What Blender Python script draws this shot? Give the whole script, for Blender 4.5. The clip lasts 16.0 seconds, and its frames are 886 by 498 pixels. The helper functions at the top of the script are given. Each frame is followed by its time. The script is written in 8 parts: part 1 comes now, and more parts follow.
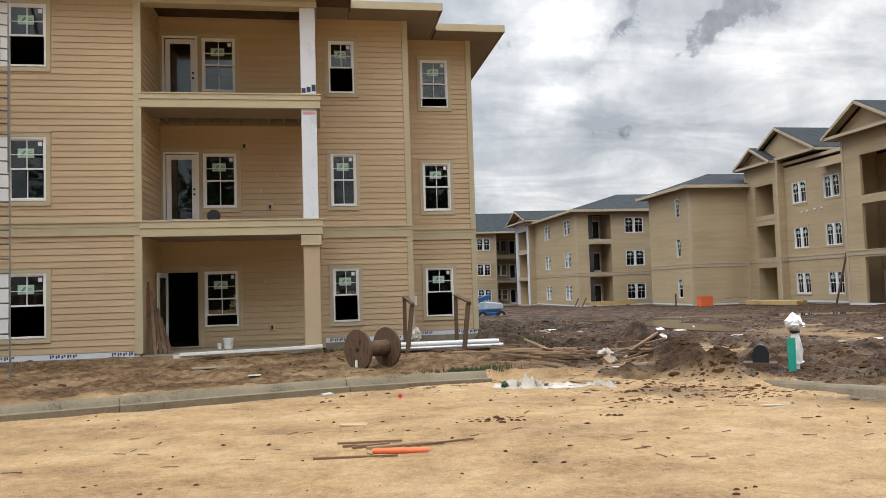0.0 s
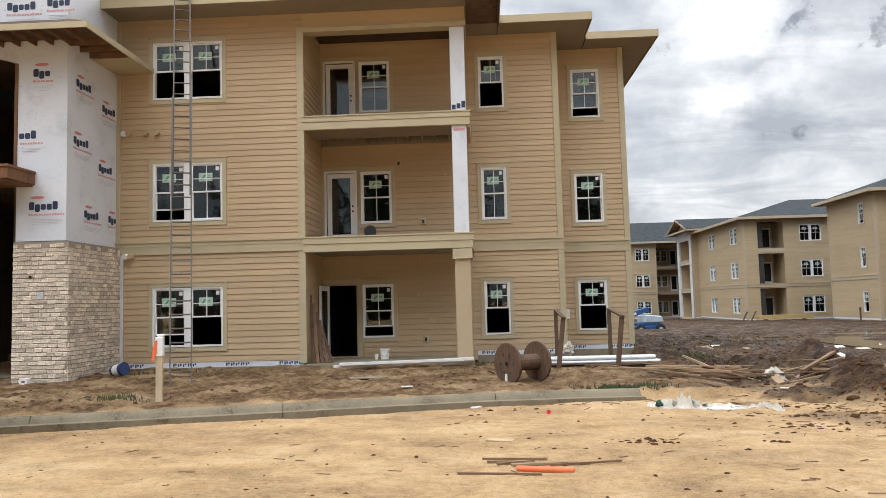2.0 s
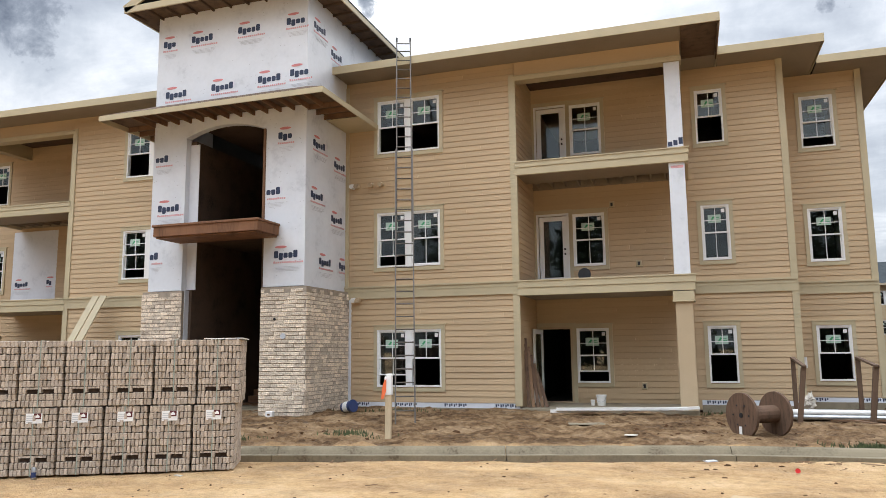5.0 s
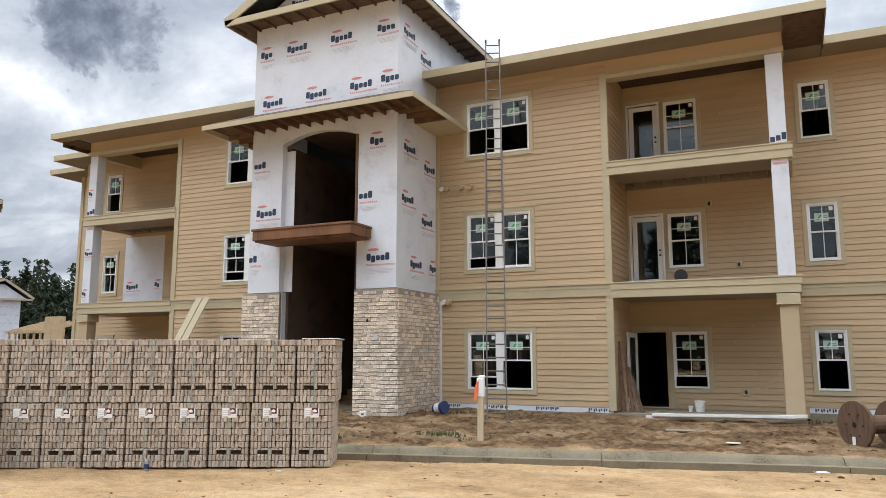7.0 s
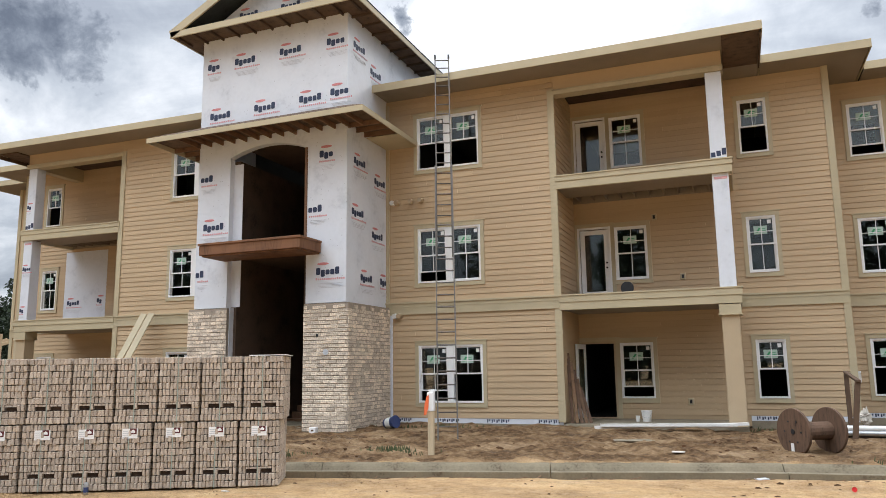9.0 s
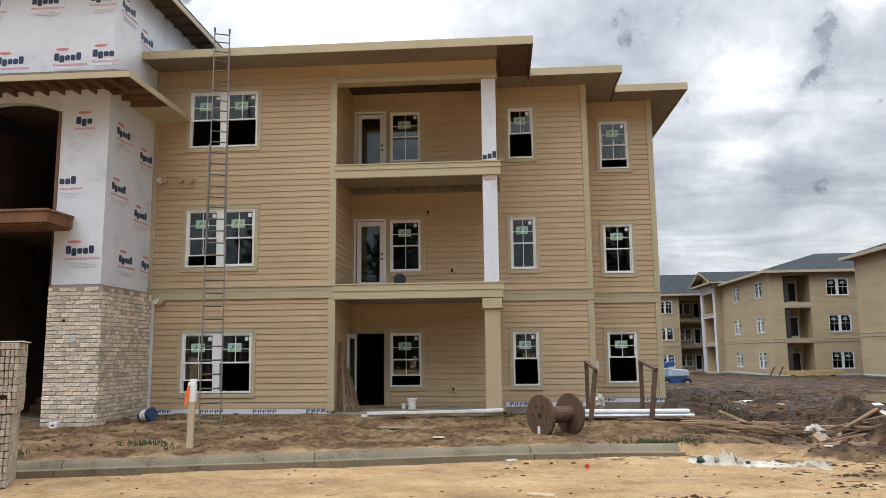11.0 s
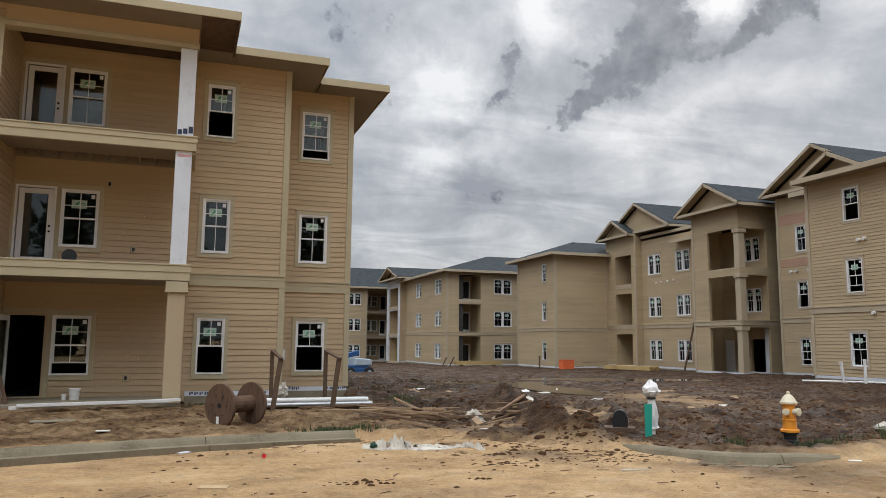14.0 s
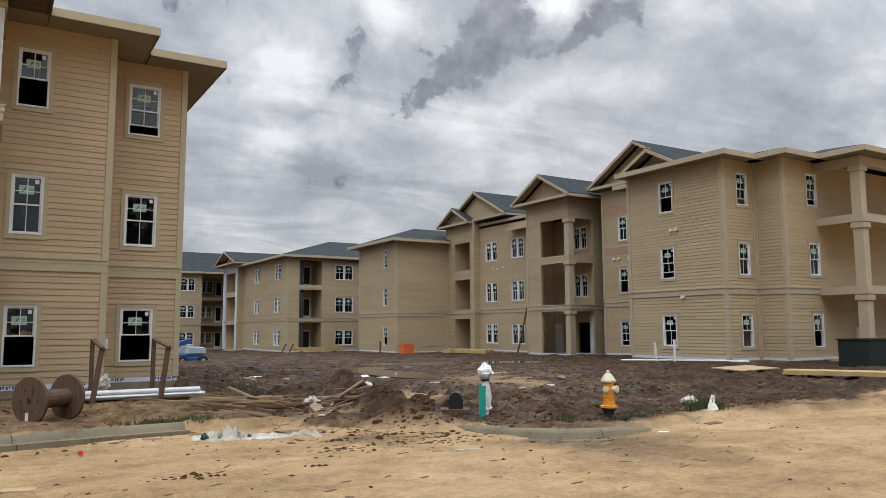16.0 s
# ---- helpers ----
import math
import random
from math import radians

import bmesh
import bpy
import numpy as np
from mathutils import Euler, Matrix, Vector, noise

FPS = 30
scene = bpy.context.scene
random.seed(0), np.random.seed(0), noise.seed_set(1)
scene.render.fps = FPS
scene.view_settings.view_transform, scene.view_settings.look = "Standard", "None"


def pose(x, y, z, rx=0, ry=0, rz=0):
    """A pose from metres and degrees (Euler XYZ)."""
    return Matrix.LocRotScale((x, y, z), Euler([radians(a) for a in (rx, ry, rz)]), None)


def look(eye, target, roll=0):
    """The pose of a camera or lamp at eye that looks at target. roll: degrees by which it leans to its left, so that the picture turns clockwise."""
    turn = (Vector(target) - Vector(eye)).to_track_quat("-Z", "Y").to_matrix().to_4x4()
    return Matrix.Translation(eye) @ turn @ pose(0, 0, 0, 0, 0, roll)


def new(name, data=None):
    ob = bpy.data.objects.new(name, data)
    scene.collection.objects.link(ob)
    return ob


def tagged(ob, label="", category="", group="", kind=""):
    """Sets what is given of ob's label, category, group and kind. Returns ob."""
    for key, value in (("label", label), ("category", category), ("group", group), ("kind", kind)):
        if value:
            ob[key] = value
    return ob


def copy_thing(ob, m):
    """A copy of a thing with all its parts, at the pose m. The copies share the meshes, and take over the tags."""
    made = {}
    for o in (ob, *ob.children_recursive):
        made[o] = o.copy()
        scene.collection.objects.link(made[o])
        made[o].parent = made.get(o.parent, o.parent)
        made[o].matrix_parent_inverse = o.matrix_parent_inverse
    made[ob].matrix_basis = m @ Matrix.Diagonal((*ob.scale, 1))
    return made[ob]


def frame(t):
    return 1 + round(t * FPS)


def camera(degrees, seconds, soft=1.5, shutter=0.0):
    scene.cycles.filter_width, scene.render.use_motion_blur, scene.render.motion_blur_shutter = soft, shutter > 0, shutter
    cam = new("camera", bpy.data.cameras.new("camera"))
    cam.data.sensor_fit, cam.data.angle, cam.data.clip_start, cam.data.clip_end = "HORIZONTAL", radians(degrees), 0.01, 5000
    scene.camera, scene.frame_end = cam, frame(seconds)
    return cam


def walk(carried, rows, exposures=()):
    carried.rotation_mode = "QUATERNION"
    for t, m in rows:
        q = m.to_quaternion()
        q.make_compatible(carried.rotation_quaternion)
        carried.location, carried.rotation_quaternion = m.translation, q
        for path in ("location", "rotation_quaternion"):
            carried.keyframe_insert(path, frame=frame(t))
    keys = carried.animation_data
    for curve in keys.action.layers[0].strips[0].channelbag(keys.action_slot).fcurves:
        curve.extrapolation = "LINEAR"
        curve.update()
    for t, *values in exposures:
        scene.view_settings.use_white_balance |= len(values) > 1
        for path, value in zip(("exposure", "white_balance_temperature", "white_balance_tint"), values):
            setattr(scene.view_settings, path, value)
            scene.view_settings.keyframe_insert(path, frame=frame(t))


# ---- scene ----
cam = camera(61.9, 16.0, soft=0.75)
PATH = [
    (0, (0.098, 0.049, 1.667), (0.416, 2.02, 1.772), -1.7),
    (0.5, (0.149, 0.038, 1.679), (0.362, 2.024, 1.79), -1.5),
    (1, (0.201, 0.031, 1.696), (0.303, 2.024, 1.827), -1.6),
    (1.5, (0.244, 0.051, 1.705), (0.249, 2.047, 1.843), -1.7),
    (2, (0.241, 0.064, 1.711), (0.141, 2.057, 1.858), -1.5),
    (2.5, (0.199, 0.075, 1.712), (-0.006, 2.059, 1.865), -1.2),
    (3, (0.124, 0.076, 1.714), (-0.171, 2.048, 1.877), -1.1),
    (3.5, (0.036, 0.061, 1.714), (-0.332, 2.019, 1.891), -1.2),
    (4, (-0.031, 0.033, 1.713), (-0.491, 1.967, 1.932), -1.0),
    (4.5, (-0.06, 0.024, 1.703), (-0.609, 1.93, 1.959), -0.8),
    (5, (-0.064, 0.042, 1.697), (-0.691, 1.921, 1.972), -0.6),
    (5.2, (-0.071, 0.039, 1.696), (-0.72, 1.909, 1.977), -0.6),
    (7.3, (-0.138, 0.031, 1.683), (-1.002, 1.813, 1.965), -0.1),
    (7.5, (-0.128, 0.01, 1.683), (-0.997, 1.789, 1.965), -0.2),
    (8, (-0.094, 0.002, 1.693), (-0.959, 1.782, 1.985), -0.2),
    (8.2, (-0.083, 0.005, 1.695), (-0.934, 1.789, 2.003), -0.2),
    (10.3, (-0.079, 0.061, 1.724), (-0.464, 2.002, 2.014), -1.2),
    (10.5, (-0.073, 0.065, 1.721), (-0.395, 2.017, 2.012), -1.0),
    (11, (-0.047, 0.07, 1.701), (-0.194, 2.045, 1.982), -0.6),
    (11.5, (-0.051, 0.064, 1.701), (-0.101, 2.045, 1.971), -0.4),
    (12, (-0.028, 0.062, 1.697), (0.051, 2.043, 1.959), 0.2),
    (12.5, (-0.012, 0.095, 1.695), (0.216, 2.067, 1.94), 0.4),
    (13, (0.005, 0.132, 1.704), (0.38, 2.081, 1.951), 0.2),
    (13.5, (0.008, 0.112, 1.714), (0.527, 2.028, 1.964), 0.3),
    (14, (0.009, 0.094, 1.71), (0.66, 1.968, 1.96), 0.5),
    (14.5, (0.015, 0.085, 1.713), (0.768, 1.922, 1.957), 0.5),
    (15, (0.036, 0.1, 1.701), (0.891, 1.894, 1.925), 0.6),
    (15.5, (0.052, 0.111, 1.704), (1.001, 1.858, 1.925), 0.3),
    (16, (0.066, 0.116, 1.706), (1.102, 1.813, 1.919), -0.2),
]
EXPOSURE = [(0, 0.08, 6340, 10), (1.5, 0.16, 6310, 10), (3.5, 0.41, 6140, 10), (5, 0.33, 6090, 10), (8, 0.26, 6040, 10), (10.5, 0.16, 6140, 10), (11.5, -0.08, 6140, 10), (12.5, -0.25, 6240, 10), (14, -0.30, 6270, 10), (16, -0.29, 6170, 10)]
walk(cam, [(t, look(eye, target, roll)) for t, eye, target, roll in PATH], EXPOSURE)

# ---- light ----
world = bpy.data.worlds.new("overcast_sky")
scene.world = world
world.use_nodes = True
wt = world.node_tree
wt.nodes.clear()


def wn(kind, **kw):
    n = wt.nodes.new(kind)
    for k, v in kw.items():
        n.inputs[k].default_value = v
    return n


SUN_AZ, SUN_EL = 40.0, 30.0
ZENITH = 4.5
sky = wt.nodes.new("ShaderNodeTexSky")
sky.sky_type, sky.sun_disc = "NISHITA", False
sky.sun_elevation, sky.sun_rotation = radians(SUN_EL), radians(SUN_AZ)
coord = wt.nodes.new("ShaderNodeTexCoord")
sep = wt.nodes.new("ShaderNodeSeparateXYZ")
wt.links.new(coord.outputs["Generated"], sep.inputs[0])


def wmath(op, a, b=None):
    n = wt.nodes.new("ShaderNodeMath")
    n.operation = op
    for i, v in enumerate((a, b)):
        if v is None:
            continue
        if isinstance(v, (int, float)):
            n.inputs[i].default_value = v
        else:
            wt.links.new(v, n.inputs[i])
    return n.outputs[0]


def wnoise(vec, scale, detail, rough, distort):
    n = wn("ShaderNodeTexNoise", Scale=scale, Detail=detail, Roughness=rough, Distortion=distort)
    wt.links.new(vec, n.inputs["Vector"])
    return n.outputs["Fac"]


def wramp(fac, stops):
    n = wt.nodes.new("ShaderNodeValToRGB")
    e = n.color_ramp.elements
    while len(e) < len(stops):
        e.new(0.5)
    for el, (p, c) in zip(e, stops):
        el.position, el.color = p, (*c, 1)
    wt.links.new(fac, n.inputs[0])
    return n.outputs[0]


def wmix(kind, fac, a, b):
    n = wt.nodes.new("ShaderNodeMix")
    n.data_type, n.blend_type = "RGBA", kind
    for s, v in ((n.inputs[0], fac), (n.inputs[6], a), (n.inputs[7], b)):
        if isinstance(v, (int, float)):
            s.default_value = v
        elif isinstance(v, tuple):
            s.default_value = (*v, 1)
        else:
            wt.links.new(v, s)
    return n.outputs[2]


# an overcast sky: a pale streaky veil with torn darker clouds hanging under it
def bearing(az, el):
    return Vector((math.sin(radians(az)) * math.cos(radians(el)), math.cos(radians(az)) * math.cos(radians(el)), math.sin(radians(el))))


def wsum(*terms):
    out = None
    for v, k in terms:
        one = wmath("MULTIPLY", v, k)
        out = one if out is None else wmath("ADD", out, one)
    return out


zup = wmath("MAXIMUM", sep.outputs[2], 0.0)
compass = wt.nodes.new("ShaderNodeCombineXYZ")          # bearing and height in degrees
wt.links.new(wmath("MULTIPLY", wmath("ARCTAN2", sep.outputs[0], sep.outputs[1]), 57.2958), compass.inputs[0])
wt.links.new(wmath("MULTIPLY", wmath("ARCSINE", sep.outputs[2]), 57.2958), compass.inputs[1])


def warp(vec, scale, amount):
    n = wn("ShaderNodeTexNoise", Scale=scale, Detail=6.0, Roughness=0.62)
    wt.links.new(coord.outputs["Generated"], n.inputs["Vector"])
    v = wt.nodes.new("ShaderNodeVectorMath")
    v.operation = "MULTIPLY_ADD"
    v.inputs[1].default_value = (amount, amount * 0.8, 0)
    wt.links.new(n.outputs["Color"], v.inputs[0])
    v.inputs[2].default_value = (-amount * 0.5, -amount * 0.4, 0)
    w = wt.nodes.new("ShaderNodeVectorMath")
    w.operation = "ADD"
    wt.links.new(vec, w.inputs[0])
    wt.links.new(v.outputs[0], w.inputs[1])
    return w.outputs[0]


wavy = warp(warp(warp(compass.outputs[0], 5.0, 5.0), 15.0, 4.0), 42.0, 2.0)


def bank(az, el, wide, tall, tilt):
    """A bank of cloud round a bearing and height, with the tilt of its long side, in degrees."""
    m = wt.nodes.new("ShaderNodeMapping")
    m.vector_type = "TEXTURE"
    m.inputs["Location"].default_value = (az, el, 0)
    m.inputs["Rotation"].default_value = (0, 0, radians(tilt))
    m.inputs["Scale"].default_value = (wide, tall, 1000)
    wt.links.new(wavy, m.inputs[0])
    d = wt.nodes.new("ShaderNodeVectorMath")
    d.operation = "DOT_PRODUCT"
    wt.links.new(m.outputs[0], d.inputs[0])
    wt.links.new(m.outputs[0], d.inputs[1])
    return wmath("POWER", 2.71828, wmath("MULTIPLY", d.outputs["Value"], -1.0))


lift = wmath("ADD", zup, 0.16)
deck = wt.nodes.new("ShaderNodeCombineXYZ")
wt.links.new(wmath("DIVIDE", sep.outputs[0], lift), deck.inputs[0])
wt.links.new(wmath("DIVIDE", sep.outputs[1], lift), deck.inputs[1])
deck.inputs[2].default_value = 3.4
slant = wt.nodes.new("ShaderNodeMapping")
slant.inputs["Rotation"].default_value = (0, 0, radians(35))
slant.inputs["Scale"].default_value = (0.75, 1.3, 1)
wt.links.new(deck.outputs[0], slant.inputs[0])
streaks = wnoise(slant.outputs[0], 1.6, 8.0, 0.58, 0.5)
broad = wnoise(deck.outputs[0], 0.8, 3.0, 0.5, 0.3)
torn = wnoise(coord.outputs["Generated"], 13.0, 9.0, 0.60, 0.2)
SUNV = bearing(SUN_AZ, SUN_EL)
BANKS = (((34, 21.0, 4.2, 2.0, 25), 0.64), ((36, 25.5, 3.2, 2.8, 60), 0.60), ((42, 21.8, 5.0, 0.9, 18), 0.52), ((49, 25.0, 6.0, 1.6, 8), 0.36), ((30, 17.8, 3.5, 1.0, 35), 0.50),
         ((24.2, 20.4, 1.3, 2.6, -12), 0.52), ((22, 17.2, 2.2, 0.8, 30), 0.26), ((12.5, 24.0, 5.5, 2.3, 0), 0.34), ((13.5, 17.6, 5.0, 1.2, 14), 0.30), ((25, 11.0, 8.0, 0.8, 7), 0.20),
         ((37, 13.6, 7.0, 1.1, 8), 0.18), ((52, 14.5, 9.0, 2.0, 4), 0.20), ((8, 11.5, 5.0, 0.9, 6), 0.16), ((-52, 22.0, 9.0, 4.5, -8), 0.40), ((-24, 26.0, 2.0, 2.2, 0), 0.42), ((-57, 14.0, 7.0, 1.0, 4), 0.16),
         ((27.5, 23.8, 3.0, 2.4, 0), -0.27), ((41, 24.6, 2.6, 1.3, 15), -0.36), ((18.5, 19.5, 3.0, 3.0, 0), -0.24), ((19, 14.0, 7.0, 1.3, 10), -0.22), ((-14, 25.5, 13.0, 4.5, 0), -0.42), ((38, 17.2, 9.0, 1.2, 10), -0.12), ((-56, 17.5, 5.0, 1.3, 0), -0.16))
frayed = wnoise(coord.outputs["Generated"], 30.0, 9.0, 0.62, 0.3)
heavy = wsum(*[(bank(*where), k) for where, k in BANKS if k > 0])
thin = wsum(*[(bank(*where), k) for where, k in BANKS if k < 0])
dark = wmath("ADD", wmath("ADD", wsum((streaks, 1.0), (broad, 0.45), (torn, 0.40), (heavy, 0.35)), thin), -0.54)
veil = wramp(dark, [(0.14, (1.20, 1.19, 1.17)), (0.29, (0.86, 0.865, 0.87)), (0.42, (0.62, 0.645, 0.675)), (0.56, (0.44, 0.465, 0.51))])
cover = wmath("ADD", wsum((heavy, 1.75), (torn, 1.4), (frayed, 0.9), (streaks, 0.5)), -1.60)
mask = wramp(cover, [(0.30, (0, 0, 0)), (0.38, (0.45, 0.45, 0.45)), (0.48, (0.8, 0.8, 0.8)), (0.66, (1, 1, 1))])
msk = wt.nodes.new("ShaderNodeSeparateColor")
wt.links.new(mask, msk.inputs[0])
under = wramp(wsum((torn, 0.5), (frayed, 0.5)), [(0.36, (0.42, 0.44, 0.48)), (0.50, (0.27, 0.295, 0.34)), (0.64, (0.165, 0.185, 0.225))])
tone = wmix("MIX", msk.outputs[0], veil, under)
# an overcast dome grows brighter towards the zenith
glow = wmath("ADD", wmath("ADD", 0.74, wmath("MULTIPLY", zup, 0.55)), wmath("MULTIPLY", wmath("MAXIMUM", wmath("SUBTRACT", zup, 0.50), 0.0), ZENITH))
# unseen side of the dome: dimmed low, raised high, to set the facade light
facing = wmath("MAXIMUM", wsum((sep.outputs[1], -0.80), (sep.outputs[0], -0.58)), 0.0)
south = wmath("MULTIPLY", facing, wmath("MAXIMUM", wmath("SUBTRACT", 1.0, wmath("MULTIPLY", zup, 1.6)), 0.0))
glow = wmath("MULTIPLY", glow, wmath("SUBTRACT", 1.0, wmath("MULTIPLY", south, 0.8)))
glow = wmath("ADD", glow, wmath("MULTIPLY", wmath("MULTIPLY", facing, wmath("MAXIMUM", wmath("SUBTRACT", zup, 0.44), 0.0)), 16.0))
lit = wt.nodes.new("ShaderNodeVectorMath")
lit.operation = "SCALE"
wt.links.new(tone, lit.inputs[0])
wt.links.new(glow, lit.inputs["Scale"])
blue = wt.nodes.new("ShaderNodeVectorMath")
blue.operation = "SCALE"
blue.inputs["Scale"].default_value = 0.10
wt.links.new(sky.outputs[0], blue.inputs[0])
deep = wmix("MIX", 0.93, blue.outputs[0], lit.outputs[0])
ground_side = wmath("LESS_THAN", sep.outputs[2], -0.02)
final = wmix("MIX", ground_side, deep, (0.16, 0.13, 0.10))
bg = wn("ShaderNodeBackground", Strength=1.0)
wt.links.new(final, bg.inputs["Color"])
wout = wt.nodes.new("ShaderNodeOutputWorld")
wt.links.new(bg.outputs[0], wout.inputs["Surface"])

sun = new("sun", bpy.data.lights.new("sun", "SUN"))
sun.data.energy, sun.data.angle, sun.data.color = 0.5, radians(18), (1.0, 0.95, 0.88)
sun.matrix_basis = look(SUNV * 100, (0, 0, 0))
scene.view_settings.exposure = 0.0


# ---- materials ----
MATS = {}


def mat(name, base, rough=0.7, metal=0.0, vary=0.12, scale=6.0, grain=60.0, bump=0.15, dark=None, streak=(1, 1, 1), each=0.0, spec=0.4):
    """Paint or raw stuff with blotches, fine grain and relief. dark: the colour of its stains."""
    if name in MATS:
        return MATS[name]
    m = MATS[name] = bpy.data.materials.new(name)
    m.use_nodes = True
    t = m.node_tree
    b = t.nodes["Principled BSDF"]
    b.inputs["Roughness"].default_value, b.inputs["Metallic"].default_value = rough, metal
    b.inputs["Specular IOR Level"].default_value = spec
    tc = t.nodes.new("ShaderNodeTexCoord")
    mp = t.nodes.new("ShaderNodeMapping")
    mp.inputs["Scale"].default_value = streak
    t.links.new(tc.outputs["Object"], mp.inputs[0])
    n1, n2 = t.nodes.new("ShaderNodeTexNoise"), t.nodes.new("ShaderNodeTexNoise")
    n1.inputs["Scale"].default_value, n1.inputs["Detail"].default_value = scale, 4
    n2.inputs["Scale"].default_value, n2.inputs["Detail"].default_value = grain, 3
    for n in (n1, n2):
        t.links.new(mp.outputs[0], n.inputs["Vector"])
    add = t.nodes.new("ShaderNodeMath")
    add.operation = "MULTIPLY_ADD"
    add.inputs[1].default_value = 0.45
    t.links.new(n2.outputs["Fac"], add.inputs[0])
    t.links.new(n1.outputs["Fac"], add.inputs[2])
    rmp = t.nodes.new("ShaderNodeValToRGB")
    e = rmp.color_ramp.elements
    d = dark or tuple(c * (1 - 2 * vary) for c in base)
    e[0].position, e[0].color = 0.45, (*d, 1)
    e[1].position, e[1].color = 0.85, (*(min(1, c * (1 + vary)) for c in base), 1)
    mid = e.new(0.64)
    mid.color = (*base, 1)
    t.links.new(add.outputs[0], rmp.inputs[0])
    col = rmp.outputs[0]
    if each:
        oi, geo = t.nodes.new("ShaderNodeObjectInfo"), t.nodes.new("ShaderNodeNewGeometry")
        s = t.nodes.new("ShaderNodeMath")
        s.operation = "ADD"
        t.links.new(oi.outputs["Random"], s.inputs[0])
        t.links.new(geo.outputs["Random Per Island"], s.inputs[1])
        fr = t.nodes.new("ShaderNodeMath")
        fr.operation = "FRACT"
        t.links.new(s.outputs[0], fr.inputs[0])
        rg = t.nodes.new("ShaderNodeMapRange")
        rg.inputs[3].default_value, rg.inputs[4].default_value = 1 - each, 1 + each
        t.links.new(fr.outputs[0], rg.inputs[0])
        hv = t.nodes.new("ShaderNodeHueSaturation")
        t.links.new(rg.outputs[0], hv.inputs["Value"])
        t.links.new(col, hv.inputs["Color"])
        col = hv.outputs[0]
    t.links.new(col, b.inputs["Base Color"])
    if bump:
        bp = t.nodes.new("ShaderNodeBump")
        bp.inputs["Strength"].default_value, bp.inputs["Distance"].default_value = bump, 0.01
        t.links.new(add.outputs[0], bp.inputs["Height"])
        t.links.new(bp.outputs[0], b.inputs["Normal"])
    return m


def glass_mat(name, tint, ior=1.50):
    m = MATS[name] = bpy.data.materials.new(name)
    m.use_nodes = True
    b = m.node_tree.nodes["Principled BSDF"]
    b.inputs["Base Color"].default_value = (*tint, 1)
    b.inputs["Transmission Weight"].default_value, b.inputs["Roughness"].default_value, b.inputs["IOR"].default_value = 1.0, 0.01, ior
    return m


SIDING = mat("painted_lap_siding", (0.49, 0.360, 0.216), 0.62, vary=0.05, scale=1.2, grain=40, bump=0.08, each=0.045, streak=(0.4, 1, 3))
SIDING_FAR = mat("painted_lap_siding_older", (0.455, 0.352, 0.215), 0.65, vary=0.06, scale=0.5, grain=30, bump=0.08, each=0.05, streak=(0.4, 1, 3))
TRIM = mat("painted_trim", (0.47, 0.40, 0.258), 0.55, vary=0.05, scale=2, grain=50, bump=0.05)
TRIM_FAR = mat("painted_trim_older", (0.47, 0.385, 0.27), 0.55, vary=0.05, scale=2, grain=50, bump=0.05)
COLUMN = mat("painted_column", (0.46, 0.355, 0.225), 0.6, vary=0.05, scale=2, grain=50, bump=0.05)
# undersides: paint taken darker, part of the eave shade is in it
SOFFIT = mat("soffit_paint_with_shade", (0.26, 0.215, 0.16), 0.7, vary=0.06, scale=1.5, grain=30)
# bare wood toned near-black: the shade of deep places is in the colour
HALL = mat("sheathing_with_shade", (0.075, 0.048, 0.032), 0.85, vary=0.25, scale=2, grain=20)
RAWWOOD = mat("raw_sheathing", (0.17, 0.08, 0.038), 0.75, vary=0.25, scale=3, grain=30, streak=(1, 1, 0.2))
RAFTER = mat("raw_rafter_wood", (0.16, 0.085, 0.045), 0.75, vary=0.22, scale=4, grain=40)
DARKWOOD = mat("weathered_dark_wood", (0.10, 0.062, 0.038), 0.8, vary=0.3, scale=5, grain=50, streak=(1, 1, 0.15))
REELWOOD = mat("weathered_reel_wood", (0.105, 0.062, 0.038), 0.85, vary=0.3, scale=7, grain=50, streak=(1, 3, 0.5))
PALEWOOD = mat("pale_scrap_wood", (0.31, 0.21, 0.12), 0.75, vary=0.2, scale=6, grain=60, streak=(0.2, 1, 1), each=0.2)
BROWNWOOD = mat("brown_scrap_wood", (0.17, 0.10, 0.055), 0.8, vary=0.25, scale=6, grain=60, streak=(0.2, 1, 1), each=0.25)
LUMBER = mat("yellow_lumber", (0.50, 0.36, 0.15), 0.7, vary=0.12, scale=3, grain=30)
VINYL = mat("white_vinyl", (0.80, 0.80, 0.79), 0.4, vary=0.03, scale=3, grain=40, bump=0.02)
WRAP = mat("white_house_wrap", (0.67, 0.695, 0.74), 0.5, vary=0.05, scale=1.6, grain=9, bump=0.5, dark=(0.55, 0.575, 0.62))
INK_BLUE = mat("dark_blue_print", (0.03, 0.042, 0.085), 0.55, vary=0.1, bump=0.0)
INK_RED = mat("red_print", (0.58, 0.22, 0.22), 0.55, vary=0.1, bump=0.0)
INK_PINK = mat("faded_red_print", (0.62, 0.33, 0.34), 0.55, vary=0.1, bump=0.0)
INK_GREY = mat("grey_print", (0.50, 0.51, 0.54), 0.55, vary=0.1, bump=0.0)
BRICK = mat("tumbled_brick", (0.60, 0.51, 0.405), 0.85, vary=0.3, scale=22, grain=80, bump=0.7, dark=(0.22, 0.16, 0.115), each=0.25)
BRICK_RED = mat("tumbled_pallet_brick", (0.41, 0.345, 0.28), 0.88, vary=0.3, scale=24, grain=90, bump=0.6, dark=(0.20, 0.145, 0.11), each=0.19)
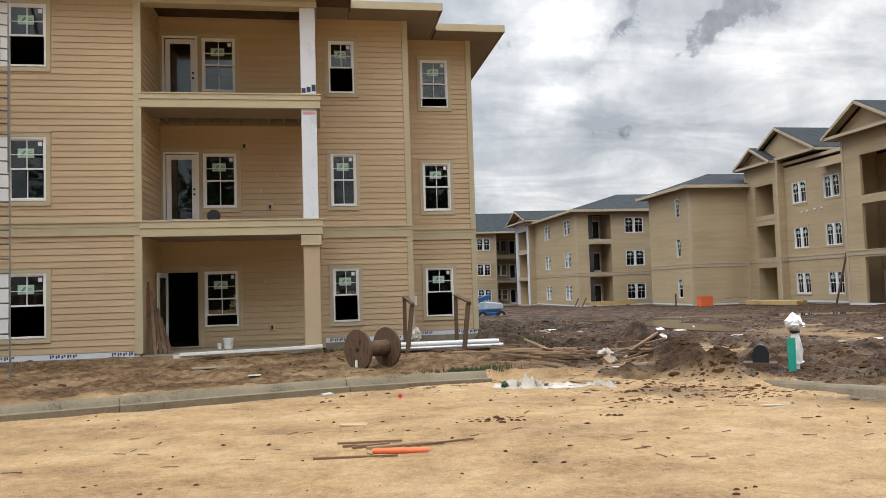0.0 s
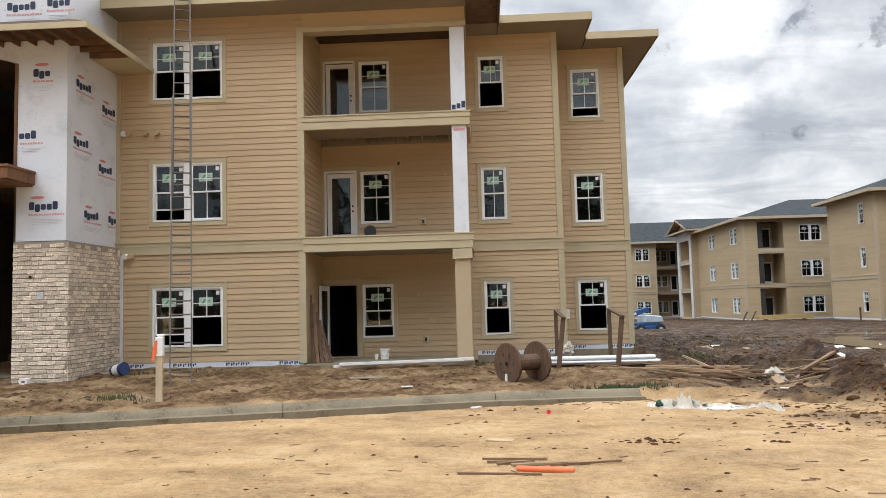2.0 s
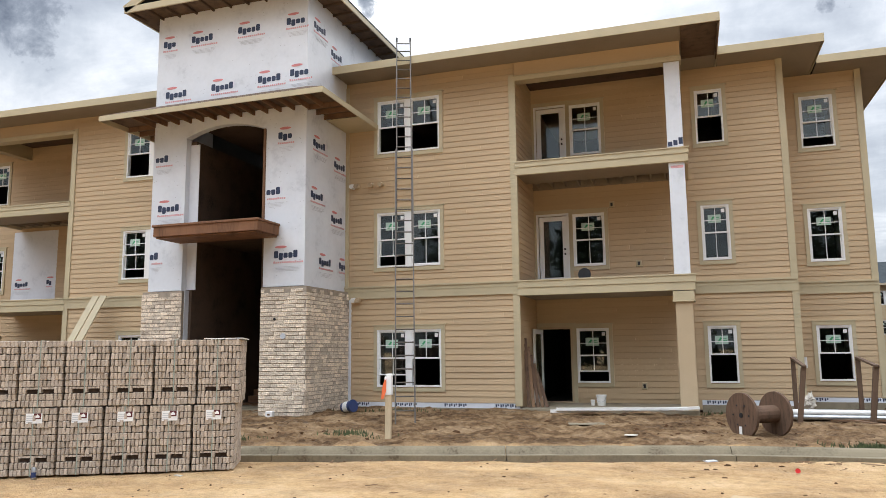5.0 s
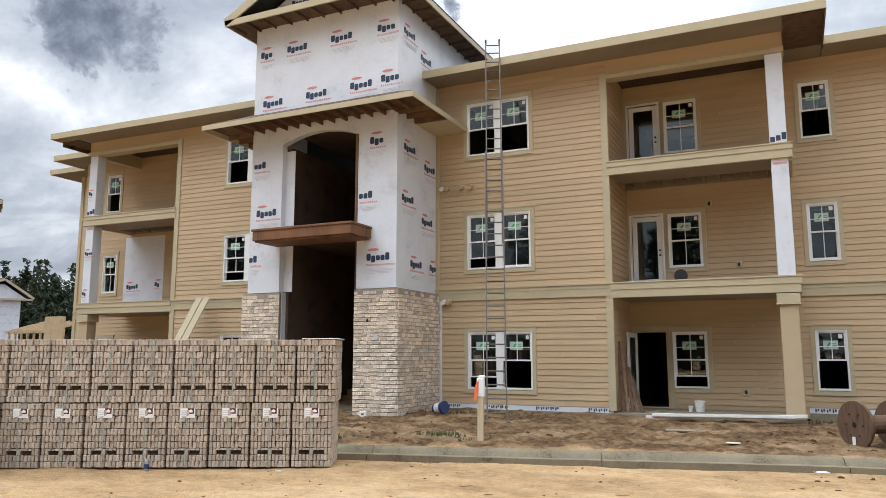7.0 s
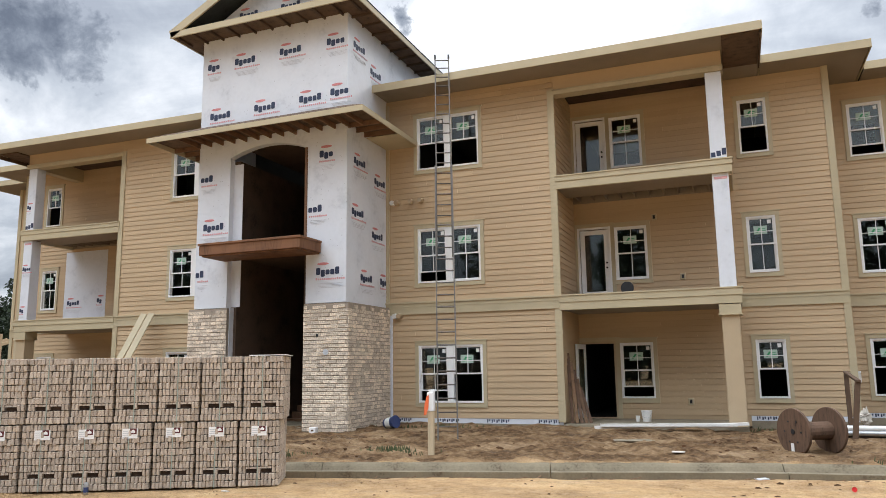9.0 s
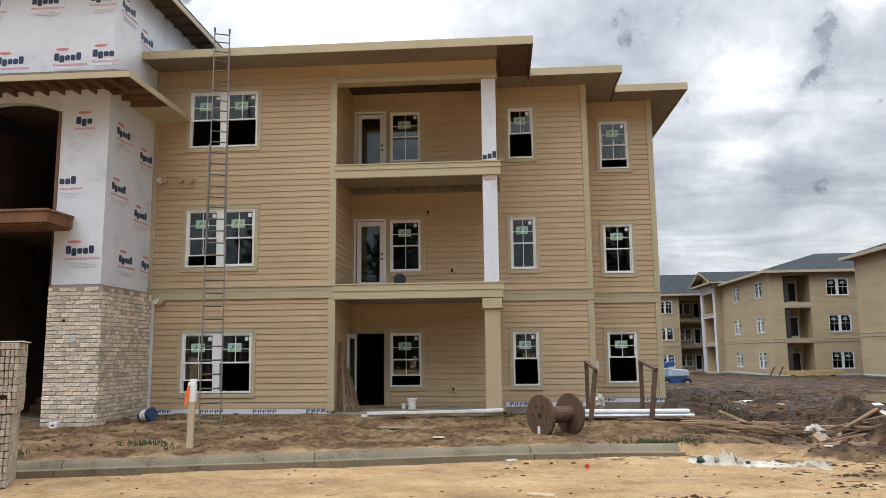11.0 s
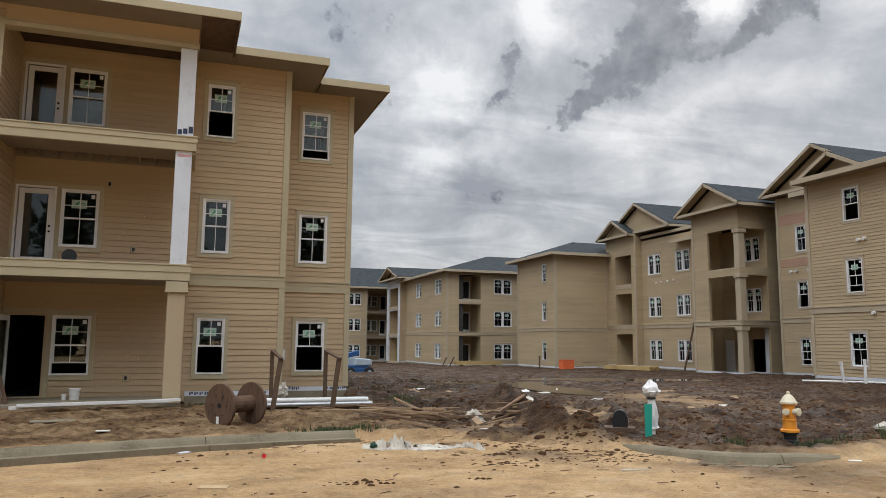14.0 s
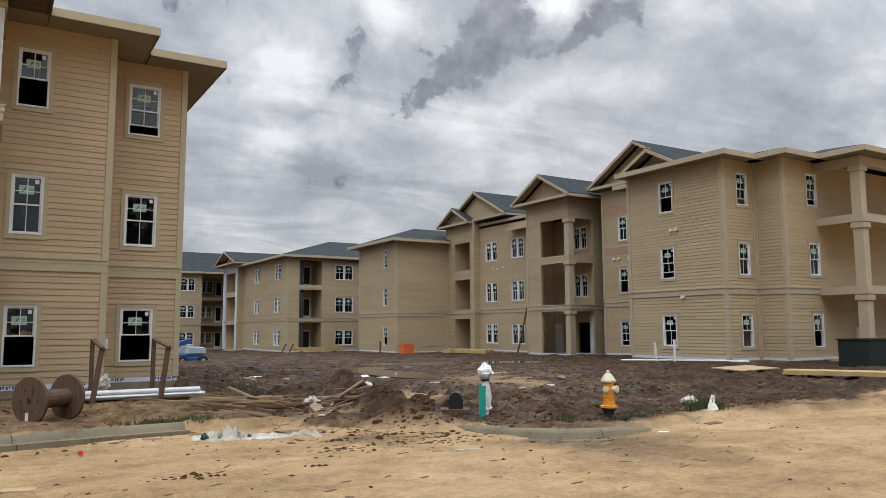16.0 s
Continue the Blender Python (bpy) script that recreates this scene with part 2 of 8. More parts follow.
MORTAR = mat("grey_mortar", (0.31, 0.26, 0.205), 0.9, vary=0.12, scale=8, grain=60, bump=0.3)
# shade in the gaps between stacked bricks, as a colour
GAPDARK = mat("brick_gap_shade", (0.07, 0.05, 0.04), 0.95, vary=0.2)
CONCRETE = mat("concrete", (0.235, 0.20, 0.142), 0.9, vary=0.22, scale=3.2, grain=50, bump=0.3, dark=(0.145, 0.105, 0.068), spec=0.15)
KERBMAT = mat("muddy_kerb_concrete", (0.185, 0.155, 0.105), 0.9, vary=0.28, scale=1.7, grain=26, bump=0.35, dark=(0.075, 0.05, 0.03), spec=0.15)
UNPAINTED = mat("unpainted_siding", (0.44, 0.27, 0.19), 0.7, vary=0.12, scale=2, grain=30, streak=(0.4, 1, 3))
# opaque door pane: the unlit room behind is painted into it
DOORGLASS = mat("door_glass_room_shade", (0.02, 0.024, 0.027), 0.08, vary=0.05, bump=0.0, spec=0.5)
# the dark of unlit rooms is put into this board colour
INTERIOR = mat("interior_shade_board", (0.05, 0.047, 0.043), 0.9, vary=0.15, scale=1)
SHINGLE = mat("grey_green_shingle", (0.046, 0.053, 0.057), 0.95, vary=0.2, scale=2, grain=14, bump=0.6, spec=0.08)
METAL = mat("galvanised_metal", (0.45, 0.46, 0.47), 0.38, 0.85, vary=0.1, scale=5, grain=30, bump=0.05)
ALU = mat("aluminium_ladder", (0.105, 0.092, 0.078), 0.5, 0.2, vary=0.12, scale=8, grain=40, bump=0.05)
PVC = mat("white_pvc", (0.78, 0.77, 0.74), 0.45, vary=0.06, scale=4, grain=30, bump=0.02)
GREENPRINT = mat("green_print", (0.06, 0.30, 0.13), 0.5, vary=0.1, bump=0.0)
LABEL = mat("pale_label", (0.42, 0.55, 0.47), 0.5, vary=0.08, bump=0.0)
BLACKP = mat("black_plastic", (0.015, 0.016, 0.018), 0.5, vary=0.1)
BLUEP = mat("dark_blue_plastic", (0.03, 0.05, 0.14), 0.4, vary=0.1)
TEAL = mat("teal_plastic", (0.03, 0.36, 0.27), 0.45, vary=0.06, scale=3)
ORANGE = mat("orange_plastic", (0.72, 0.15, 0.05), 0.5, vary=0.1)
HYDY = mat("orange_yellow_enamel", (0.68, 0.27, 0.03), 0.4, vary=0.12, scale=8, dark=(0.42, 0.17, 0.03))
HYDC = mat("cream_enamel", (0.62, 0.57, 0.42), 0.45, vary=0.12, scale=8)
LIFTBLUE = mat("blue_machine_paint", (0.025, 0.085, 0.22), 0.4, vary=0.1, scale=3)
LIFTGREY = mat("pale_machine_cowl", (0.36, 0.42, 0.47), 0.4, vary=0.08, scale=3)
DKGREEN = mat("dark_green_paint", (0.010, 0.018, 0.015), 0.7, vary=0.12, scale=3)
FABRIC = mat("dirty_white_fabric", (0.54, 0.50, 0.43), 0.9, vary=0.2, scale=5, grain=30, bump=0.5, dark=(0.12, 0.09, 0.06))
PLY = mat("plywood", (0.46, 0.33, 0.19), 0.75, vary=0.12, scale=2, grain=30)
MUDM = mat("mud_clods", (0.070, 0.036, 0.018), 0.95, vary=0.3, scale=9, grain=60, bump=0.6, each=0.14, spec=0.08)
GRASS = mat("grass_blades", (0.058, 0.074, 0.028), 0.8, vary=0.3, scale=8, each=0.3)
LEAF = mat("dark_tree_leaves", (0.030, 0.042, 0.020), 0.85, vary=0.3, scale=2, each=0.35)
GLASS = glass_mat("window_glass", (0.80, 0.94, 0.92), 1.72)
GLASS_DIM = glass_mat("dim_window_glass", (0.55, 0.66, 0.66), 1.3)


# ---- mesh helpers ----
class MB:
    """Gathers boxes, beams and tubes into one mesh."""

    def __init__(s):
        s.v, s.f, s.bits = [], [], []

    def add(s, pts, faces):
        o = len(s.v)
        s.bits.append((o, len(s.f)))
        s.v += [tuple(p) for p in pts]
        s.f += [tuple(i + o for i in f) for f in faces]
        return s

    def hexa(s, p):
        return s.add(p, ((0, 3, 2, 1), (4, 5, 6, 7), (0, 1, 5, 4), (1, 2, 6, 5), (2, 3, 7, 6), (3, 0, 4, 7)))

    def box(s, x0, x1, y0, y1, z0, z1):
        return s.hexa(((x0, y0, z0), (x1, y0, z0), (x1, y1, z0), (x0, y1, z0), (x0, y0, z1), (x1, y0, z1), (x1, y1, z1), (x0, y1, z1)))

    def beam(s, p, q, w, h, up=(0, 0, 1)):
        p, q = Vector(p), Vector(q)
        d = (q - p).normalized()
        a = d.cross(Vector(up))
        a = (a if a.length > 1e-3 else Vector((1, 0, 0))).normalized() * (w / 2)
        b = a.normalized().cross(d).normalized() * (h / 2)
        return s.hexa([p - a - b, p + a - b, q + a - b, q - a - b, p - a + b, p + a + b, q + a + b, q - a + b])

    def tube(s, pts, r, n=10, caps=True):
        """A round tube along points; r is one radius or one per point."""
        pts = [Vector(p) for p in pts]
        rs = r if isinstance(r, (list, tuple)) else [r] * len(pts)
        o = len(s.v)
        for i, p in enumerate(pts):
            d = (pts[min(i + 1, len(pts) - 1)] - pts[max(i - 1, 0)]).normalized()
            a = d.cross(Vector((0, 0, 1)))
            a = (a if a.length > 1e-3 else Vector((1, 0, 0))).normalized()
            b = d.cross(a)
            s.v += [tuple(p + rs[i] * (math.cos(2 * math.pi * k / n) * a + math.sin(2 * math.pi * k / n) * b)) for k in range(n)]
        for i in range(len(pts) - 1):
            for k in range(n):
                s.f.append((o + i * n + k, o + i * n + (k + 1) % n, o + (i + 1) * n + (k + 1) % n, o + (i + 1) * n + k))
        if caps:
            s.f.append(tuple(o + k for k in reversed(range(n))))
            s.f.append(tuple(o + (len(pts) - 1) * n + k for k in range(n)))
        return s

    def lathe(s, prof, n=16, c=(0, 0, 0)):
        """A round body from (radius, height) points."""
        o = len(s.v)
        for r, z in prof:
            s.v += [(c[0] + r * math.cos(2 * math.pi * k / n), c[1] + r * math.sin(2 * math.pi * k / n), c[2] + z) for k in range(n)]
        for i in range(len(prof) - 1):
            for k in range(n):
                s.f.append((o + i * n + k, o + i * n + (k + 1) % n, o + (i + 1) * n + (k + 1) % n, o + (i + 1) * n + k))
        s.f.append(tuple(o + k for k in reversed(range(n))))
        s.f.append(tuple(o + (len(prof) - 1) * n + k for k in range(n)))
        return s

    def prism(s, poly, y0, y1):
        """An outline of (x, z) points, counter-clockwise as seen from -y, from y0 to y1."""
        n, o = len(poly), len(s.v)
        s.v += [(x, y0, z) for x, z in poly] + [(x, y1, z) for x, z in poly]
        s.f += [tuple(o + i for i in range(n)), tuple(o + n + i for i in reversed(range(n)))]
        s.f += [(o + i, o + n + i, o + n + (i + 1) % n, o + (i + 1) % n) for i in range(n)]
        return s

    def slab(s, top, thick):
        """A sheet with the corner points top, thickened downwards."""
        n, o = len(top), len(s.v)
        s.v += [tuple(p) for p in top] + [(x, y, z - thick) for x, y, z in top]
        s.f += [tuple(o + i for i in range(n)), tuple(o + n + i for i in reversed(range(n)))]
        s.f += [(o + (i + 1) % n, o + i, o + n + i, o + n + (i + 1) % n) for i in range(n)]
        return s

    def mesh(s, name, material, smooth=False, bevel=0.0):
        me = bpy.data.meshes.new(name)
        me.from_pydata(s.v, [], s.f)
        if bevel:
            bm = bmesh.new()
            bm.from_mesh(me)
            edges = [e for e in bm.edges if len(e.link_faces) == 2 and e.calc_face_angle(0) > 0.6]
            bmesh.ops.bevel(bm, geom=edges, offset=bevel, segments=1, affect="EDGES", clamp_overlap=True)
            bm.to_mesh(me)
            bm.free()
        me.materials.append(material)
        if smooth:
            me.polygons.foreach_set("use_smooth", [True] * len(me.polygons))
            me.set_sharp_from_angle(angle=radians(40))
        return me


def each_bit(mb):
    """Its pieces, one gatherer to each."""
    ends = mb.bits[1:] + [(len(mb.v), len(mb.f))]
    for (v0, f0), (v1, f1) in zip(mb.bits, ends):
        one = MB()
        one.v, one.f = mb.v[v0:v1], [tuple(i - v0 for i in f) for f in mb.f[f0:f1]]
        yield one


WHERE = {}
ID = Matrix.Identity(4)


def thing(name, m, label, category, group="", kind="", mesh=None):
    ob = new(name, mesh)
    ob.matrix_basis = m
    WHERE[ob.name] = m.copy()
    return tagged(ob, label, category, group, kind)


def part(name, bm, material, parent, label="", m=None, smooth=False, bevel=0.0, kind=""):
    """One mesh (gathered, or ready-made) under a thing or a part; m is its pose in the world, else its parent's."""
    me = bm.mesh(name, material, smooth, bevel) if isinstance(bm, MB) else bm
    ob = new(name, me)
    m = WHERE[parent.name] if m is None else m
    ob.parent = parent
    ob.matrix_parent_inverse = WHERE[parent.name].inverted()
    ob.matrix_basis = m
    WHERE[ob.name] = m.copy()
    return tagged(ob, label, "", "", kind)


def parts(name, mb, material, parent, label="", m=None, bevel=0.0):
    """Each box or beam that was gathered, as a part of its own."""
    return [part(name, one, material, parent, label, m, bevel=bevel) for one in each_bit(mb)]


def wall_frame(p0, p1):
    """The pose whose x runs along a wall from p0 to p1 (left to right, seen from outside), with y going in."""
    u = Vector((p1[0] - p0[0], p1[1] - p0[1], 0))
    length = u.length
    u.normalize()
    m = Matrix(((u.x, -u.y, 0, p0[0]), (u.y, u.x, 0, p0[1]), (0, 0, 1, 0), (0, 0, 0, 1)))
    return m, length


def cuts(length, z0, z1, holes):
    """The rectangles of a wall left over round its holes (x, z, w, h)."""
    xs = sorted({0.0, length, *[min(max(v, 0), length) for x, z, w, h in holes for v in (x, x + w)]})
    zs = sorted({z0, z1, *[min(max(v, z0), z1) for x, z, w, h in holes for v in (z, z + h)]})
    out = []
    for za, zb in zip(zs, zs[1:]):
        run = None
        for xa, xb in zip(xs, xs[1:]):
            cx, cz = (xa + xb) / 2, (za + zb) / 2
            solid = not any(x < cx < x + w and z < cz < z + h for x, z, w, h in holes)
            if solid:
                run = (run[0], xb) if run else (xa, xb)
            if run and (not solid or xb == length):
                out.append((*run, za, zb))
                run = None
    return out


LAP = 0.156


def boards(length, z0, z1, holes, lap=LAP):
    """The stretches of lap siding on a wall."""
    out, z, row = [], z0, 0
    while z < z1 - 0.03:
        zt = min(z + lap, z1)
        band = [(x, zz, w, h) for x, zz, w, h in holes if zz < zt and zz + h > z]
        # long boards butt at staggered joints and stop at openings; where an opening starts or ends within a board, the board is notched
        joints = [j for j in ((row * 1.37) % 3.66 + k * 3.66 for k in range(int(length / 3.66) + 1)) if 0.4 < j < length - 0.4]
        joints = [j for j in joints if not any(x - 0.3 < j < x + w + 0.3 for x, zz, w, h in band)]
        edges = sorted({0.0, length, *joints, *[min(max(v, 0.0), length) for x, zz, w, h in band for v in (x, x + w)]})
        for a, b in zip(edges, edges[1:]):
            mid = (a + b) / 2
            lo, hi = z, zt
            for x, zz, w, h in band:
                if x < mid < x + w:
                    if zz <= z + 0.001:
                        lo = max(lo, zz + h)
                    else:
                        hi = min(hi, zz)
            if hi - lo > 0.012 and b - a > 0.01:
                out.append((a + (0.0015 if a in joints else 0), b, lo, hi))
        z, row = z + lap, row + 1
    return out


def board(mb, a, b, c, d, gap=0.017):
    g = gap if d - c > 0.05 else 0.0
    mb.hexa(((a, -0.021, c + g), (b, -0.021, c + g), (b, 0, c + g + 0.006), (a, 0, c + g + 0.006), (a, -0.007, d), (b, -0.007, d), (b, 0, d), (a, 0, d)))


def facade(bld, p0, p1, z0, z1, holes=(), sid=SIDING, single=False, thick=0.16, bare=(), base=None):
    """A wall with holes through it and lap siding on it. Siding starts at base; bare: stretches with none."""
    m, length = wall_frame(p0, p1)
    mb = MB()
    for a, b, c, d in cuts(length, z0, z1, list(holes)):
        mb.box(a, b, 0, thick, c, d)
    w = part("wall", mb, sid, bld, m=m)
    rows = boards(length, z0 if base is None else base, z1, list(holes) + list(bare))
    if single:
        for a, b, c, d in rows:
            one = MB()
            board(one, 0, b - a, 0, d - c)
            part("siding_board", one, sid, w, m=m @ Matrix.Translation((a, 0, c)))
    else:
        mb = MB()
        for r in rows:
            board(mb, *r, gap=0.016)
        if mb.v:
            part("siding", mb, sid, w, m=m, kind="stuff")
    return w, m, length


WINMESH = {}


def window_set(w, h, kind, glass):
    """Meshes of a single-hung window: frame, sashes, panes and labels. kind: closed, half or open below."""
    key = (round(w, 2), round(h, 2), kind, glass.name)
    if key in WINMESH:
        return WINMESH[key]
    F, S, mid = 0.045, 0.035, h * 0.5
    fr, up, lo, pu, pl = MB(), MB(), MB(), MB(), MB()
    fr.box(0, F, -0.03, 0.09, 0, h).box(w - F, w, -0.03, 0.09, 0, h).box(F, w - F, -0.03, 0.09, h - F, h).box(F, w - F, -0.04, 0.09, 0, F)
    x0, x1 = F, w - F
    up.box(x0, x1, 0.0, 0.04, mid - 0.02, mid + 0.02).box(x0, x1, 0.0, 0.04, h - F - S, h - F)
    up.box(x0, x0 + S, 0.0, 0.04, mid + 0.02, h - F - S).box(x1 - S, x1, 0.0, 0.04, mid + 0.02, h - F - S)
    up.box(w / 2 - 0.009, w / 2 + 0.009, 0.005, 0.026, mid + 0.02, h - F - S)
    zc = (mid + h - F - S) / 2
    up.box(x0 + S, x1 - S, 0.005, 0.026, zc - 0.009, zc + 0.009)
    pu.box(x0 + S, x1 - S, 0.028, 0.034, mid + 0.02, h - F - S)
    lift = {"closed": 0.0, "half": 0.34 * mid, "open": None}[kind]
    if lift is not None:
        b, t = F + lift, mid - 0.02
        lo.box(x0, x1, 0.045, 0.085, b, b + S).box(x0, x0 + S, 0.045, 0.085, b + S, t).box(x1 - S, x1, 0.045, 0.085, b + S, t)
        lo.box(w / 2 - 0.009, w / 2 + 0.009, 0.05, 0.071, b + S, t)
        pl.box(x0 + S, x1 - S, 0.073, 0.079, b + S, t)
    st, sg, sm = MB(), MB(), MB()
    lw, lh = min(0.36, w * 0.46), 0.22
    cx, cz = w * 0.47, mid + (h - mid) * 0.50
    st.box(cx - lw / 2, cx + lw / 2, 0.018, 0.027, cz - lh / 2, cz + lh / 2)
    sg.prism([(cx - lw * 0.36, cz - lh * 0.3), (cx - lw * 0.2, cz - lh * 0.3), (cx + lw * 0.04, cz + lh * 0.25), (cx - lw * 0.1, cz + lh * 0.3)], 0.014, 0.018)
    sg.box(cx + lw * 0.12, cx + lw * 0.42, 0.014, 0.018, cz - lh * 0.12, cz - lh * 0.04).box(cx + lw * 0.12, cx + lw * 0.36, 0.014, 0.018, cz + lh * 0.1, cz + lh * 0.17)
    sm.box(x1 - S - 0.12, x1 - S - 0.03, 0.018, 0.027, h - F - S - 0.13, h - F - S - 0.03)
    WINMESH[key] = dict(frame=fr.mesh("window_frame", VINYL), sash=up.mesh("sash", VINYL), lower=lo.mesh("sash", VINYL) if lo.v else None, pane=pu.mesh("pane", glass),
                        pane2=pl.mesh("pane", glass) if pl.v else None, label=st.mesh("label", LABEL), mark=sg.mesh("label_print", GREENPRINT), tag=sm.mesh("label", VINYL))
    return WINMESH[key]


def window(bld, m, x, zb, w, h, kind="closed", trim=TRIM, sashes=1, glass=None, labels=True, far=False, mirror=False):
    """A window unit in its hole, with boards round it; x, zb: its lower corner on the wall."""
    g = glass or (GLASS_DIM if far else GLASS)
    tb = MB()
    T = 0.10 if not far else 0.09
    tb.box(x - T, x, -0.04, 0.0, zb - 0.02, zb + h).box(x + w, x + w + T, -0.04, 0.0, zb - 0.02, zb + h)
    tb.box(x - T, x + w + T, -0.045, 0.0, zb + h, zb + h + 0.11).box(x - T - 0.03, x + w + T + 0.03, -0.06, 0.0, zb + h + 0.11, zb + h + 0.135)
    tb.box(x - T, x + w + T, -0.045, 0.0, zb - 0.12, zb - 0.02)
    mull = 0.09 if sashes == 2 else 0.0
    sw = (w - mull) / sashes
    wm = m @ Matrix.Translation((x, 0, zb))
    if mull:
        mm = MB().box(sw, sw + mull, -0.03, 0.09, 0, h)
        base = part("window", mm, VINYL, bld, m=wm)
        part("trim", tb, trim, base, m=m)
    else:
        base = part("window", tb, trim, bld, m=m)
    kinds = kind if isinstance(kind, (list, tuple)) else [kind] * sashes
    for i in range(sashes):
        s = window_set(sw, h, kinds[i], g)
        sm = wm @ Matrix.Translation((i * (sw + mull), 0, 0))
        part("window_frame", s["frame"], VINYL, base, m=sm)
        part("sash", s["sash"], VINYL, base, m=sm)
        part("pane", s["pane"], g, base, m=sm).visible_shadow = False
        if s["lower"]:
            part("sash", s["lower"], VINYL, base, m=sm)
            part("pane", s["pane2"], g, base, m=sm).visible_shadow = False
        if labels:
            part("label", s["label"], LABEL, base, m=sm)
            part("label_print", s["mark"], GREENPRINT, base, m=sm)
            part("label", s["tag"], VINYL, base, m=sm)
    return base


def glazed_door(bld, m, x, zb, w, h, name="door", trim=TRIM, swing=0.0, jamb=None):
    """A white full-glass door leaf in its frame. swing: degrees that it stands open about its left edge, outwards."""
    fr = MB()
    fr.box(x - 0.06, x, -0.03, 0.12, zb, zb + h).box(x + w, x + w + 0.06, -0.03, 0.12, zb, zb + h).box(x - 0.06, x + w + 0.06, -0.03, 0.12, zb + h, zb + h + 0.06)
    fr.box(x, x + w, -0.03, 0.12, zb, zb + 0.025)
    d = part(name, fr, jamb or VINYL, bld, m=m)
    tb = MB()
    tb.box(x - 0.16, x - 0.06, -0.04, 0.0, zb, zb + h + 0.06).box(x + w + 0.06, x + w + 0.16, -0.04, 0.0, zb, zb + h + 0.06).box(x - 0.16, x + w + 0.16, -0.045, 0.0, zb + h + 0.06, zb + h + 0.17)
    part("trim", tb, trim, d, m=m)
    lf = MB()
    S = 0.14
    lf.box(0.01, S, 0, 0.045, 0.03, h - 0.01).box(w - S, w - 0.01, 0, 0.045, 0.03, h - 0.01).box(S, w - S, 0, 0.045, h - S, h - 0.01).box(S, w - S, 0, 0.045, 0.03, 0.26)
    lm = m @ Matrix.Translation((x, 0.03, zb)) @ Matrix.Rotation(radians(-swing), 4, "Z")
    part("door_leaf", lf, VINYL, d, m=lm, bevel=0.004)
    part("pane", MB().box(S, w - S, 0.018, 0.026, 0.26, h - S), GLASS, d, m=lm).visible_shadow = False
    kb = MB()
    for z in (0.92, 1.06):
        kb.tube([(w - 0.07, -0.05, z), (w - 0.07, 0.0, z)], [0.028, 0.022], 10)
    part("door_handle", kb, BLACKP, d, "black door knob and lock", m=lm, smooth=True)
    return d


# ---- the near apartment building ----
D, S2, E2 = 18.8, 20.98, 22.55          # its three front planes
AX = -11.6                              # the tower's middle
HEADS = (2.30, 5.545, 8.775)
EAVE, TOP = 9.42, 9.62
near = thing("apartment_building", Matrix.Translation((AX, D, 0.1)), "three-storey tan lap-sided apartment building still under construction", "building")


def mx(x, left):
    return 2 * AX - x if left else x


def seg(xa, xb, y, left):
    """Wall ends along x, left to right, mirrored about the tower for the left half."""
    return ((2 * AX - xb, y), (2 * AX - xa, y)) if left else ((xa, y), (xb, y))


def lx(x, w, left, xa, xb):
    """A window's place along the wall from xa to xb."""
    return (xb - x - w) if left else (x - xa)


BASE = 0.36


def holes_for(xs, left, xa, xb):
    return [(lx(x, w, left, xa, xb), head - h, w, h) for x, w, h, heads in xs for head in heads]


def belt(bld, p0, p1, z=3.16, h=0.34, mat_=TRIM):
    m, L = wall_frame(p0, p1)
    parts("belt_board", MB().box(0, L, -0.056, 0.0, z, z + 0.20).box(0, L, -0.066, 0.0, z + 0.20, z + h - 0.04).box(0, L, -0.096, 0.0, z + h - 0.04, z + h), mat_, bld, m=m)


WING = Matrix.Translation((-14.0, D - 0.12, 0)) @ Matrix.Rotation(radians(1.7), 4, 'Z') @ Matrix.Translation((14.0, -D, 0))


def swing_wing(before):
    """The left wing stands at a slight angle to the right one."""
    for o in near.children:
        if o.name not in before:
            o.matrix_basis = WING @ o.matrix_basis
            WHERE[o.name] = WING @ WHERE[o.name]
            for c in o.children:
                WHERE[c.name] = WING @ WHERE[c.name]


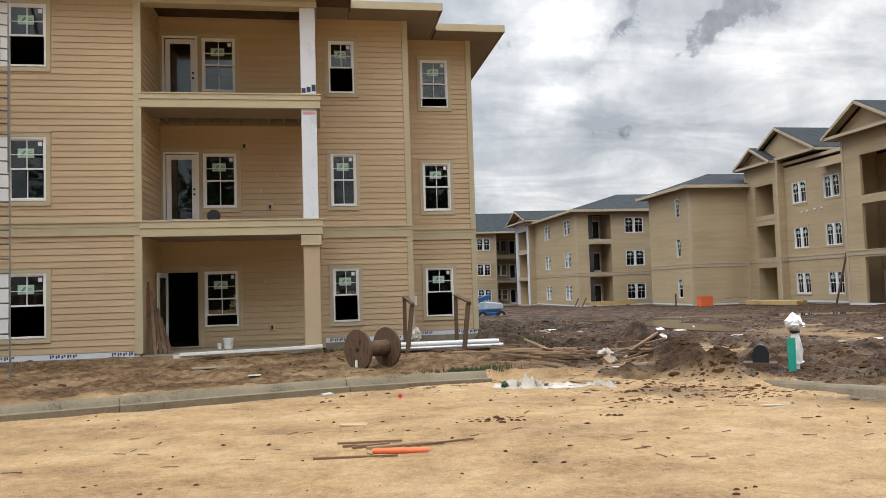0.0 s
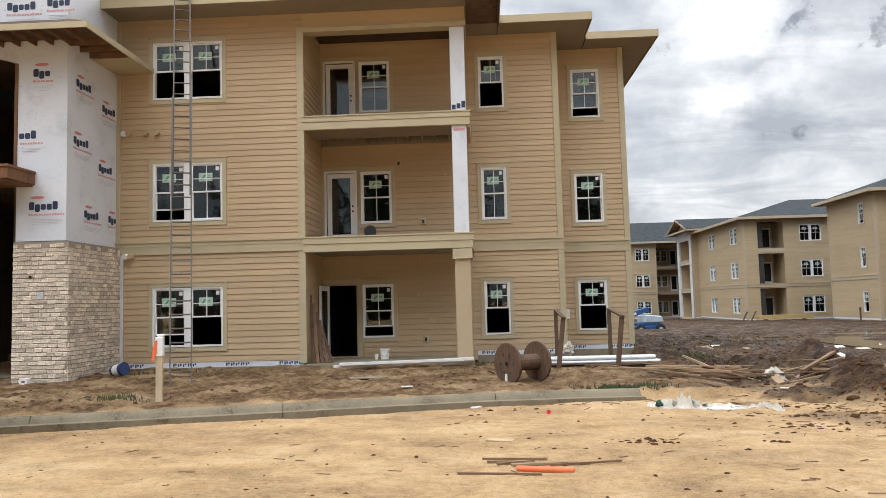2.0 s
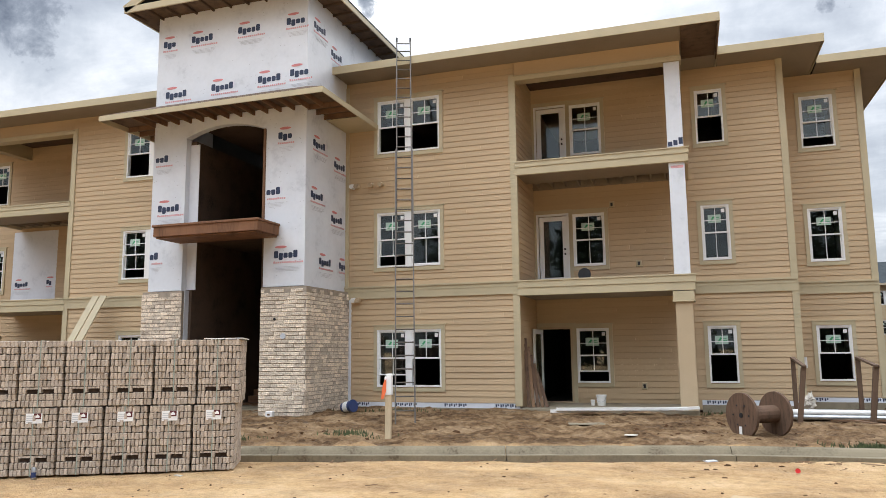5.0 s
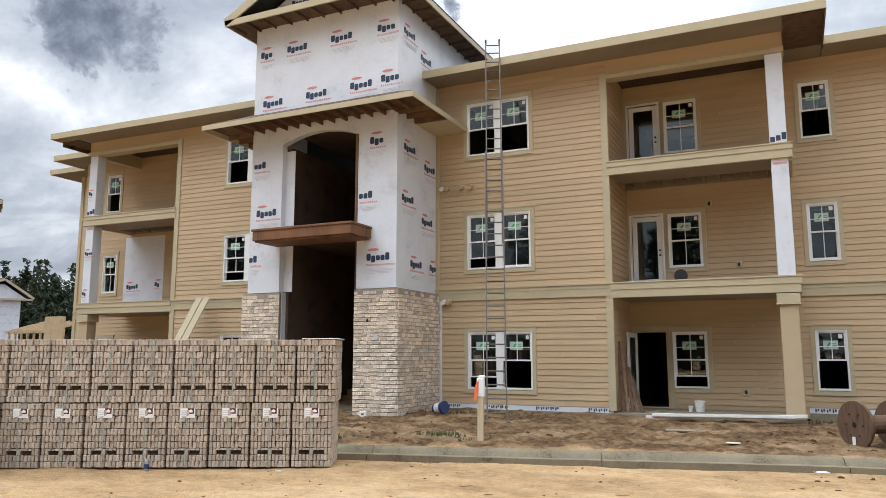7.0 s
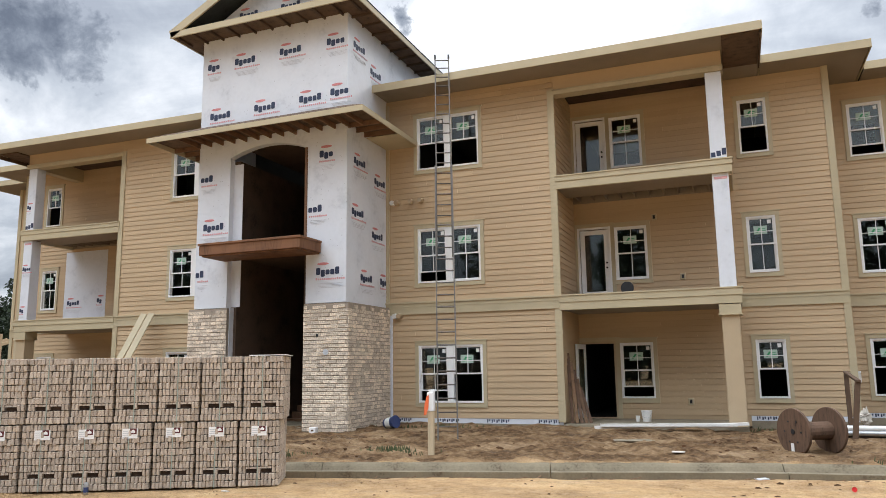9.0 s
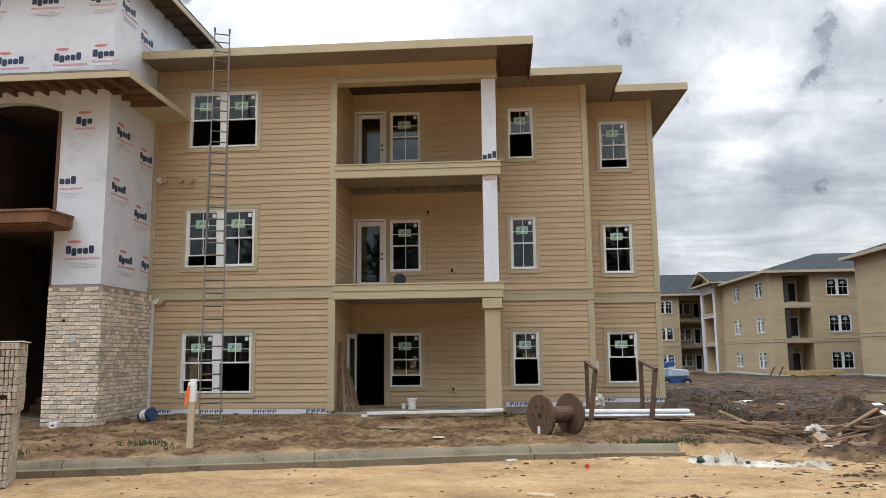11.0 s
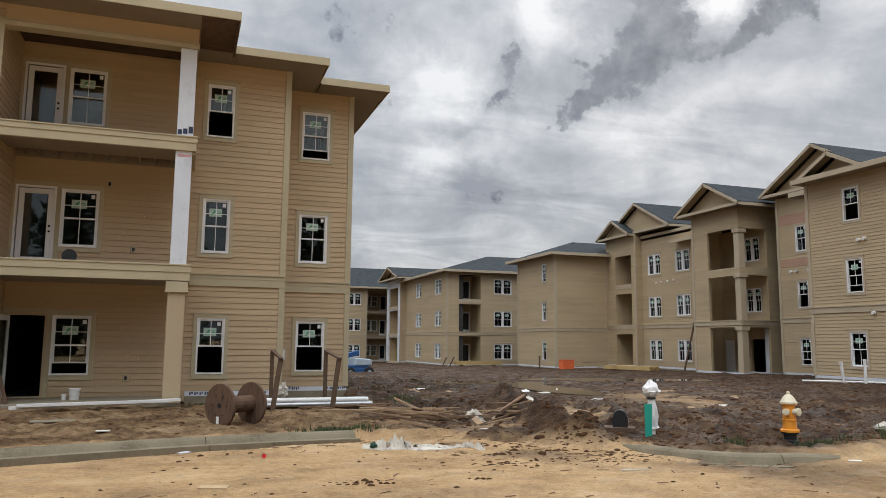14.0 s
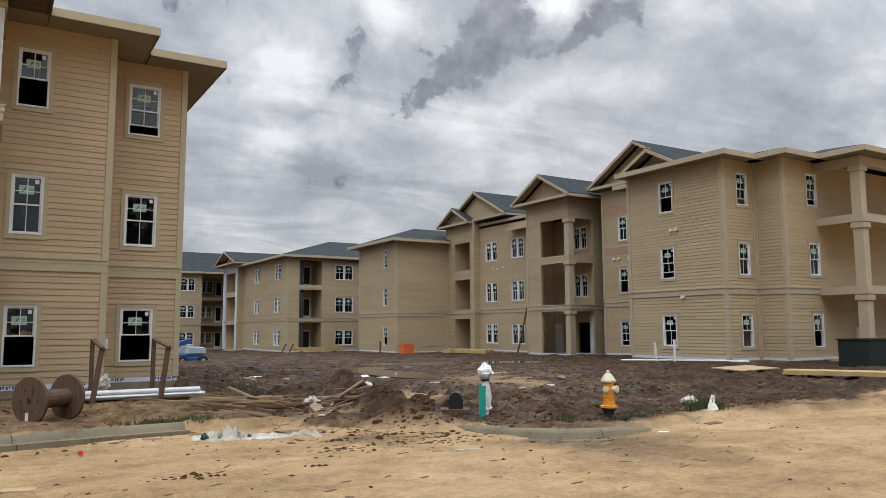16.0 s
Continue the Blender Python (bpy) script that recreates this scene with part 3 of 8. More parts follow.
KINDS_D = {0: ("half", "open"), 1: ("half", "closed"), 2: ("open", "open")}
for left in (False, True):
    before = {o.name for o in near.children}
    # front wall between tower and balcony
    xa, xb = -9.22, -4.26
    p0, p1 = seg(xa, xb, D, left)
    wins = [(-8.24, 1.85, 1.53, HEADS)]
    w, m, L = facade(near, p0, p1, 0.1, EAVE, holes_for(wins, left, xa, xb), single=not left, base=BASE)
    for k, head in enumerate(HEADS):
        window(near, m, lx(-8.24, 1.85, left, xa, xb), head - 1.53, 1.85, 1.53, KINDS_D[k], sashes=2)
    part("corner_board", MB().box(L - 0.15, L + 0.03, -0.045, 0.0, 0.30, 9.06) if not left else MB().box(-0.03, 0.15, -0.045, 0.0, 0.30, 9.06), TRIM, near, m=m)
    part("corner_board", MB().box(0, 0.1, -0.045, 0.0, 0.36, 9.3) if not left else MB().box(L - 0.1, L, -0.045, 0.0, 0.36, 9.3), TRIM, near, m=m)
    belt(near, p0, p1)
    # balcony back wall and the wall beside it, one plane
    xa, xb = -4.26, 2.57
    p0, p1 = seg(xa, xb, S2, left)
    side_x = 0.72 if left else 0.332
    wins = [(-3.13, 0.89, 1.50, HEADS), (side_x, 0.715, 1.495, HEADS)]
    hs = holes_for(wins, left, xa, xb)
    doors = [(lx(-4.12, 0.82, left, xa, xb), fl, 0.82, 2.03) for fl in (0.26, 3.50, 6.73)]
    bare = [(2.27, 3.50, 2.0, 2.7)] if left else []
    w, m, L = facade(near, p0, p1, 0.1, EAVE, hs + doors, single=not left, base=BASE, bare=bare)
    for k, head in enumerate(HEADS):
        window(near, m, lx(-3.13, 0.89, left, xa, xb), head - 1.5, 0.89, 1.5, ("half", "closed", "closed")[k])
        window(near, m, lx(side_x, 0.715, left, xa, xb), head - 1.495, 0.715, 1.495, ("open", "closed", "open")[k])
    for k, (x, z, ww, hh) in enumerate(doors):
        glazed_door(near, m, x, z, ww, hh, swing=97 if k == 0 and not left else 0, jamb=COLUMN if k == 0 else None)
    if left:
        part("house_wrap", MB().box(2.27, 4.27, -0.012, 0.0, 3.50, 6.2), WRAP, near, "bare white house wrap", m=m)
    belt(near, *seg(0.0, xb, S2, left))
    part("corner_board", MB().box(L - 0.13, L + 0.035, -0.045, 0.0, 0.36, 9.42) if not left else MB().box(-0.035, 0.13, -0.045, 0.0, 0.36, 9.42), TRIM, near, m=m)
    # return wall beside the balcony
    r0, r1 = (mx(-4.26, left), D), (mx(-4.26, left), S2)
    facade(near, r1 if left else r0, r0 if left else r1, 0.1, EAVE, base=0.30)
    # second step and end wall
    xa, xb = 2.57, 4.74
    p0, p1 = seg(xa, xb, E2, left)
    w, m, L = facade(near, p0, p1, 0.1, EAVE, holes_for([(3.16, 0.86, 1.495, HEADS)], left, xa, xb), single=not left, base=BASE)
    for k, head in enumerate(HEADS):
        window(near, m, lx(3.16, 0.86, left, xa, xb), head - 1.495, 0.86, 1.495, ("open", "closed", "half")[k])
    belt(near, p0, p1)
    part("corner_board", MB().box(L - 0.13, L + 0.035, -0.045, 0.0, 0.36, 9.42) if not left else MB().box(-0.035, 0.13, -0.045, 0.0, 0.36, 9.42), TRIM, near, m=m)
    if left:
        facade(near, (mx(2.57, 1), E2), (mx(2.57, 1), S2), 0.1, EAVE, base=BASE)
        facade(near, (mx(4.74, 1), 32.0), (mx(4.74, 1), E2), 0.1, EAVE, base=BASE)
    else:
        facade(near, (2.57, S2), (2.57, E2), 0.1, EAVE, base=BASE)
        facade(near, (4.74, E2), (4.74, 32.0), 0.1, EAVE, base=BASE)
    # house wrap showing under the siding, and the slab's edge
    for a, b, y in ((-9.2, -4.3, D), (0.1, 2.6, S2), (2.6, 4.74, E2)):
        p0, p1 = seg(a, b, y, left)
        m, L = wall_frame(p0, p1)
        part("house_wrap", MB().box(0, L, -0.012, 0.0, 0.24, 0.365), WRAP, near, "strip of white house wrap", m=m)
        part("slab_edge", MB().box(0, L, -0.02, 0.1, -0.1, 0.236), CONCRETE, near, m=m)
        for i in range(int((L - 0.2) / 1.38) + 1):
            pm = MB()
            for j in range(5):
                xa_ = 0.12 + i * 1.38 + j * 0.128
                if xa_ + 0.1 < L:
                    pm.box(xa_, xa_ + 0.034, -0.017, -0.012, 0.268, 0.352 - 0.008 * (j % 3)).box(xa_ + 0.052, xa_ + 0.088, -0.017, -0.012, 0.300 - 0.012 * (j % 2), 0.350)
            parts("wrap_print", pm, INK_BLUE, near, m=m)
    # balcony: floors, edge boards, beam, columns
    xl, xr = -4.26, 0.013
    if left:
        xl, xr = mx(0.013, 1), mx(-4.26, 1)
    for zt, zb in ((3.50, 3.107), (6.65, 6.286)):
        part("balcony_floor", MB().box(xl, xr, D + 0.06, S2, zt - 0.06, zt - 0.01), RAWWOOD, near, m=ID)
        e = MB().box(xl - (0.06 if left else 0.02), xr + (0.02 if left else 0.06), D - 0.06, D + 0.03, zb, zb + 0.20)
        e.box(xl - (0.08 if left else 0.02), xr + (0.02 if left else 0.08), D - 0.08, D + 0.03, zb + 0.20, zt - 0.035)
        e.box(xl - (0.1 if left else 0.02), xr + (0.02 if left else 0.1), D - 0.10, D + 0.08, zt - 0.035, zt)
        xs = xl if left else xr
        e.box(xs - 0.06, xs + 0.06, D + 0.03, S2, zb, zt - 0.035)
        part("balcony_edge", e, TRIM, near, "olive-tan painted balcony edge boards", m=ID, bevel=0.004)
        jo = MB()
        for i in range(11):
            x = xl + 0.2 + i * 0.39
            jo.box(x, x + 0.04, D + 0.05, S2, zt - 0.30, zt - 0.06)
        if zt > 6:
            # added dark strip: the unlit top of the back wall behind the joists
            part("ledger", MB().box(xl, xr, S2 - 0.06, S2 - 0.036, zt - 0.34, zt - 0.06), SOFFIT, near, "dark strip that gives the top of the wall its shade", m=ID)
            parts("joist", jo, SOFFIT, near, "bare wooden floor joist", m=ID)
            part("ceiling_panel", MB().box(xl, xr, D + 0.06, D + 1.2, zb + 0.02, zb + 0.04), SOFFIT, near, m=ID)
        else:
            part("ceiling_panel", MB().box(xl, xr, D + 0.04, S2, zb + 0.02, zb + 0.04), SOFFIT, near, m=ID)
    part("balcony_slab", MB().box(xl, xr, D - 0.05, S2, -0.1, 0.26), CONCRETE, near, "bare concrete patio slab", m=ID, bevel=0.01)
    bm_ = MB().box(xl - 0.02, xr + 0.02, D - 0.05, D + 0.3, 8.89, 9.00).box(xl - 0.02, xr + 0.02, D - 0.075, D + 0.3, 9.00, 9.025)
    part("frieze", MB().box(xl, xr, D + 0.01, D + 0.3, 9.025, EAVE), SIDING, near, m=ID)
    xs = xl if left else xr
    bm_.box(xs - 0.3, xs, D + 0.3, S2, 8.89, EAVE) if not left else bm_.box(xs, xs + 0.3, D + 0.3, S2, 8.89, EAVE)
    parts("beam", bm_, TRIM, near, m=ID, bevel=0.004)
    # dark wood, toned down further to hold the shade under the roof
    part("bare_ceiling", MB().box(xl, xr, D + 0.3, S2, 9.36, 9.40), HALL, near, "bare dark sheathing over the balcony, darkened further for shade", m=ID)
    cx0, cx1 = (xl, xl + 0.44) if left else (xr - 0.44, xr)
    col = part("column", MB().box(cx0 + 0.02, cx1 - 0.02, D, D + 0.40, 0.2, 2.86), COLUMN, near, "painted square column", m=ID, bevel=0.01)
    part("capital", MB().box(cx0 - 0.03, cx1 + 0.03, D - 0.05, D + 0.45, 2.86, 3.09).box(cx0 - 0.045, cx1 + 0.045, D - 0.065, D + 0.46, 2.83, 2.86), TRIM, col, m=ID, bevel=0.006)
    for za, zb in ((3.50, 6.286), (6.65, 8.89)):
        wc = part("column", MB().box(cx0 + 0.03, cx1 - 0.03, D + 0.01, D + 0.39, za, zb), WRAP, near, "column wrapped in white house wrap", m=ID, bevel=0.012)
    pr = MB()
    for j, hh in enumerate((0.12, 0.13, 0.17)):
        pr.box(cx0 + 0.05 + j * 0.125, cx0 + 0.15 + j * 0.125, D + 0.004, D + 0.01, 6.70 + 0.02 * j, 6.70 + 0.02 * j + hh)
    parts("wrap_print", pr, INK_BLUE, near, m=ID)
    part("wrap_print", MB().box(cx0 + 0.08, cx1 - 0.06, D + 0.004, D + 0.01, 6.14, 6.20), INK_PINK, near, m=ID)
    if not left:
        part("wrap_seam", MB().beam((0.0, D - 0.02, 6.22), (0.14, D - 0.02, 6.235), 0.02, 0.02), PALEWOOD, near, m=ID)

    if left:
        swing_wing(before)

# roof: eaves with soffit, fascia and low hipped sheets
OV = 0.92


def eave_block(bld, x0, x1, y0, y1, fascia=TRIM, zb=EAVE, zt=TOP, pitch=0.28, label="", ov=OV, sides="lrf"):
    """The roof of one block: soffit, edge boards and hipped sheets."""
    a, b, c = x0 - (ov if "l" in sides else 0), x1 + (ov if "r" in sides else 0), y0 - ov
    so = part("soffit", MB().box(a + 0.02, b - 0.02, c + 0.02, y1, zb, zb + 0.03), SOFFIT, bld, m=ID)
    f = MB().box(a, b, c - 0.025, c, zb - 0.02, zt)
    if "l" in sides:
        f.box(a - 0.025, a, c - 0.025, y1, zb - 0.02, zt)
    if "r" in sides:
        f.box(b, b + 0.025, c - 0.025, y1, zb - 0.02, zt)
    parts("fascia", f, fascia, bld, m=ID, bevel=0.004)
    g = min((b - a) / 2, (y1 - c) / 2) * 0.98
    rise = g * pitch
    o = 0.02
    hip = MB()
    A = [(a - o, c - o, zt), (b + o, c - o, zt), (b + o, y1 + o, zt), (a - o, y1 + o, zt)]
    B = [(a + g, c + g, zt + rise), (b - g, c + g, zt + rise), (b - g, y1 - g, zt + rise), (a + g, y1 - g, zt + rise)]
    hip.add(A + B + [(x, y, z - 0.03) for x, y, z in A], ((0, 1, 5, 4), (1, 2, 6, 5), (2, 3, 7, 6), (3, 0, 4, 7), (4, 5, 6, 7), (8, 11, 10, 9), (0, 8, 9, 1), (1, 9, 10, 2), (2, 10, 11, 3), (3, 11, 8, 0)))
    return part("roof", hip, SHINGLE, bld, "low hipped grey shingle roof", m=ID)


eave_block(near, -9.22, 0.013, D, 31.0, sides="r")
eave_block(near, 0.95, 2.57, S2, 31.0, sides="r")
eave_block(near, 3.55, 4.74, E2, 32.0, sides="r")
before = {o.name for o in near.children}
eave_block(near, mx(0.013, 1), mx(-9.22, 1), D, 31.0, sides="l")
eave_block(near, mx(2.57, 1), mx(0.95, 1), S2, 31.0, sides="l")
eave_block(near, mx(4.74, 1), mx(3.55, 1), E2, 32.0, sides="l")
swing_wing(before)
# unfinished roof end over the balcony corner
for left in (False, True):
    xs = mx(0.47, left)
    part("bare_soffit", MB().box(xs - 0.42, xs + 0.42, D + 0.02 - 0.9, S2 - OV - 0.05, EAVE - 0.03, EAVE - 0.004), DARKWOOD, near, "bare dark brown roof sheathing", m=ID)
    xo = mx(0.9, left)
    part("bare_roof_end", MB().box(min(xo, xo + (-0.03 if left else 0.03)), max(xo, xo + (-0.03 if left else 0.03)), D - 0.85, S2 - OV - 0.05, EAVE - 0.16, EAVE - 0.03), DARKWOOD, near, m=ID)

# inner floors and cross walls behind the windows, near-black to look unlit
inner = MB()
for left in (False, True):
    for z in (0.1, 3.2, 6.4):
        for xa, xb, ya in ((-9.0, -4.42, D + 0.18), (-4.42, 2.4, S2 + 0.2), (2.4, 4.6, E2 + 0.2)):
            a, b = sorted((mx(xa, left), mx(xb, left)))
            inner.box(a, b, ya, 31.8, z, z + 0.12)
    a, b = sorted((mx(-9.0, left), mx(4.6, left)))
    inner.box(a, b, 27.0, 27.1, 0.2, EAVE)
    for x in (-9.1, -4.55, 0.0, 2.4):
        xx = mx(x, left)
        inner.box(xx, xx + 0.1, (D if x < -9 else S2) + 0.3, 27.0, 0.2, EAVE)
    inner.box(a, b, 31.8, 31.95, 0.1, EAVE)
part("inner_structure", inner, INTERIOR, near, "unfinished rooms, near-black to stand for missing light", m=ID, kind="stuff")

# wall fittings: vents, outlet boxes
for x, z in ((-8.99, 6.36), (-8.86, 6.36), (-8.42, 6.36), (-8.12, 6.36), (-8.93, 3.13), (-8.80, 3.13)):
    v = MB().tube([(x, D - 0.16, z - 0.01), (x, D - 0.02, z)], [0.068, 0.08], 12)
    part("wall_vent", v, COLUMN if x > -8.9 else PVC, near, "white plastic dryer vent", m=ID)
for x, y, z in ((-1.35, S2, 0.72), (-1.35, S2, 4.05), (-2.02, S2, 5.75)):
    ob_x = part("outlet_box", MB().box(x - 0.07, x + 0.07, y - 0.05, y, z - 0.09, z + 0.09), TRIM, near, "tan outlet block", m=ID, bevel=0.006)
    part("socket", MB().box(x - 0.03, x + 0.03, y - 0.056, y - 0.05, z - 0.05, z + 0.05), BLACKP, ob_x, "dark open socket", m=ID)
part("meter_box", MB().box(2.66, 2.86, E2 - 0.14, E2, 1.15, 1.45).box(2.74, 2.78, E2 - 0.08, E2 - 0.03, 0.5, 1.15), PVC, near, "pale grey utility box", m=ID, bevel=0.01)

# ---- tower ----
T0, T1, TY = -13.98, -9.22, 16.45


def arch(x0, x1, zs, rise, n=12):
    """Points of a flat arch from right to left."""
    return [(x1 + (x0 - x1) * i / n, zs + rise * (1 - (2 * i / n - 1) ** 2)) for i in range(n + 1)]


tw = MB()
tw.box(T0, -12.9, TY, TY + 0.2, 3.38, 7.56).box(-10.41, T1, TY, TY + 0.2, 3.38, 7.56)
ar = arch(-12.9, -10.41, 7.56, 0.26)
for (xa, za), (xb, zb) in zip(ar, ar[1:]):
    tw.hexa(((xb, TY, zb), (xa, TY, za), (xa, TY + 0.2, za), (xb, TY + 0.2, zb), (xb, TY, 7.95), (xa, TY, 7.95), (xa, TY + 0.2, 7.95), (xb, TY + 0.2, 7.95)))
tw.box(T0, -12.9, TY, TY + 0.2, 7.56, 7.95).box(-10.41, T1, TY, TY + 0.2, 7.56, 7.95).box(T0, T1, TY, TY + 0.2, 7.95, 11.2)
tw.box(T1 - 0.2, T1, TY + 0.2, D, 3.38, 9.4).box(T0, T0 + 0.2, TY + 0.2, D, 3.38, 9.4)
tw.box(T1 - 0.2, T1, TY + 0.2, 24.0, 9.4, 11.2).box(T0, T0 + 0.2, TY + 0.2, 24.0, 9.4, 11.2).box(T0, T1, 23.8, 24.0, 9.4, 11.2)
tower_wall = part("tower_wall", tw, WRAP, near, "tower walls in white printed house wrap", m=ID)
# raw lining of the openings and the stair hall behind, its shade put into the colour
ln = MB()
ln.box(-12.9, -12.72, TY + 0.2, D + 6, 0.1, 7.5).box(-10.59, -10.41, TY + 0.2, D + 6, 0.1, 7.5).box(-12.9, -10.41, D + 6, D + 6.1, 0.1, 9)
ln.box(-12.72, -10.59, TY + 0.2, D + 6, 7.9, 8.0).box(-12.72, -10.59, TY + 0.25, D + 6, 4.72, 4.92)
parts("hall_wall", ln, HALL, near, "bare sheathing of the stair hall, darkened for shade", m=ID)
part("hall_partition", MB().box(-11.95, -11.85, D + 0.4, D + 6, 4.95, 7.9), RAWWOOD, near, m=ID)
ed = MB().box(-10.47, -10.40, TY - 0.03, TY + 0.22, 4.97, 7.56)
part("jamb_board", ed, RAFTER, near, m=ID)
part("wrap_flap", MB().box(-12.91, -12.60, TY + 0.18, TY + 0.20, 3.4, 7.4), WRAP, near, "loose white house wrap", m=ID)
stair = MB()
for i in range(9):
    stair.box(-12.6, -11.5, D + 0.2 + i * 0.28, D + 0.5 + i * 0.28, 0.1 + i * 0.18, 0.28 + i * 0.18)
parts("stair_step", stair, RAFTER, near, "bare wooden stair step", m=ID)
part("handrail", MB().beam((-11.42, D - 0.2, 0.9), (-11.42, D + 2.4, 2.6), 0.05, 0.09).beam((-11.42, D - 0.2, 0.2), (-11.42, D + 2.4, 1.9), 0.05, 0.09), PALEWOOD, near, m=ID)
part("stair_floor", MB().box(-12.9, -10.4, TY + 0.3, D + 6, 0.05, 0.22), CONCRETE, near, m=ID)
# landing
part("landing", MB().box(-13.05, -9.97, 15.45, TY, 4.68, 4.96).box(-13.08, -9.94, 15.42, TY, 4.93, 4.99).box(-13.0, -10.02, 15.5, TY, 4.64, 4.68), RAWWOOD, near, "bare rust-brown wooden landing", m=ID, bevel=0.008)
# skirt roof
sk = part("skirt_roof", MB().add([(-14.95, 15.45, 8.12), (-8.25, 15.45, 8.12), (-8.25, D, 8.12), (-9.22, D, 8.58), (-9.22, TY, 8.58), (-13.98, TY, 8.58), (-13.98, D, 8.58), (-14.95, D, 8.12),
                                   (-14.95, 15.45, 8.09), (-8.25, 15.45, 8.09), (-8.25, D, 8.09), (-9.22, D, 8.55), (-9.22, TY, 8.55), (-13.98, TY, 8.55), (-13.98, D, 8.55), (-14.95, D, 8.09)],
                                  ((0, 1, 4, 5), (1, 2, 3, 4), (0, 5, 6, 7), (8, 13, 12, 9), (9, 12, 11, 10), (8, 15, 14, 13), (0, 8, 9, 1), (1, 9, 10, 2), (7, 15, 8, 0), (2, 10, 11, 3), (6, 14, 15, 7))), DARKWOOD, near, "bare wooden skirt roof", m=ID)
parts("fascia", MB().box(-14.98, -8.22, 15.42, 15.45, 7.96, 8.10).box(-8.25, -8.22, 15.45, D, 7.96, 8.10).box(-14.98, -14.95, 15.45, D, 7.96, 8.10), TRIM, sk, "olive-tan painted edge board", m=ID)
raf = MB()
for i in range(14):
    x = -14.0 + i * 0.4
    raf.box(x, x + 0.04, 15.46, TY, 7.965, 8.09)
for i in range(4):
    y = 16.5 + i * 0.45
    raf.box(T1, -8.26, y, y + 0.04, 7.965, 8.09).box(-14.94, T0, y, y + 0.04, 7.965, 8.09)
parts("rafter", raf, RAFTER, sk, "bare wooden rafter", m=ID)
parts("under_board", MB().box(-14.94, -8.26, 15.46, TY, 8.095, 8.11).box(T1, -8.26, TY, D, 8.095, 8.11).box(-14.94, T0, TY, D, 8.095, 8.11), DARKWOOD, sk, "bare brown sheathing", m=ID)
part("soffit", MB().box(-9.2, -8.26, 17.5, D, 7.955, 7.975), TRIM, sk, m=ID)
# tower roof
GX0, GX1, GY, GZ = -14.62, -8.58, 15.78, 11.16
RS = 0.52
ridge = GZ + 0.2 + (GX1 - GX0) / 2 * RS
rf = MB()
for s in (-1, 1):
    xe = AX + s * (GX1 - GX0) / 2
    rf.slab([(xe, GY, GZ + 0.2), (AX, GY, ridge), (AX, 25, ridge), (xe, 25, GZ + 0.2)][::s], 0.05)
tr_ = part("tower_roof", rf, SHINGLE, near, "grey shingle gable roof on the tower", m=ID)
rk = MB()
for s in (-1, 1):
    xe = AX + s * (GX1 - GX0) / 2
    rk.beam((xe, GY, GZ + 0.09), (AX, GY, ridge - 0.11), 0.05, 0.24)
    rk.box(min(xe, xe - s * 0.03), max(xe, xe - s * 0.03), GY, 25, GZ, GZ + 0.17)
rk.box(GX0, GX1, GY - 0.025, GY + 0.025, GZ - 0.02, GZ + 0.16)
parts("fascia", rk, TRIM, tr_, "olive-tan painted edge boards", m=ID)
part("gable_wall", MB().prism([(GX0 + 0.5, GZ + 0.1), (GX1 - 0.5, GZ + 0.1), (AX, ridge - 0.25)], TY - 0.02, TY + 0.05), WRAP, tr_, m=ID)
parts("soffit", MB().box(GX0 + 0.02, GX1 - 0.02, GY, TY, GZ + 0.02, GZ + 0.04).box(T1, GX1 - 0.02, TY, 25, GZ + 0.02, GZ + 0.04).box(GX0 + 0.02, T0, TY, 25, GZ + 0.02, GZ + 0.04), DARKWOOD, tr_, "bare dark soffit boards", m=ID)
lk = MB()
for i in range(11):
    x = GX0 + 0.2 + i * 0.56
    lk.box(x, x + 0.04, GY + 0.02, TY, GZ - 0.05, GZ + 0.02)
for i in range(14):
    y = TY + 0.2 + i * 0.6
    lk.box(T1, GX1 - 0.03, y, y + 0.04, GZ - 0.05, GZ + 0.02)
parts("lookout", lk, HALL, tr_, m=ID)


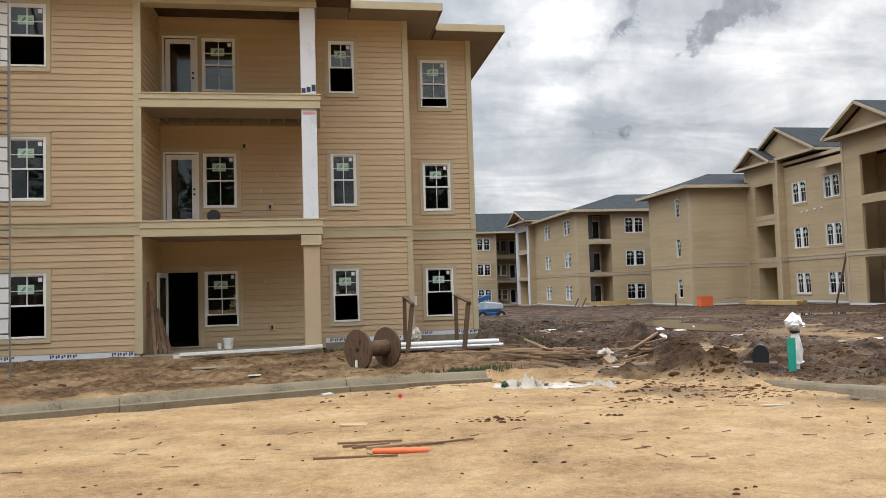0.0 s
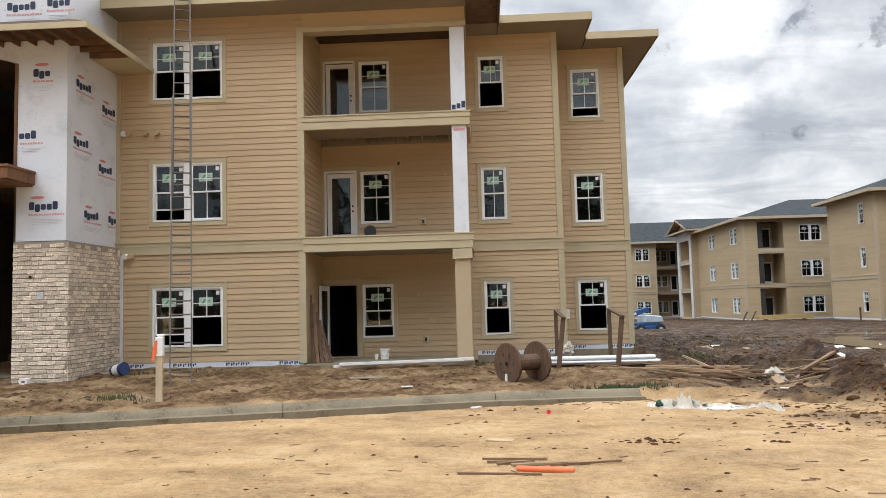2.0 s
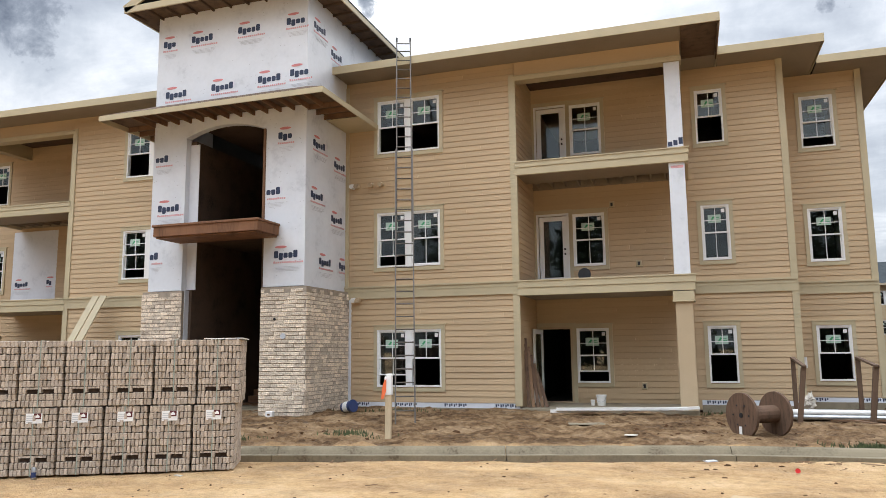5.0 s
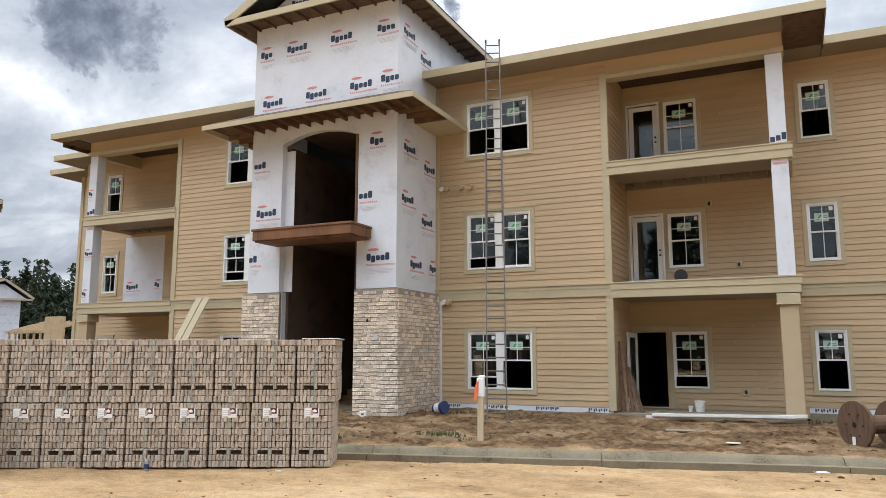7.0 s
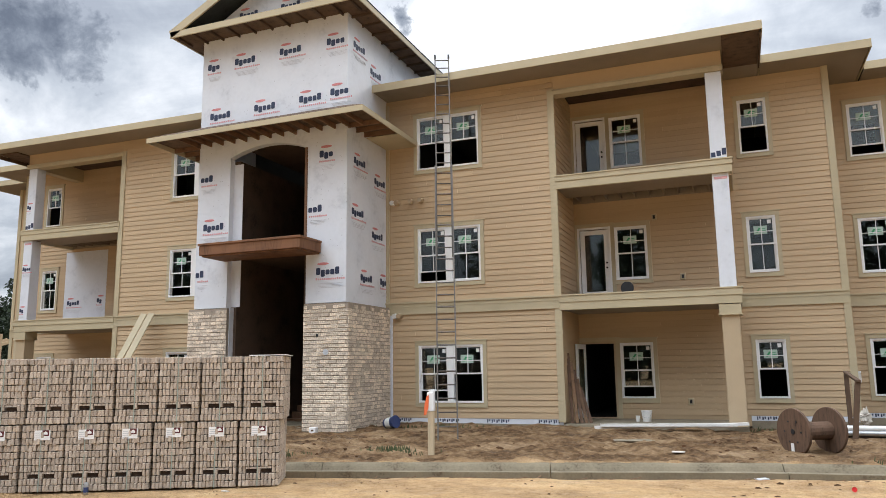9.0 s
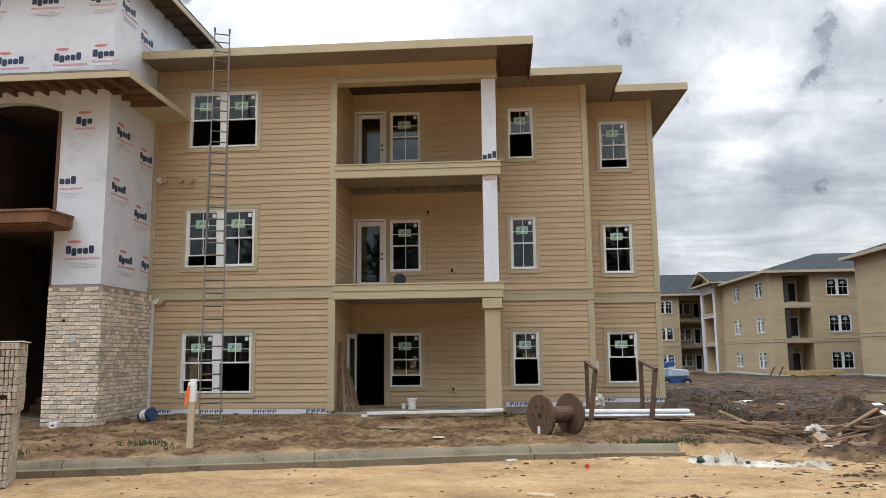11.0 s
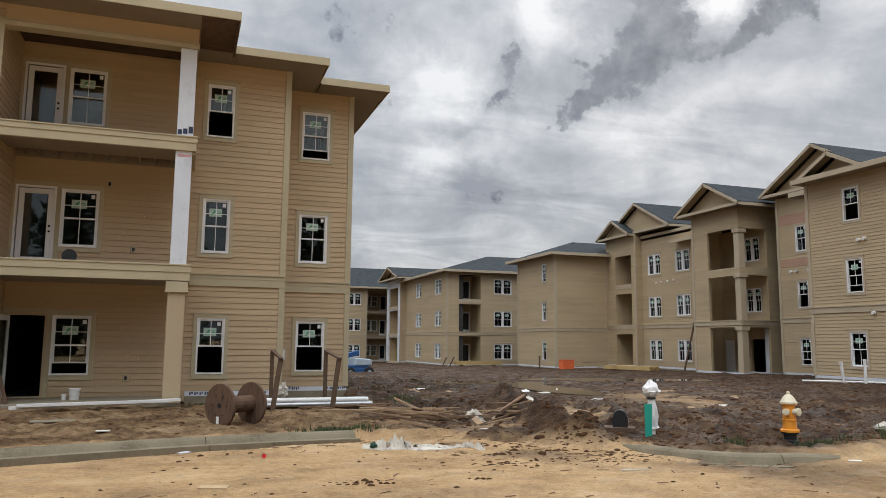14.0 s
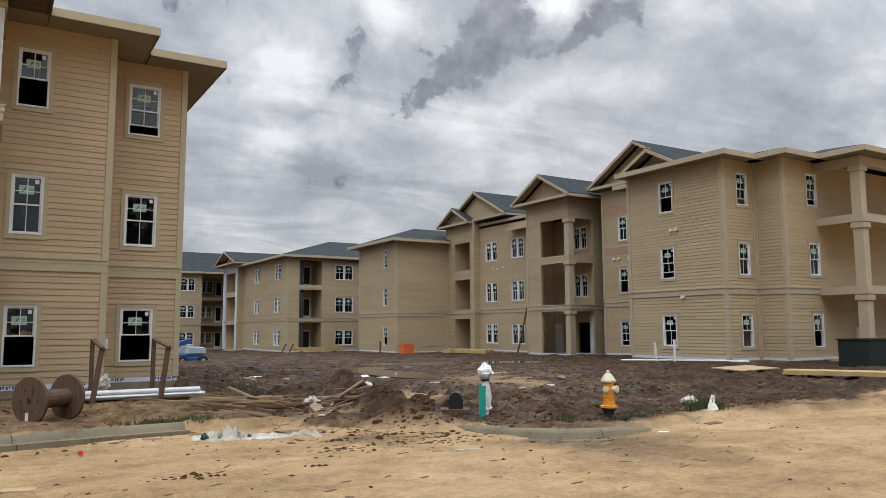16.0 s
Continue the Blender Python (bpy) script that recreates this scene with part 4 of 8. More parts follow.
def wrap_mark(m, x, z, s=1.0, clip=5, skip=0):
    """A printed mark on the house wrap, as plain shapes: a small oval, a row of dark blocks, a row of small red blocks and faint rules."""
    if not skip:
        ov = MB().prism([(x + s * (0.22 + 0.17 * math.cos(a * math.pi / 8)), z + s * (0.335 + 0.036 * math.sin(a * math.pi / 8))) for a in range(16)], -0.008, -0.004)
        part("wrap_print", ov, INK_RED, tower_wall, m=m)
    wd = MB()
    for j, (dx, w, lo, hi) in enumerate(((0.02, 0.125, 0.05, 0.235), (0.16, 0.12, 0.0, 0.18), (0.30, 0.12, 0.05, 0.18), (0.44, 0.12, 0.045, 0.185), (0.58, 0.12, 0.05, 0.24))):
        if skip <= j < clip:
            q_ = 0.022 * s
            xa, xb, za, zb = x + s * dx, x + s * (dx + w), z + s * lo, z + s * hi
            wd.add([(u, v, t) for v in (-0.008, -0.004) for u, t in ((xa + q_, za), (xb - q_, za), (xb, za + q_), (xb, zb - q_), (xb - q_, zb), (xa + q_, zb), (xa, zb - q_), (xa, za + q_))],
                   [tuple(range(8)), tuple(range(15, 7, -1))] + [(i, i + 8, (i + 1) % 8 + 8, (i + 1) % 8) for i in range(8)])
    parts("wrap_print", wd, INK_BLUE, tower_wall, m=m)
    rd, gr = MB(), MB()
    for k in range(int(2.8 * skip), int(2.8 * clip)):
        rd.box(x + s * (0.01 + 0.062 * k), x + s * (0.055 + 0.062 * k), -0.008, -0.004, z - s * 0.085, z - s * (0.03 if k in (0, 10) else 0.042))
    part("wrap_print", rd, INK_PINK, tower_wall, m=m, kind="stuff")
    for k in range(4):
        gr.box(x + s * (0.05 + 0.14 * skip + 0.02 * k), x + s * (0.165 * clip - 0.03 * k), -0.007, -0.004, z - s * (0.18 + 0.035 * k), z - s * (0.172 + 0.035 * k))
    parts("wrap_print", gr, INK_GREY, tower_wall, m=m)


fm = Matrix.Translation((0, TY, 0))
for x, z, n, k in ((-10.06, 7.18, 3, 0), (-10.66, 5.72, 5, 2), (-10.12, 4.05, 5, 0), (-14.2, 6.9, 5, 2), (-13.78, 5.5, 5, 0), (-14.4, 4.2, 5, 3),
                   (-13.68, 8.72, 5, 0), (-12.18, 8.76, 5, 0), (-10.72, 8.80, 5, 0), (-9.75, 8.86, 4, 0), (-13.82, 10.22, 3, 0), (-12.88, 10.24, 5, 0), (-11.38, 10.28, 5, 0), (-9.88, 10.30, 4, 0)):
    wrap_mark(fm, x, z, clip=n, skip=k)
for x in (-12.75, -11.35):
    wrap_mark(fm @ Matrix.Translation((0, -0.02, 0)), x, 11.62, 0.9)
sm_, _l = wall_frame((T1, TY), (T1, D))
for x, z in ((0.35, 7.05), (1.55, 6.75), (0.25, 5.65), (1.4, 5.2), (0.75, 3.95), (1.9, 3.95), (0.3, 10.3), (1.3, 9.9), (2.5, 9.5), (3.6, 10.3)):
    wrap_mark(sm_, x, z, 0.95)
wing_wall = WING @ wall_frame(*seg(-4.26, 2.57, S2, True))[0] @ Matrix.Translation((0, -0.012, 0))
wrap_mark(wing_wall, 2.42, 4.15, 0.85)
wrap_mark(wing_wall, 3.85, 4.2, 0.85, 2)
wing_col = WING @ Matrix.Translation((0, D + 0.008, 0))
for z, n in ((5.2, 4), (3.75, 2), (7.4, 2)):
    wrap_mark(wing_col, -23.16, z, 0.66, n)
sp = MB()
random.seed(3)
for i in range(46):
    x, z = random.uniform(T0 + 0.2, T1 - 0.1), random.uniform(8.7, 11.0)
    sp.box(x, x + 0.025, TY - 0.006, TY - 0.002, z, z + 0.02)
for i in range(60):
    x, z = random.choice((random.uniform(T0, -12.95), random.uniform(-10.35, T1))), random.uniform(3.5, 7.9)
    sp.box(x, x + 0.025, TY - 0.006, TY - 0.002, z, z + 0.02)
part("wrap_fastener", sp, INK_GREY, tower_wall, m=ID, kind="stuff")
# boards leaning on the wall, and the pier brickwork core
PIERS = ((-14.1, -12.82), (-10.42, -9.12))
for xa, xb in PIERS:
    ya, yb = TY - 0.06, D - 0.02
    part("pier_core", MB().box(xa, xb, ya, yb, 0.1, 3.36), MORTAR, near, "grey mortar between bricks", m=ID)
part("house_wrap", MB().box(-12.815, -12.80, TY + 0.02, D - 0.02, 0.25, 3.38), WRAP, near, "loose white house wrap", m=ID)
part("corner_wrap", MB().box(-9.1, -9.03, D - 0.03, D - 0.002, 0.35, 3.15), WRAP, near, m=ID)


# ---- the far apartment buildings round the court ----
def trims(bld, m, L, z0, zt, ends="lr"):
    mb = MB()
    if "l" in ends:
        mb.box(-0.03, 0.14, -0.045, 0.0, z0, zt)
    if "r" in ends:
        mb.box(L - 0.14, L + 0.03, -0.045, 0.0, z0, zt)
    if mb.v:
        parts("corner_board", mb, TRIM_FAR, bld, m=m)


def far_wall(bld, p0, p1, dz, zt=9.42, wins=(), opens=(), ends="lr", band=True, z0=-0.9, wrap=False, room=True):
    """A far wall. wins: (along, width, height, sashes, floors) ; opens: (along, z, w, h)."""
    hs = [(x, HEADS[f] + dz - h, w, h) for x, w, h, n, fl in wins for f in fl] + list(opens)
    w, m, L = facade(bld, p0, p1, z0, zt + dz, hs, sid=WRAP if wrap else SIDING_FAR, base=99 if wrap else 0.34 + dz)
    for x, ww, h, n, fl in wins:
        for f in fl:
            kd = ("closed", "half", "open")[(f + int(x * 3)) % 3] if n == 1 else "closed"
            window(bld, m, x, HEADS[f] + dz - h, ww, h, kd, trim=TRIM_FAR, sashes=n, far=True, labels=True)
    if band:
        # the band runs between tall openings only
        xs = [0.0] + [v for x, z, ww, h in sorted(opens) if z < 3.4 + dz < z + h for v in (x, x + ww)] + [L]
        mb = MB()
        for a, b in zip(xs[::2], xs[1::2]):
            mb.box(a, b, -0.055, 0.0, 3.18 + dz, 3.44 + dz).box(a, b, -0.09, 0.0, 3.44 + dz, 3.49 + dz)
        part("belt_board", mb, TRIM_FAR, bld, m=m)
    if not wrap:
        trims(bld, m, L, 0.3 + dz, zt + dz, ends)
        part("house_wrap", MB().box(0, L, -0.014, 0.0, 0.22 + dz, 0.345 + dz), WRAP, bld, m=m)
    part("slab_edge", MB().box(0, L, -0.02, 0.1, z0, 0.215 + dz), CONCRETE, bld, m=m)
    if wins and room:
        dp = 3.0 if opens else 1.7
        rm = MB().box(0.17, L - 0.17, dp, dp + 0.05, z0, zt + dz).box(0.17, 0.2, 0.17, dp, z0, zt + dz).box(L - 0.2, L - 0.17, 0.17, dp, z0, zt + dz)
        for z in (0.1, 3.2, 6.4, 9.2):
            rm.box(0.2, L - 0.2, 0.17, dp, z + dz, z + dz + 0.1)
        # near-black boards give the room behind its darkness
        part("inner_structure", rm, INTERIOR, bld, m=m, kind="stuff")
    return m, L


def balcony_bay(bld, m, x, w, dz, depth=2.5, door=True, floors=(0, 1, 2), win=None):
    """A recessed stack of balconies behind openings: floors, side and back walls, edge boards."""
    mb = MB()
    mb.box(x - 0.1, x, 0.16, depth, -0.5 + dz, 9.3 + dz).box(x + w, x + w + 0.1, 0.16, depth, -0.5 + dz, 9.3 + dz)
    parts("balcony_wall", mb, SIDING_FAR, bld, m=m)
    bk = MB()
    part("balcony_back", bk.box(x - 0.1, x + w + 0.1, depth, depth + 0.12, -0.5 + dz, 9.3 + dz), SIDING_FAR, bld, m=m)
    for zt in (0.26, 3.50, 6.70):
        part("balcony_floor", MB().box(x, x + w, -0.04, depth, zt - 0.35 + dz, zt + dz), TRIM_FAR, bld, m=m)
    if door:
        bm2 = m @ Matrix.Translation((0, depth, 0))
        for f in floors:
            fl = (0.26, 3.50, 6.70)[f] + dz
            dw = min(0.85, w * 0.38)
            d = part("door", MB().box(x + w - dw - 0.2, x + w - 0.2, -0.04, -0.004, fl, fl + 2.05), VINYL, bld, m=bm2)
            # near-black pane stands for the dark room behind the door
            part("pane", MB().box(x + w - dw - 0.08, x + w - 0.32, -0.048, -0.042, fl + 0.25, fl + 1.9), DOORGLASS, d, m=bm2)
            if w > 1.9:
                ww = w - dw - 0.75
                window(bld, bm2 @ Matrix.Translation((0, -0.10, 0)), x + 0.2, fl + 0.55, ww, 1.45, "closed", trim=TRIM_FAR, sashes=2 if ww > 1 else 1, far=True, labels=False)


def far_gable(bld, p0, p1, zt, slope=0.5, depth=6.0, ov=0.6, inner=None):
    """A gable over a wall from p0 to p1 (eave at zt): sheets, rakes, lower board and a set-back siding wall."""
    m, L = wall_frame(p0, p1)
    a, b = -ov, L + ov
    mid, rise = L / 2, (b - a) / 2 * slope
    rf = MB()
    rf.slab([(a, -ov, zt + 0.15), (mid, -ov, zt + 0.15 + rise), (mid, depth, zt + 0.15 + rise), (a, depth, zt + 0.15)][::-1], 0.05)
    rf.slab([(b, -ov, zt + 0.15), (mid, -ov, zt + 0.15 + rise), (mid, depth, zt + 0.15 + rise), (b, depth, zt + 0.15)], 0.05)
    r = part("roof", rf, SHINGLE, bld, "grey shingle gable roof", m=m)
    rk = MB()
    rk.beam((a, -ov - 0.02, zt + 0.02), (mid, -ov - 0.02, zt + rise + 0.02), 0.06, 0.17).beam((b, -ov - 0.02, zt + 0.02), (mid, -ov - 0.02, zt + rise + 0.02), 0.06, 0.17)
    rk.box(a, b, -ov, -ov + 0.04, zt - 0.08, zt + 0.1).box(a, a + 0.04, -ov, depth, zt - 0.08, zt + 0.1).box(b - 0.04, b, -ov, depth, zt - 0.08, zt + 0.1)
    parts("fascia", rk, TRIM_FAR, r, m=m)
    part("gable_wall", MB().prism([(a + 0.3, zt), (b - 0.3, zt), (mid, zt + rise - 0.15)], 0.0, 0.08), SIDING_FAR, r, m=m)
    un = MB()
    for e_ in (a, b):
        un.slab([(e_, -ov, zt + 0.09), (mid, -ov, zt + 0.09 + rise), (mid, 0.0, zt + 0.09 + rise), (e_, 0.0, zt + 0.09)][::1 if e_ == b else -1], 0.02)
    part("soffit", un, COLUMN, r, m=m)
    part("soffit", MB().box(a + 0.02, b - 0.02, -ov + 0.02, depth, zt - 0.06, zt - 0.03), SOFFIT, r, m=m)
    if inner:
        c, w2 = inner
        rk = MB().beam((c - w2, -ov - 0.08, zt + 0.05), (c, -ov - 0.08, zt + 0.05 + w2 * slope), 0.05, 0.18).beam((c + w2, -ov - 0.08, zt + 0.05), (c, -ov - 0.08, zt + 0.05 + w2 * slope), 0.05, 0.18)
        part("fascia", rk, TRIM_FAR, r, m=m)
        part("roof", MB().slab([(c - w2, -ov - 0.1, zt + 0.12), (c, -ov - 0.1, zt + 0.12 + w2 * slope), (c, 1.0, zt + 0.12 + w2 * slope), (c - w2, 1.0, zt + 0.12)][::-1], 0.04).slab([(c + w2, -ov - 0.1, zt + 0.12), (c, -ov - 0.1, zt + 0.12 + w2 * slope), (c, 1.0, zt + 0.12 + w2 * slope), (c + w2, 1.0, zt + 0.12)], 0.04), SHINGLE, r, m=m)


def flat_eave(bld, x0, x1, y0, y1, dz, ov=0.7, pitch=0.30, zb=9.34, zt=9.56):
    return eave_block(bld, x0, x1, y0, y1, fascia=TRIM_FAR, zb=zb + dz, zt=zt + dz, pitch=pitch, ov=ov, sides="lr")


ALL = (0, 1, 2)
# east building: south wing with the hydrant before it
east = thing("apartment_building", Matrix.Translation((30, 24, 0.1)), "tan lap-sided apartment building with gables and corner balconies", "building")
far_wall(east, (27.95, 27.4), (27.95, 21.6), 0.0, wins=[(2.1, 0.84, 1.5, 1, ALL)], z0=-0.2)
far_wall(east, (27.95, 21.6), (30.15, 21.6), 0.0, wins=[(0.95, 0.76, 1.5, 1, ALL)], z0=-0.2)
far_wall(east, (30.15, 21.6), (30.15, 20.1), 0.0, z0=-0.2)
gm, gl = far_wall(east, (30.15, 20.1), (46.0, 20.1), 0.0, wins=[(1.75, 0.8, 1.5, 1, ALL), (5.6, 0.85, 1.5, 1, (0, 1, 2))], z0=-0.2)
for zt in (0.26, 3.50, 6.70):
    part("balcony_floor", MB().box(32.6, 40.0, 18.0, 20.1, zt - 0.10, zt).box(32.55, 40.0, 17.9, 18.05, zt - 0.36, zt).box(32.55, 32.7, 18.05, 20.1, zt - 0.36, zt), TRIM_FAR, east, m=ID)
part("beam", MB().box(32.6, 40.0, 17.95, 18.35, 8.9, 9.3).box(32.6, 33.0, 18.35, 20.1, 8.9, 9.3), TRIM_FAR, east, m=ID)
for za, zb in ((0.26, 3.14), (3.5, 6.34), (6.7, 8.9)):
    c = part("column", MB().box(32.65, 33.1, 18.0, 18.45, za, zb), TRIM_FAR, east, "tan square column", m=ID, bevel=0.01)
    part("capital", MB().box(32.58, 33.17, 17.93, 18.52, zb - 0.28, zb - 0.02), TRIM_FAR, c, m=ID, bevel=0.01)
part("meter_box", MB().box(35.3, 35.75, 19.9, 20.09, 0.9, 1.7).box(35.45, 35.55, 19.98, 20.09, 0.2, 0.9), PVC, east, "pale utility meter box", m=ID)
flat_eave(east, 27.95, 46.0, 21.6, 27.6, 0.0, pitch=0.28)
flat_eave(east, 30.15, 46.0, 20.1, 30.0, 0.0, pitch=0.28)
flat_eave(east, 32.6, 46.0, 18.0, 26.0, 0.0, pitch=0.28)
far_gable(east, (27.95, 26.7), (27.95, 24.3), 9.46, slope=0.53, depth=3.0, ov=0.6)
far_gable(east, (33.3, 35.0), (33.3, 28.0), 10.55, slope=0.56, depth=9, ov=0.6)
# its inner link
lm_, _ = far_wall(east, (33.3, 34.9), (33.3, 27.4), -0.2, zt=10.6, wins=[(1.4, 0.75, 1.5, 1, ALL)], ends="l")
for z in (6.25, 6.41, 6.57, 8.72, 8.88, 9.04, 9.20):
    part("siding_board", MB().box(0.2, 3.0, -0.026, -0.018, z, z + 0.145), UNPAINTED, east, "unpainted reddish siding board", m=lm_)
for y, z in ((24.55, 6.35), (24.25, 6.37), (24.0, 3.12)):
    part("wall_vent", MB().tube([(27.8, y, z), (27.94, y, z)], [0.075, 0.085], 10), PVC, east, m=ID)
for y in (33.9, 33.5, 32.6, 32.2):
    part("wall_vent", MB().tube([(33.15, y, 5.95), (33.29, y, 5.95)], [0.075, 0.085], 10), PVC, east, m=ID)
# east building: middle and north wing
mid = thing("apartment_building", Matrix.Translation((34, 46, -0.2)), "tan lap-sided apartment wing with stacked balconies and gabled bays", "building")
fm_, fl_ = far_wall(mid, (33.7, 49.5), (33.7, 40.4), -0.3, zt=10.0, wins=[(49.5 - 48.6, 1.55, 1.5, 2, ALL), (49.5 - 45.2, 1.55, 1.5, 2, ALL)], ends="")
bay = [(1.3, 0.0, 2.3, 2.75), (1.3, 3.25, 2.3, 2.7), (1.3, 6.45, 2.3, 2.55)]
bm1, bl1 = far_wall(mid, (33.15, 53.7), (33.15, 49.5), -0.3, zt=10.6, opens=[(x, z - 0.3, w, h) for x, z, w, h in bay])
balcony_bay(mid, bm1, 1.3, 2.3, -0.3, depth=2.4)
far_wall(mid, (33.15, 49.5), (33.7, 49.5), -0.3, zt=10.4, ends="")
bay = [(1.5, 0.2, 2.4, 2.85), (1.5, 3.5, 2.4, 2.7), (1.5, 6.7, 2.4, 2.4)]
bm2_, bl2 = far_wall(mid, (31.6, 40.6), (31.6, 36.25), -0.3, zt=10.4, opens=[(x, z - 0.3, w + 0.5, h) for x, z, w, h in bay], ends="l")
far_wall(mid, (33.7, 40.6), (31.6, 40.6), -0.3, zt=10.4, ends="")
sd = [(0.0, 0.2, 2.1, 2.85), (0.0, 3.5, 2.1, 2.7), (0.0, 6.7, 2.1, 2.4)]
bm3, bl3 = far_wall(mid, (31.6, 36.25), (37.5, 36.25), -0.3, zt=10.4, opens=[(x, z - 0.3, w, h) for x, z, w, h in sd], wins=[(3.0, 0.8, 1.5, 1, ALL)], ends="", room=False)
bw, _ = far_wall(mid, (33.85, 40.6), (33.85, 36.4), -0.3, zt=9.4, wins=[(2.3, 1.3, 1.5, 2, (1, 2))], opens=[(2.55, -0.05, 1.2, 2.1)], ends="", band=False)
for zt in (3.2, 6.4):
    part("balcony_floor", MB().box(31.6, 33.9, 36.25, 39.2, zt - 0.36, zt), TRIM_FAR, mid, m=ID)
part("balcony_floor", MB().box(31.6, 33.9, 36.25, 39.2, -0.5, -0.04), CONCRETE, mid, m=ID)
for za, zb in ((-0.04, 2.84), (3.2, 6.04), (6.4, 8.8)):
    c = part("column", MB().box(31.62, 32.07, 36.27, 36.72, za, zb), TRIM_FAR, mid, "tan square column", m=ID, bevel=0.01)
    part("capital", MB().box(31.55, 32.14, 36.2, 36.79, zb - 0.28, zb - 0.02), TRIM_FAR, c, m=ID, bevel=0.01)
dmm, _ = wall_frame((33.85, 40.6), (33.85, 36.4))
part("door", MB().box(0.25, 1.05, -0.03, 0.0, -0.04, 2.0), VINYL, mid, m=dmm)
part("house_wrap", MB().box(3.76, 4.1, -0.045, -0.034, -0.1, 2.7), WRAP, mid, m=dmm)
far_gable(mid, (33.15, 53.9), (33.15, 50.2), 10.25, slope=0.55, depth=5, ov=0.55)
far_gable(mid, (33.5, 53.4), (33.5, 45.6), 10.40, slope=0.52, depth=7, ov=0.4)
far_gable(mid, (31.6, 40.9), (31.6, 36.1), 10.15, slope=0.55, depth=8, ov=0.65)
part("fascia", MB().box(33.0, 33.1, 41.0, 45.0, 8.98, 9.2).box(33.1, 33.7, 41.0, 45.0, 9.16, 9.2), TRIM_FAR, mid, m=ID)
part("wall_vent", MB().tube([(33.6, 47.6, 6.3), (33.7, 47.6, 6.3)], 0.07, 8).tube([(33.6, 47.0, 6.3), (33.7, 47.0, 6.3)], 0.07, 8).tube([(33.6, 46.2, 6.35), (33.7, 46.2, 6.35)], 0.07, 8).tube([(33.6, 45.5, 6.35), (33.7, 45.5, 6.35)], 0.07, 8), PVC, mid, m=ID)
far_wall(mid, (28.3, 60.8), (28.3, 53.7), -0.5, wins=[(4.8, 0.75, 1.5, 1, ALL)])
far_wall(mid, (28.3, 53.7), (33.3, 53.7), -0.5)
flat_eave(mid, 28.3, 44.0, 53.7, 62.0, -0.5, pitch=0.34)
eave_block(mid, 33.9, 46.0, 36.6, 54.0, fascia=TRIM_FAR, zb=9.9, zt=10.1, pitch=0.25, ov=0.3, sides="lr")

# north building
north = thing("apartment_building", Matrix.Translation((26, 75, -0.6)), "tan three-storey apartment building with hipped grey roof", "building")
far_wall(north, (24.2, 83.0), (24.2, 68.4), -0.75, wins=[(4.4, 1.9, 1.5, 2, ALL), (11.0, 1.9, 1.5, 2, ALL)])
cm, cl = far_wall(north, (24.2, 68.4), (34.0, 68.4), -0.75, wins=[(5.0, 1.9, 1.5, 2, ALL)], opens=[(1.25, z - 0.75, 2.3, h) for z, h in ((0.2, 2.85), (3.5, 2.7), (6.7, 2.4))])
balcony_bay(north, cm, 1.25, 2.3, -0.75)
part("house_wrap", MB().box(8.2, 8.9, -0.04, -0.03, -0.4, 8.7), WRAP, north, m=cm)
tm, tl = far_wall(north, (23.5, 88.6), (23.5, 82.6), -0.85, zt=9.9, opens=[(1.0, z - 0.85, 4.0, h) for z, h in ((0.2, 2.85), (3.5, 2.7), (6.7, 2.2))], wrap=True, band=False)
balcony_bay(north, tm, 1.0, 4.0, -0.85, depth=1.2, door=False)
far_wall(north, (23.5, 82.6), (24.3, 82.6), -0.85, zt=9.9, band=False)
flat_eave(north, 24.2, 44.0, 68.4, 84.0, -0.75, pitch=0.30)
far_gable(north, (23.5, 88.8), (23.5, 82.0), 9.0, slope=0.33, depth=16, ov=0.9)
back = thing("apartment_building", Matrix.Translation((16, 92, -0.8)), "distant tan apartment building with grey shingle roof", "building")
far_wall(back, (4.0, 92.0), (21.8, 92.0), -1.0, wins=[(15.3, 1.7, 1.5, 2, ALL), (7.0, 1.7, 1.5, 2, ALL)])
far_wall(back, (21.8, 92.0), (21.8, 94.0), -1.0)
hm, hl = far_wall(back, (21.8, 94.0), (30.0, 94.0), -1.0, opens=[(0.4, z - 1.0, 3.2, h) for z, h in ((0.2, 2.85), (3.5, 2.7), (6.7, 2.2))], wrap=False)
balcony_bay(back, hm, 0.4, 3.2, -1.0, depth=1.6)
eave_block(back, 2.0, 40.0, 92.0, 106.0, fascia=TRIM_FAR, zb=8.4, zt=8.6, pitch=0.42, ov=0.7, sides="lr")

# floors inside the far buildings, near-black for unlit rooms, so that windows do not look right through
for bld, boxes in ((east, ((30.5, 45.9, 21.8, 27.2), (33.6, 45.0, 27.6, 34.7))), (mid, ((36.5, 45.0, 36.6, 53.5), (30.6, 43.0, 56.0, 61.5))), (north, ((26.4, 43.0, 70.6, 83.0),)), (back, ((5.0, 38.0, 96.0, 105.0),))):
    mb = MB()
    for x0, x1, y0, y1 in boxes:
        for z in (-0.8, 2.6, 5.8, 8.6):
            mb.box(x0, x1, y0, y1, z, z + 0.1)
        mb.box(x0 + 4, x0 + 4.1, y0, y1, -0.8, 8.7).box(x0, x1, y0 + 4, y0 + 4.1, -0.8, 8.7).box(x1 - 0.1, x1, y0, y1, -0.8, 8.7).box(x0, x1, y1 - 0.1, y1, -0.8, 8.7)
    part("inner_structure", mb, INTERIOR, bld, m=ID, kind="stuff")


# ---- ground ----
_tab = np.random.RandomState(5).rand(512, 512)


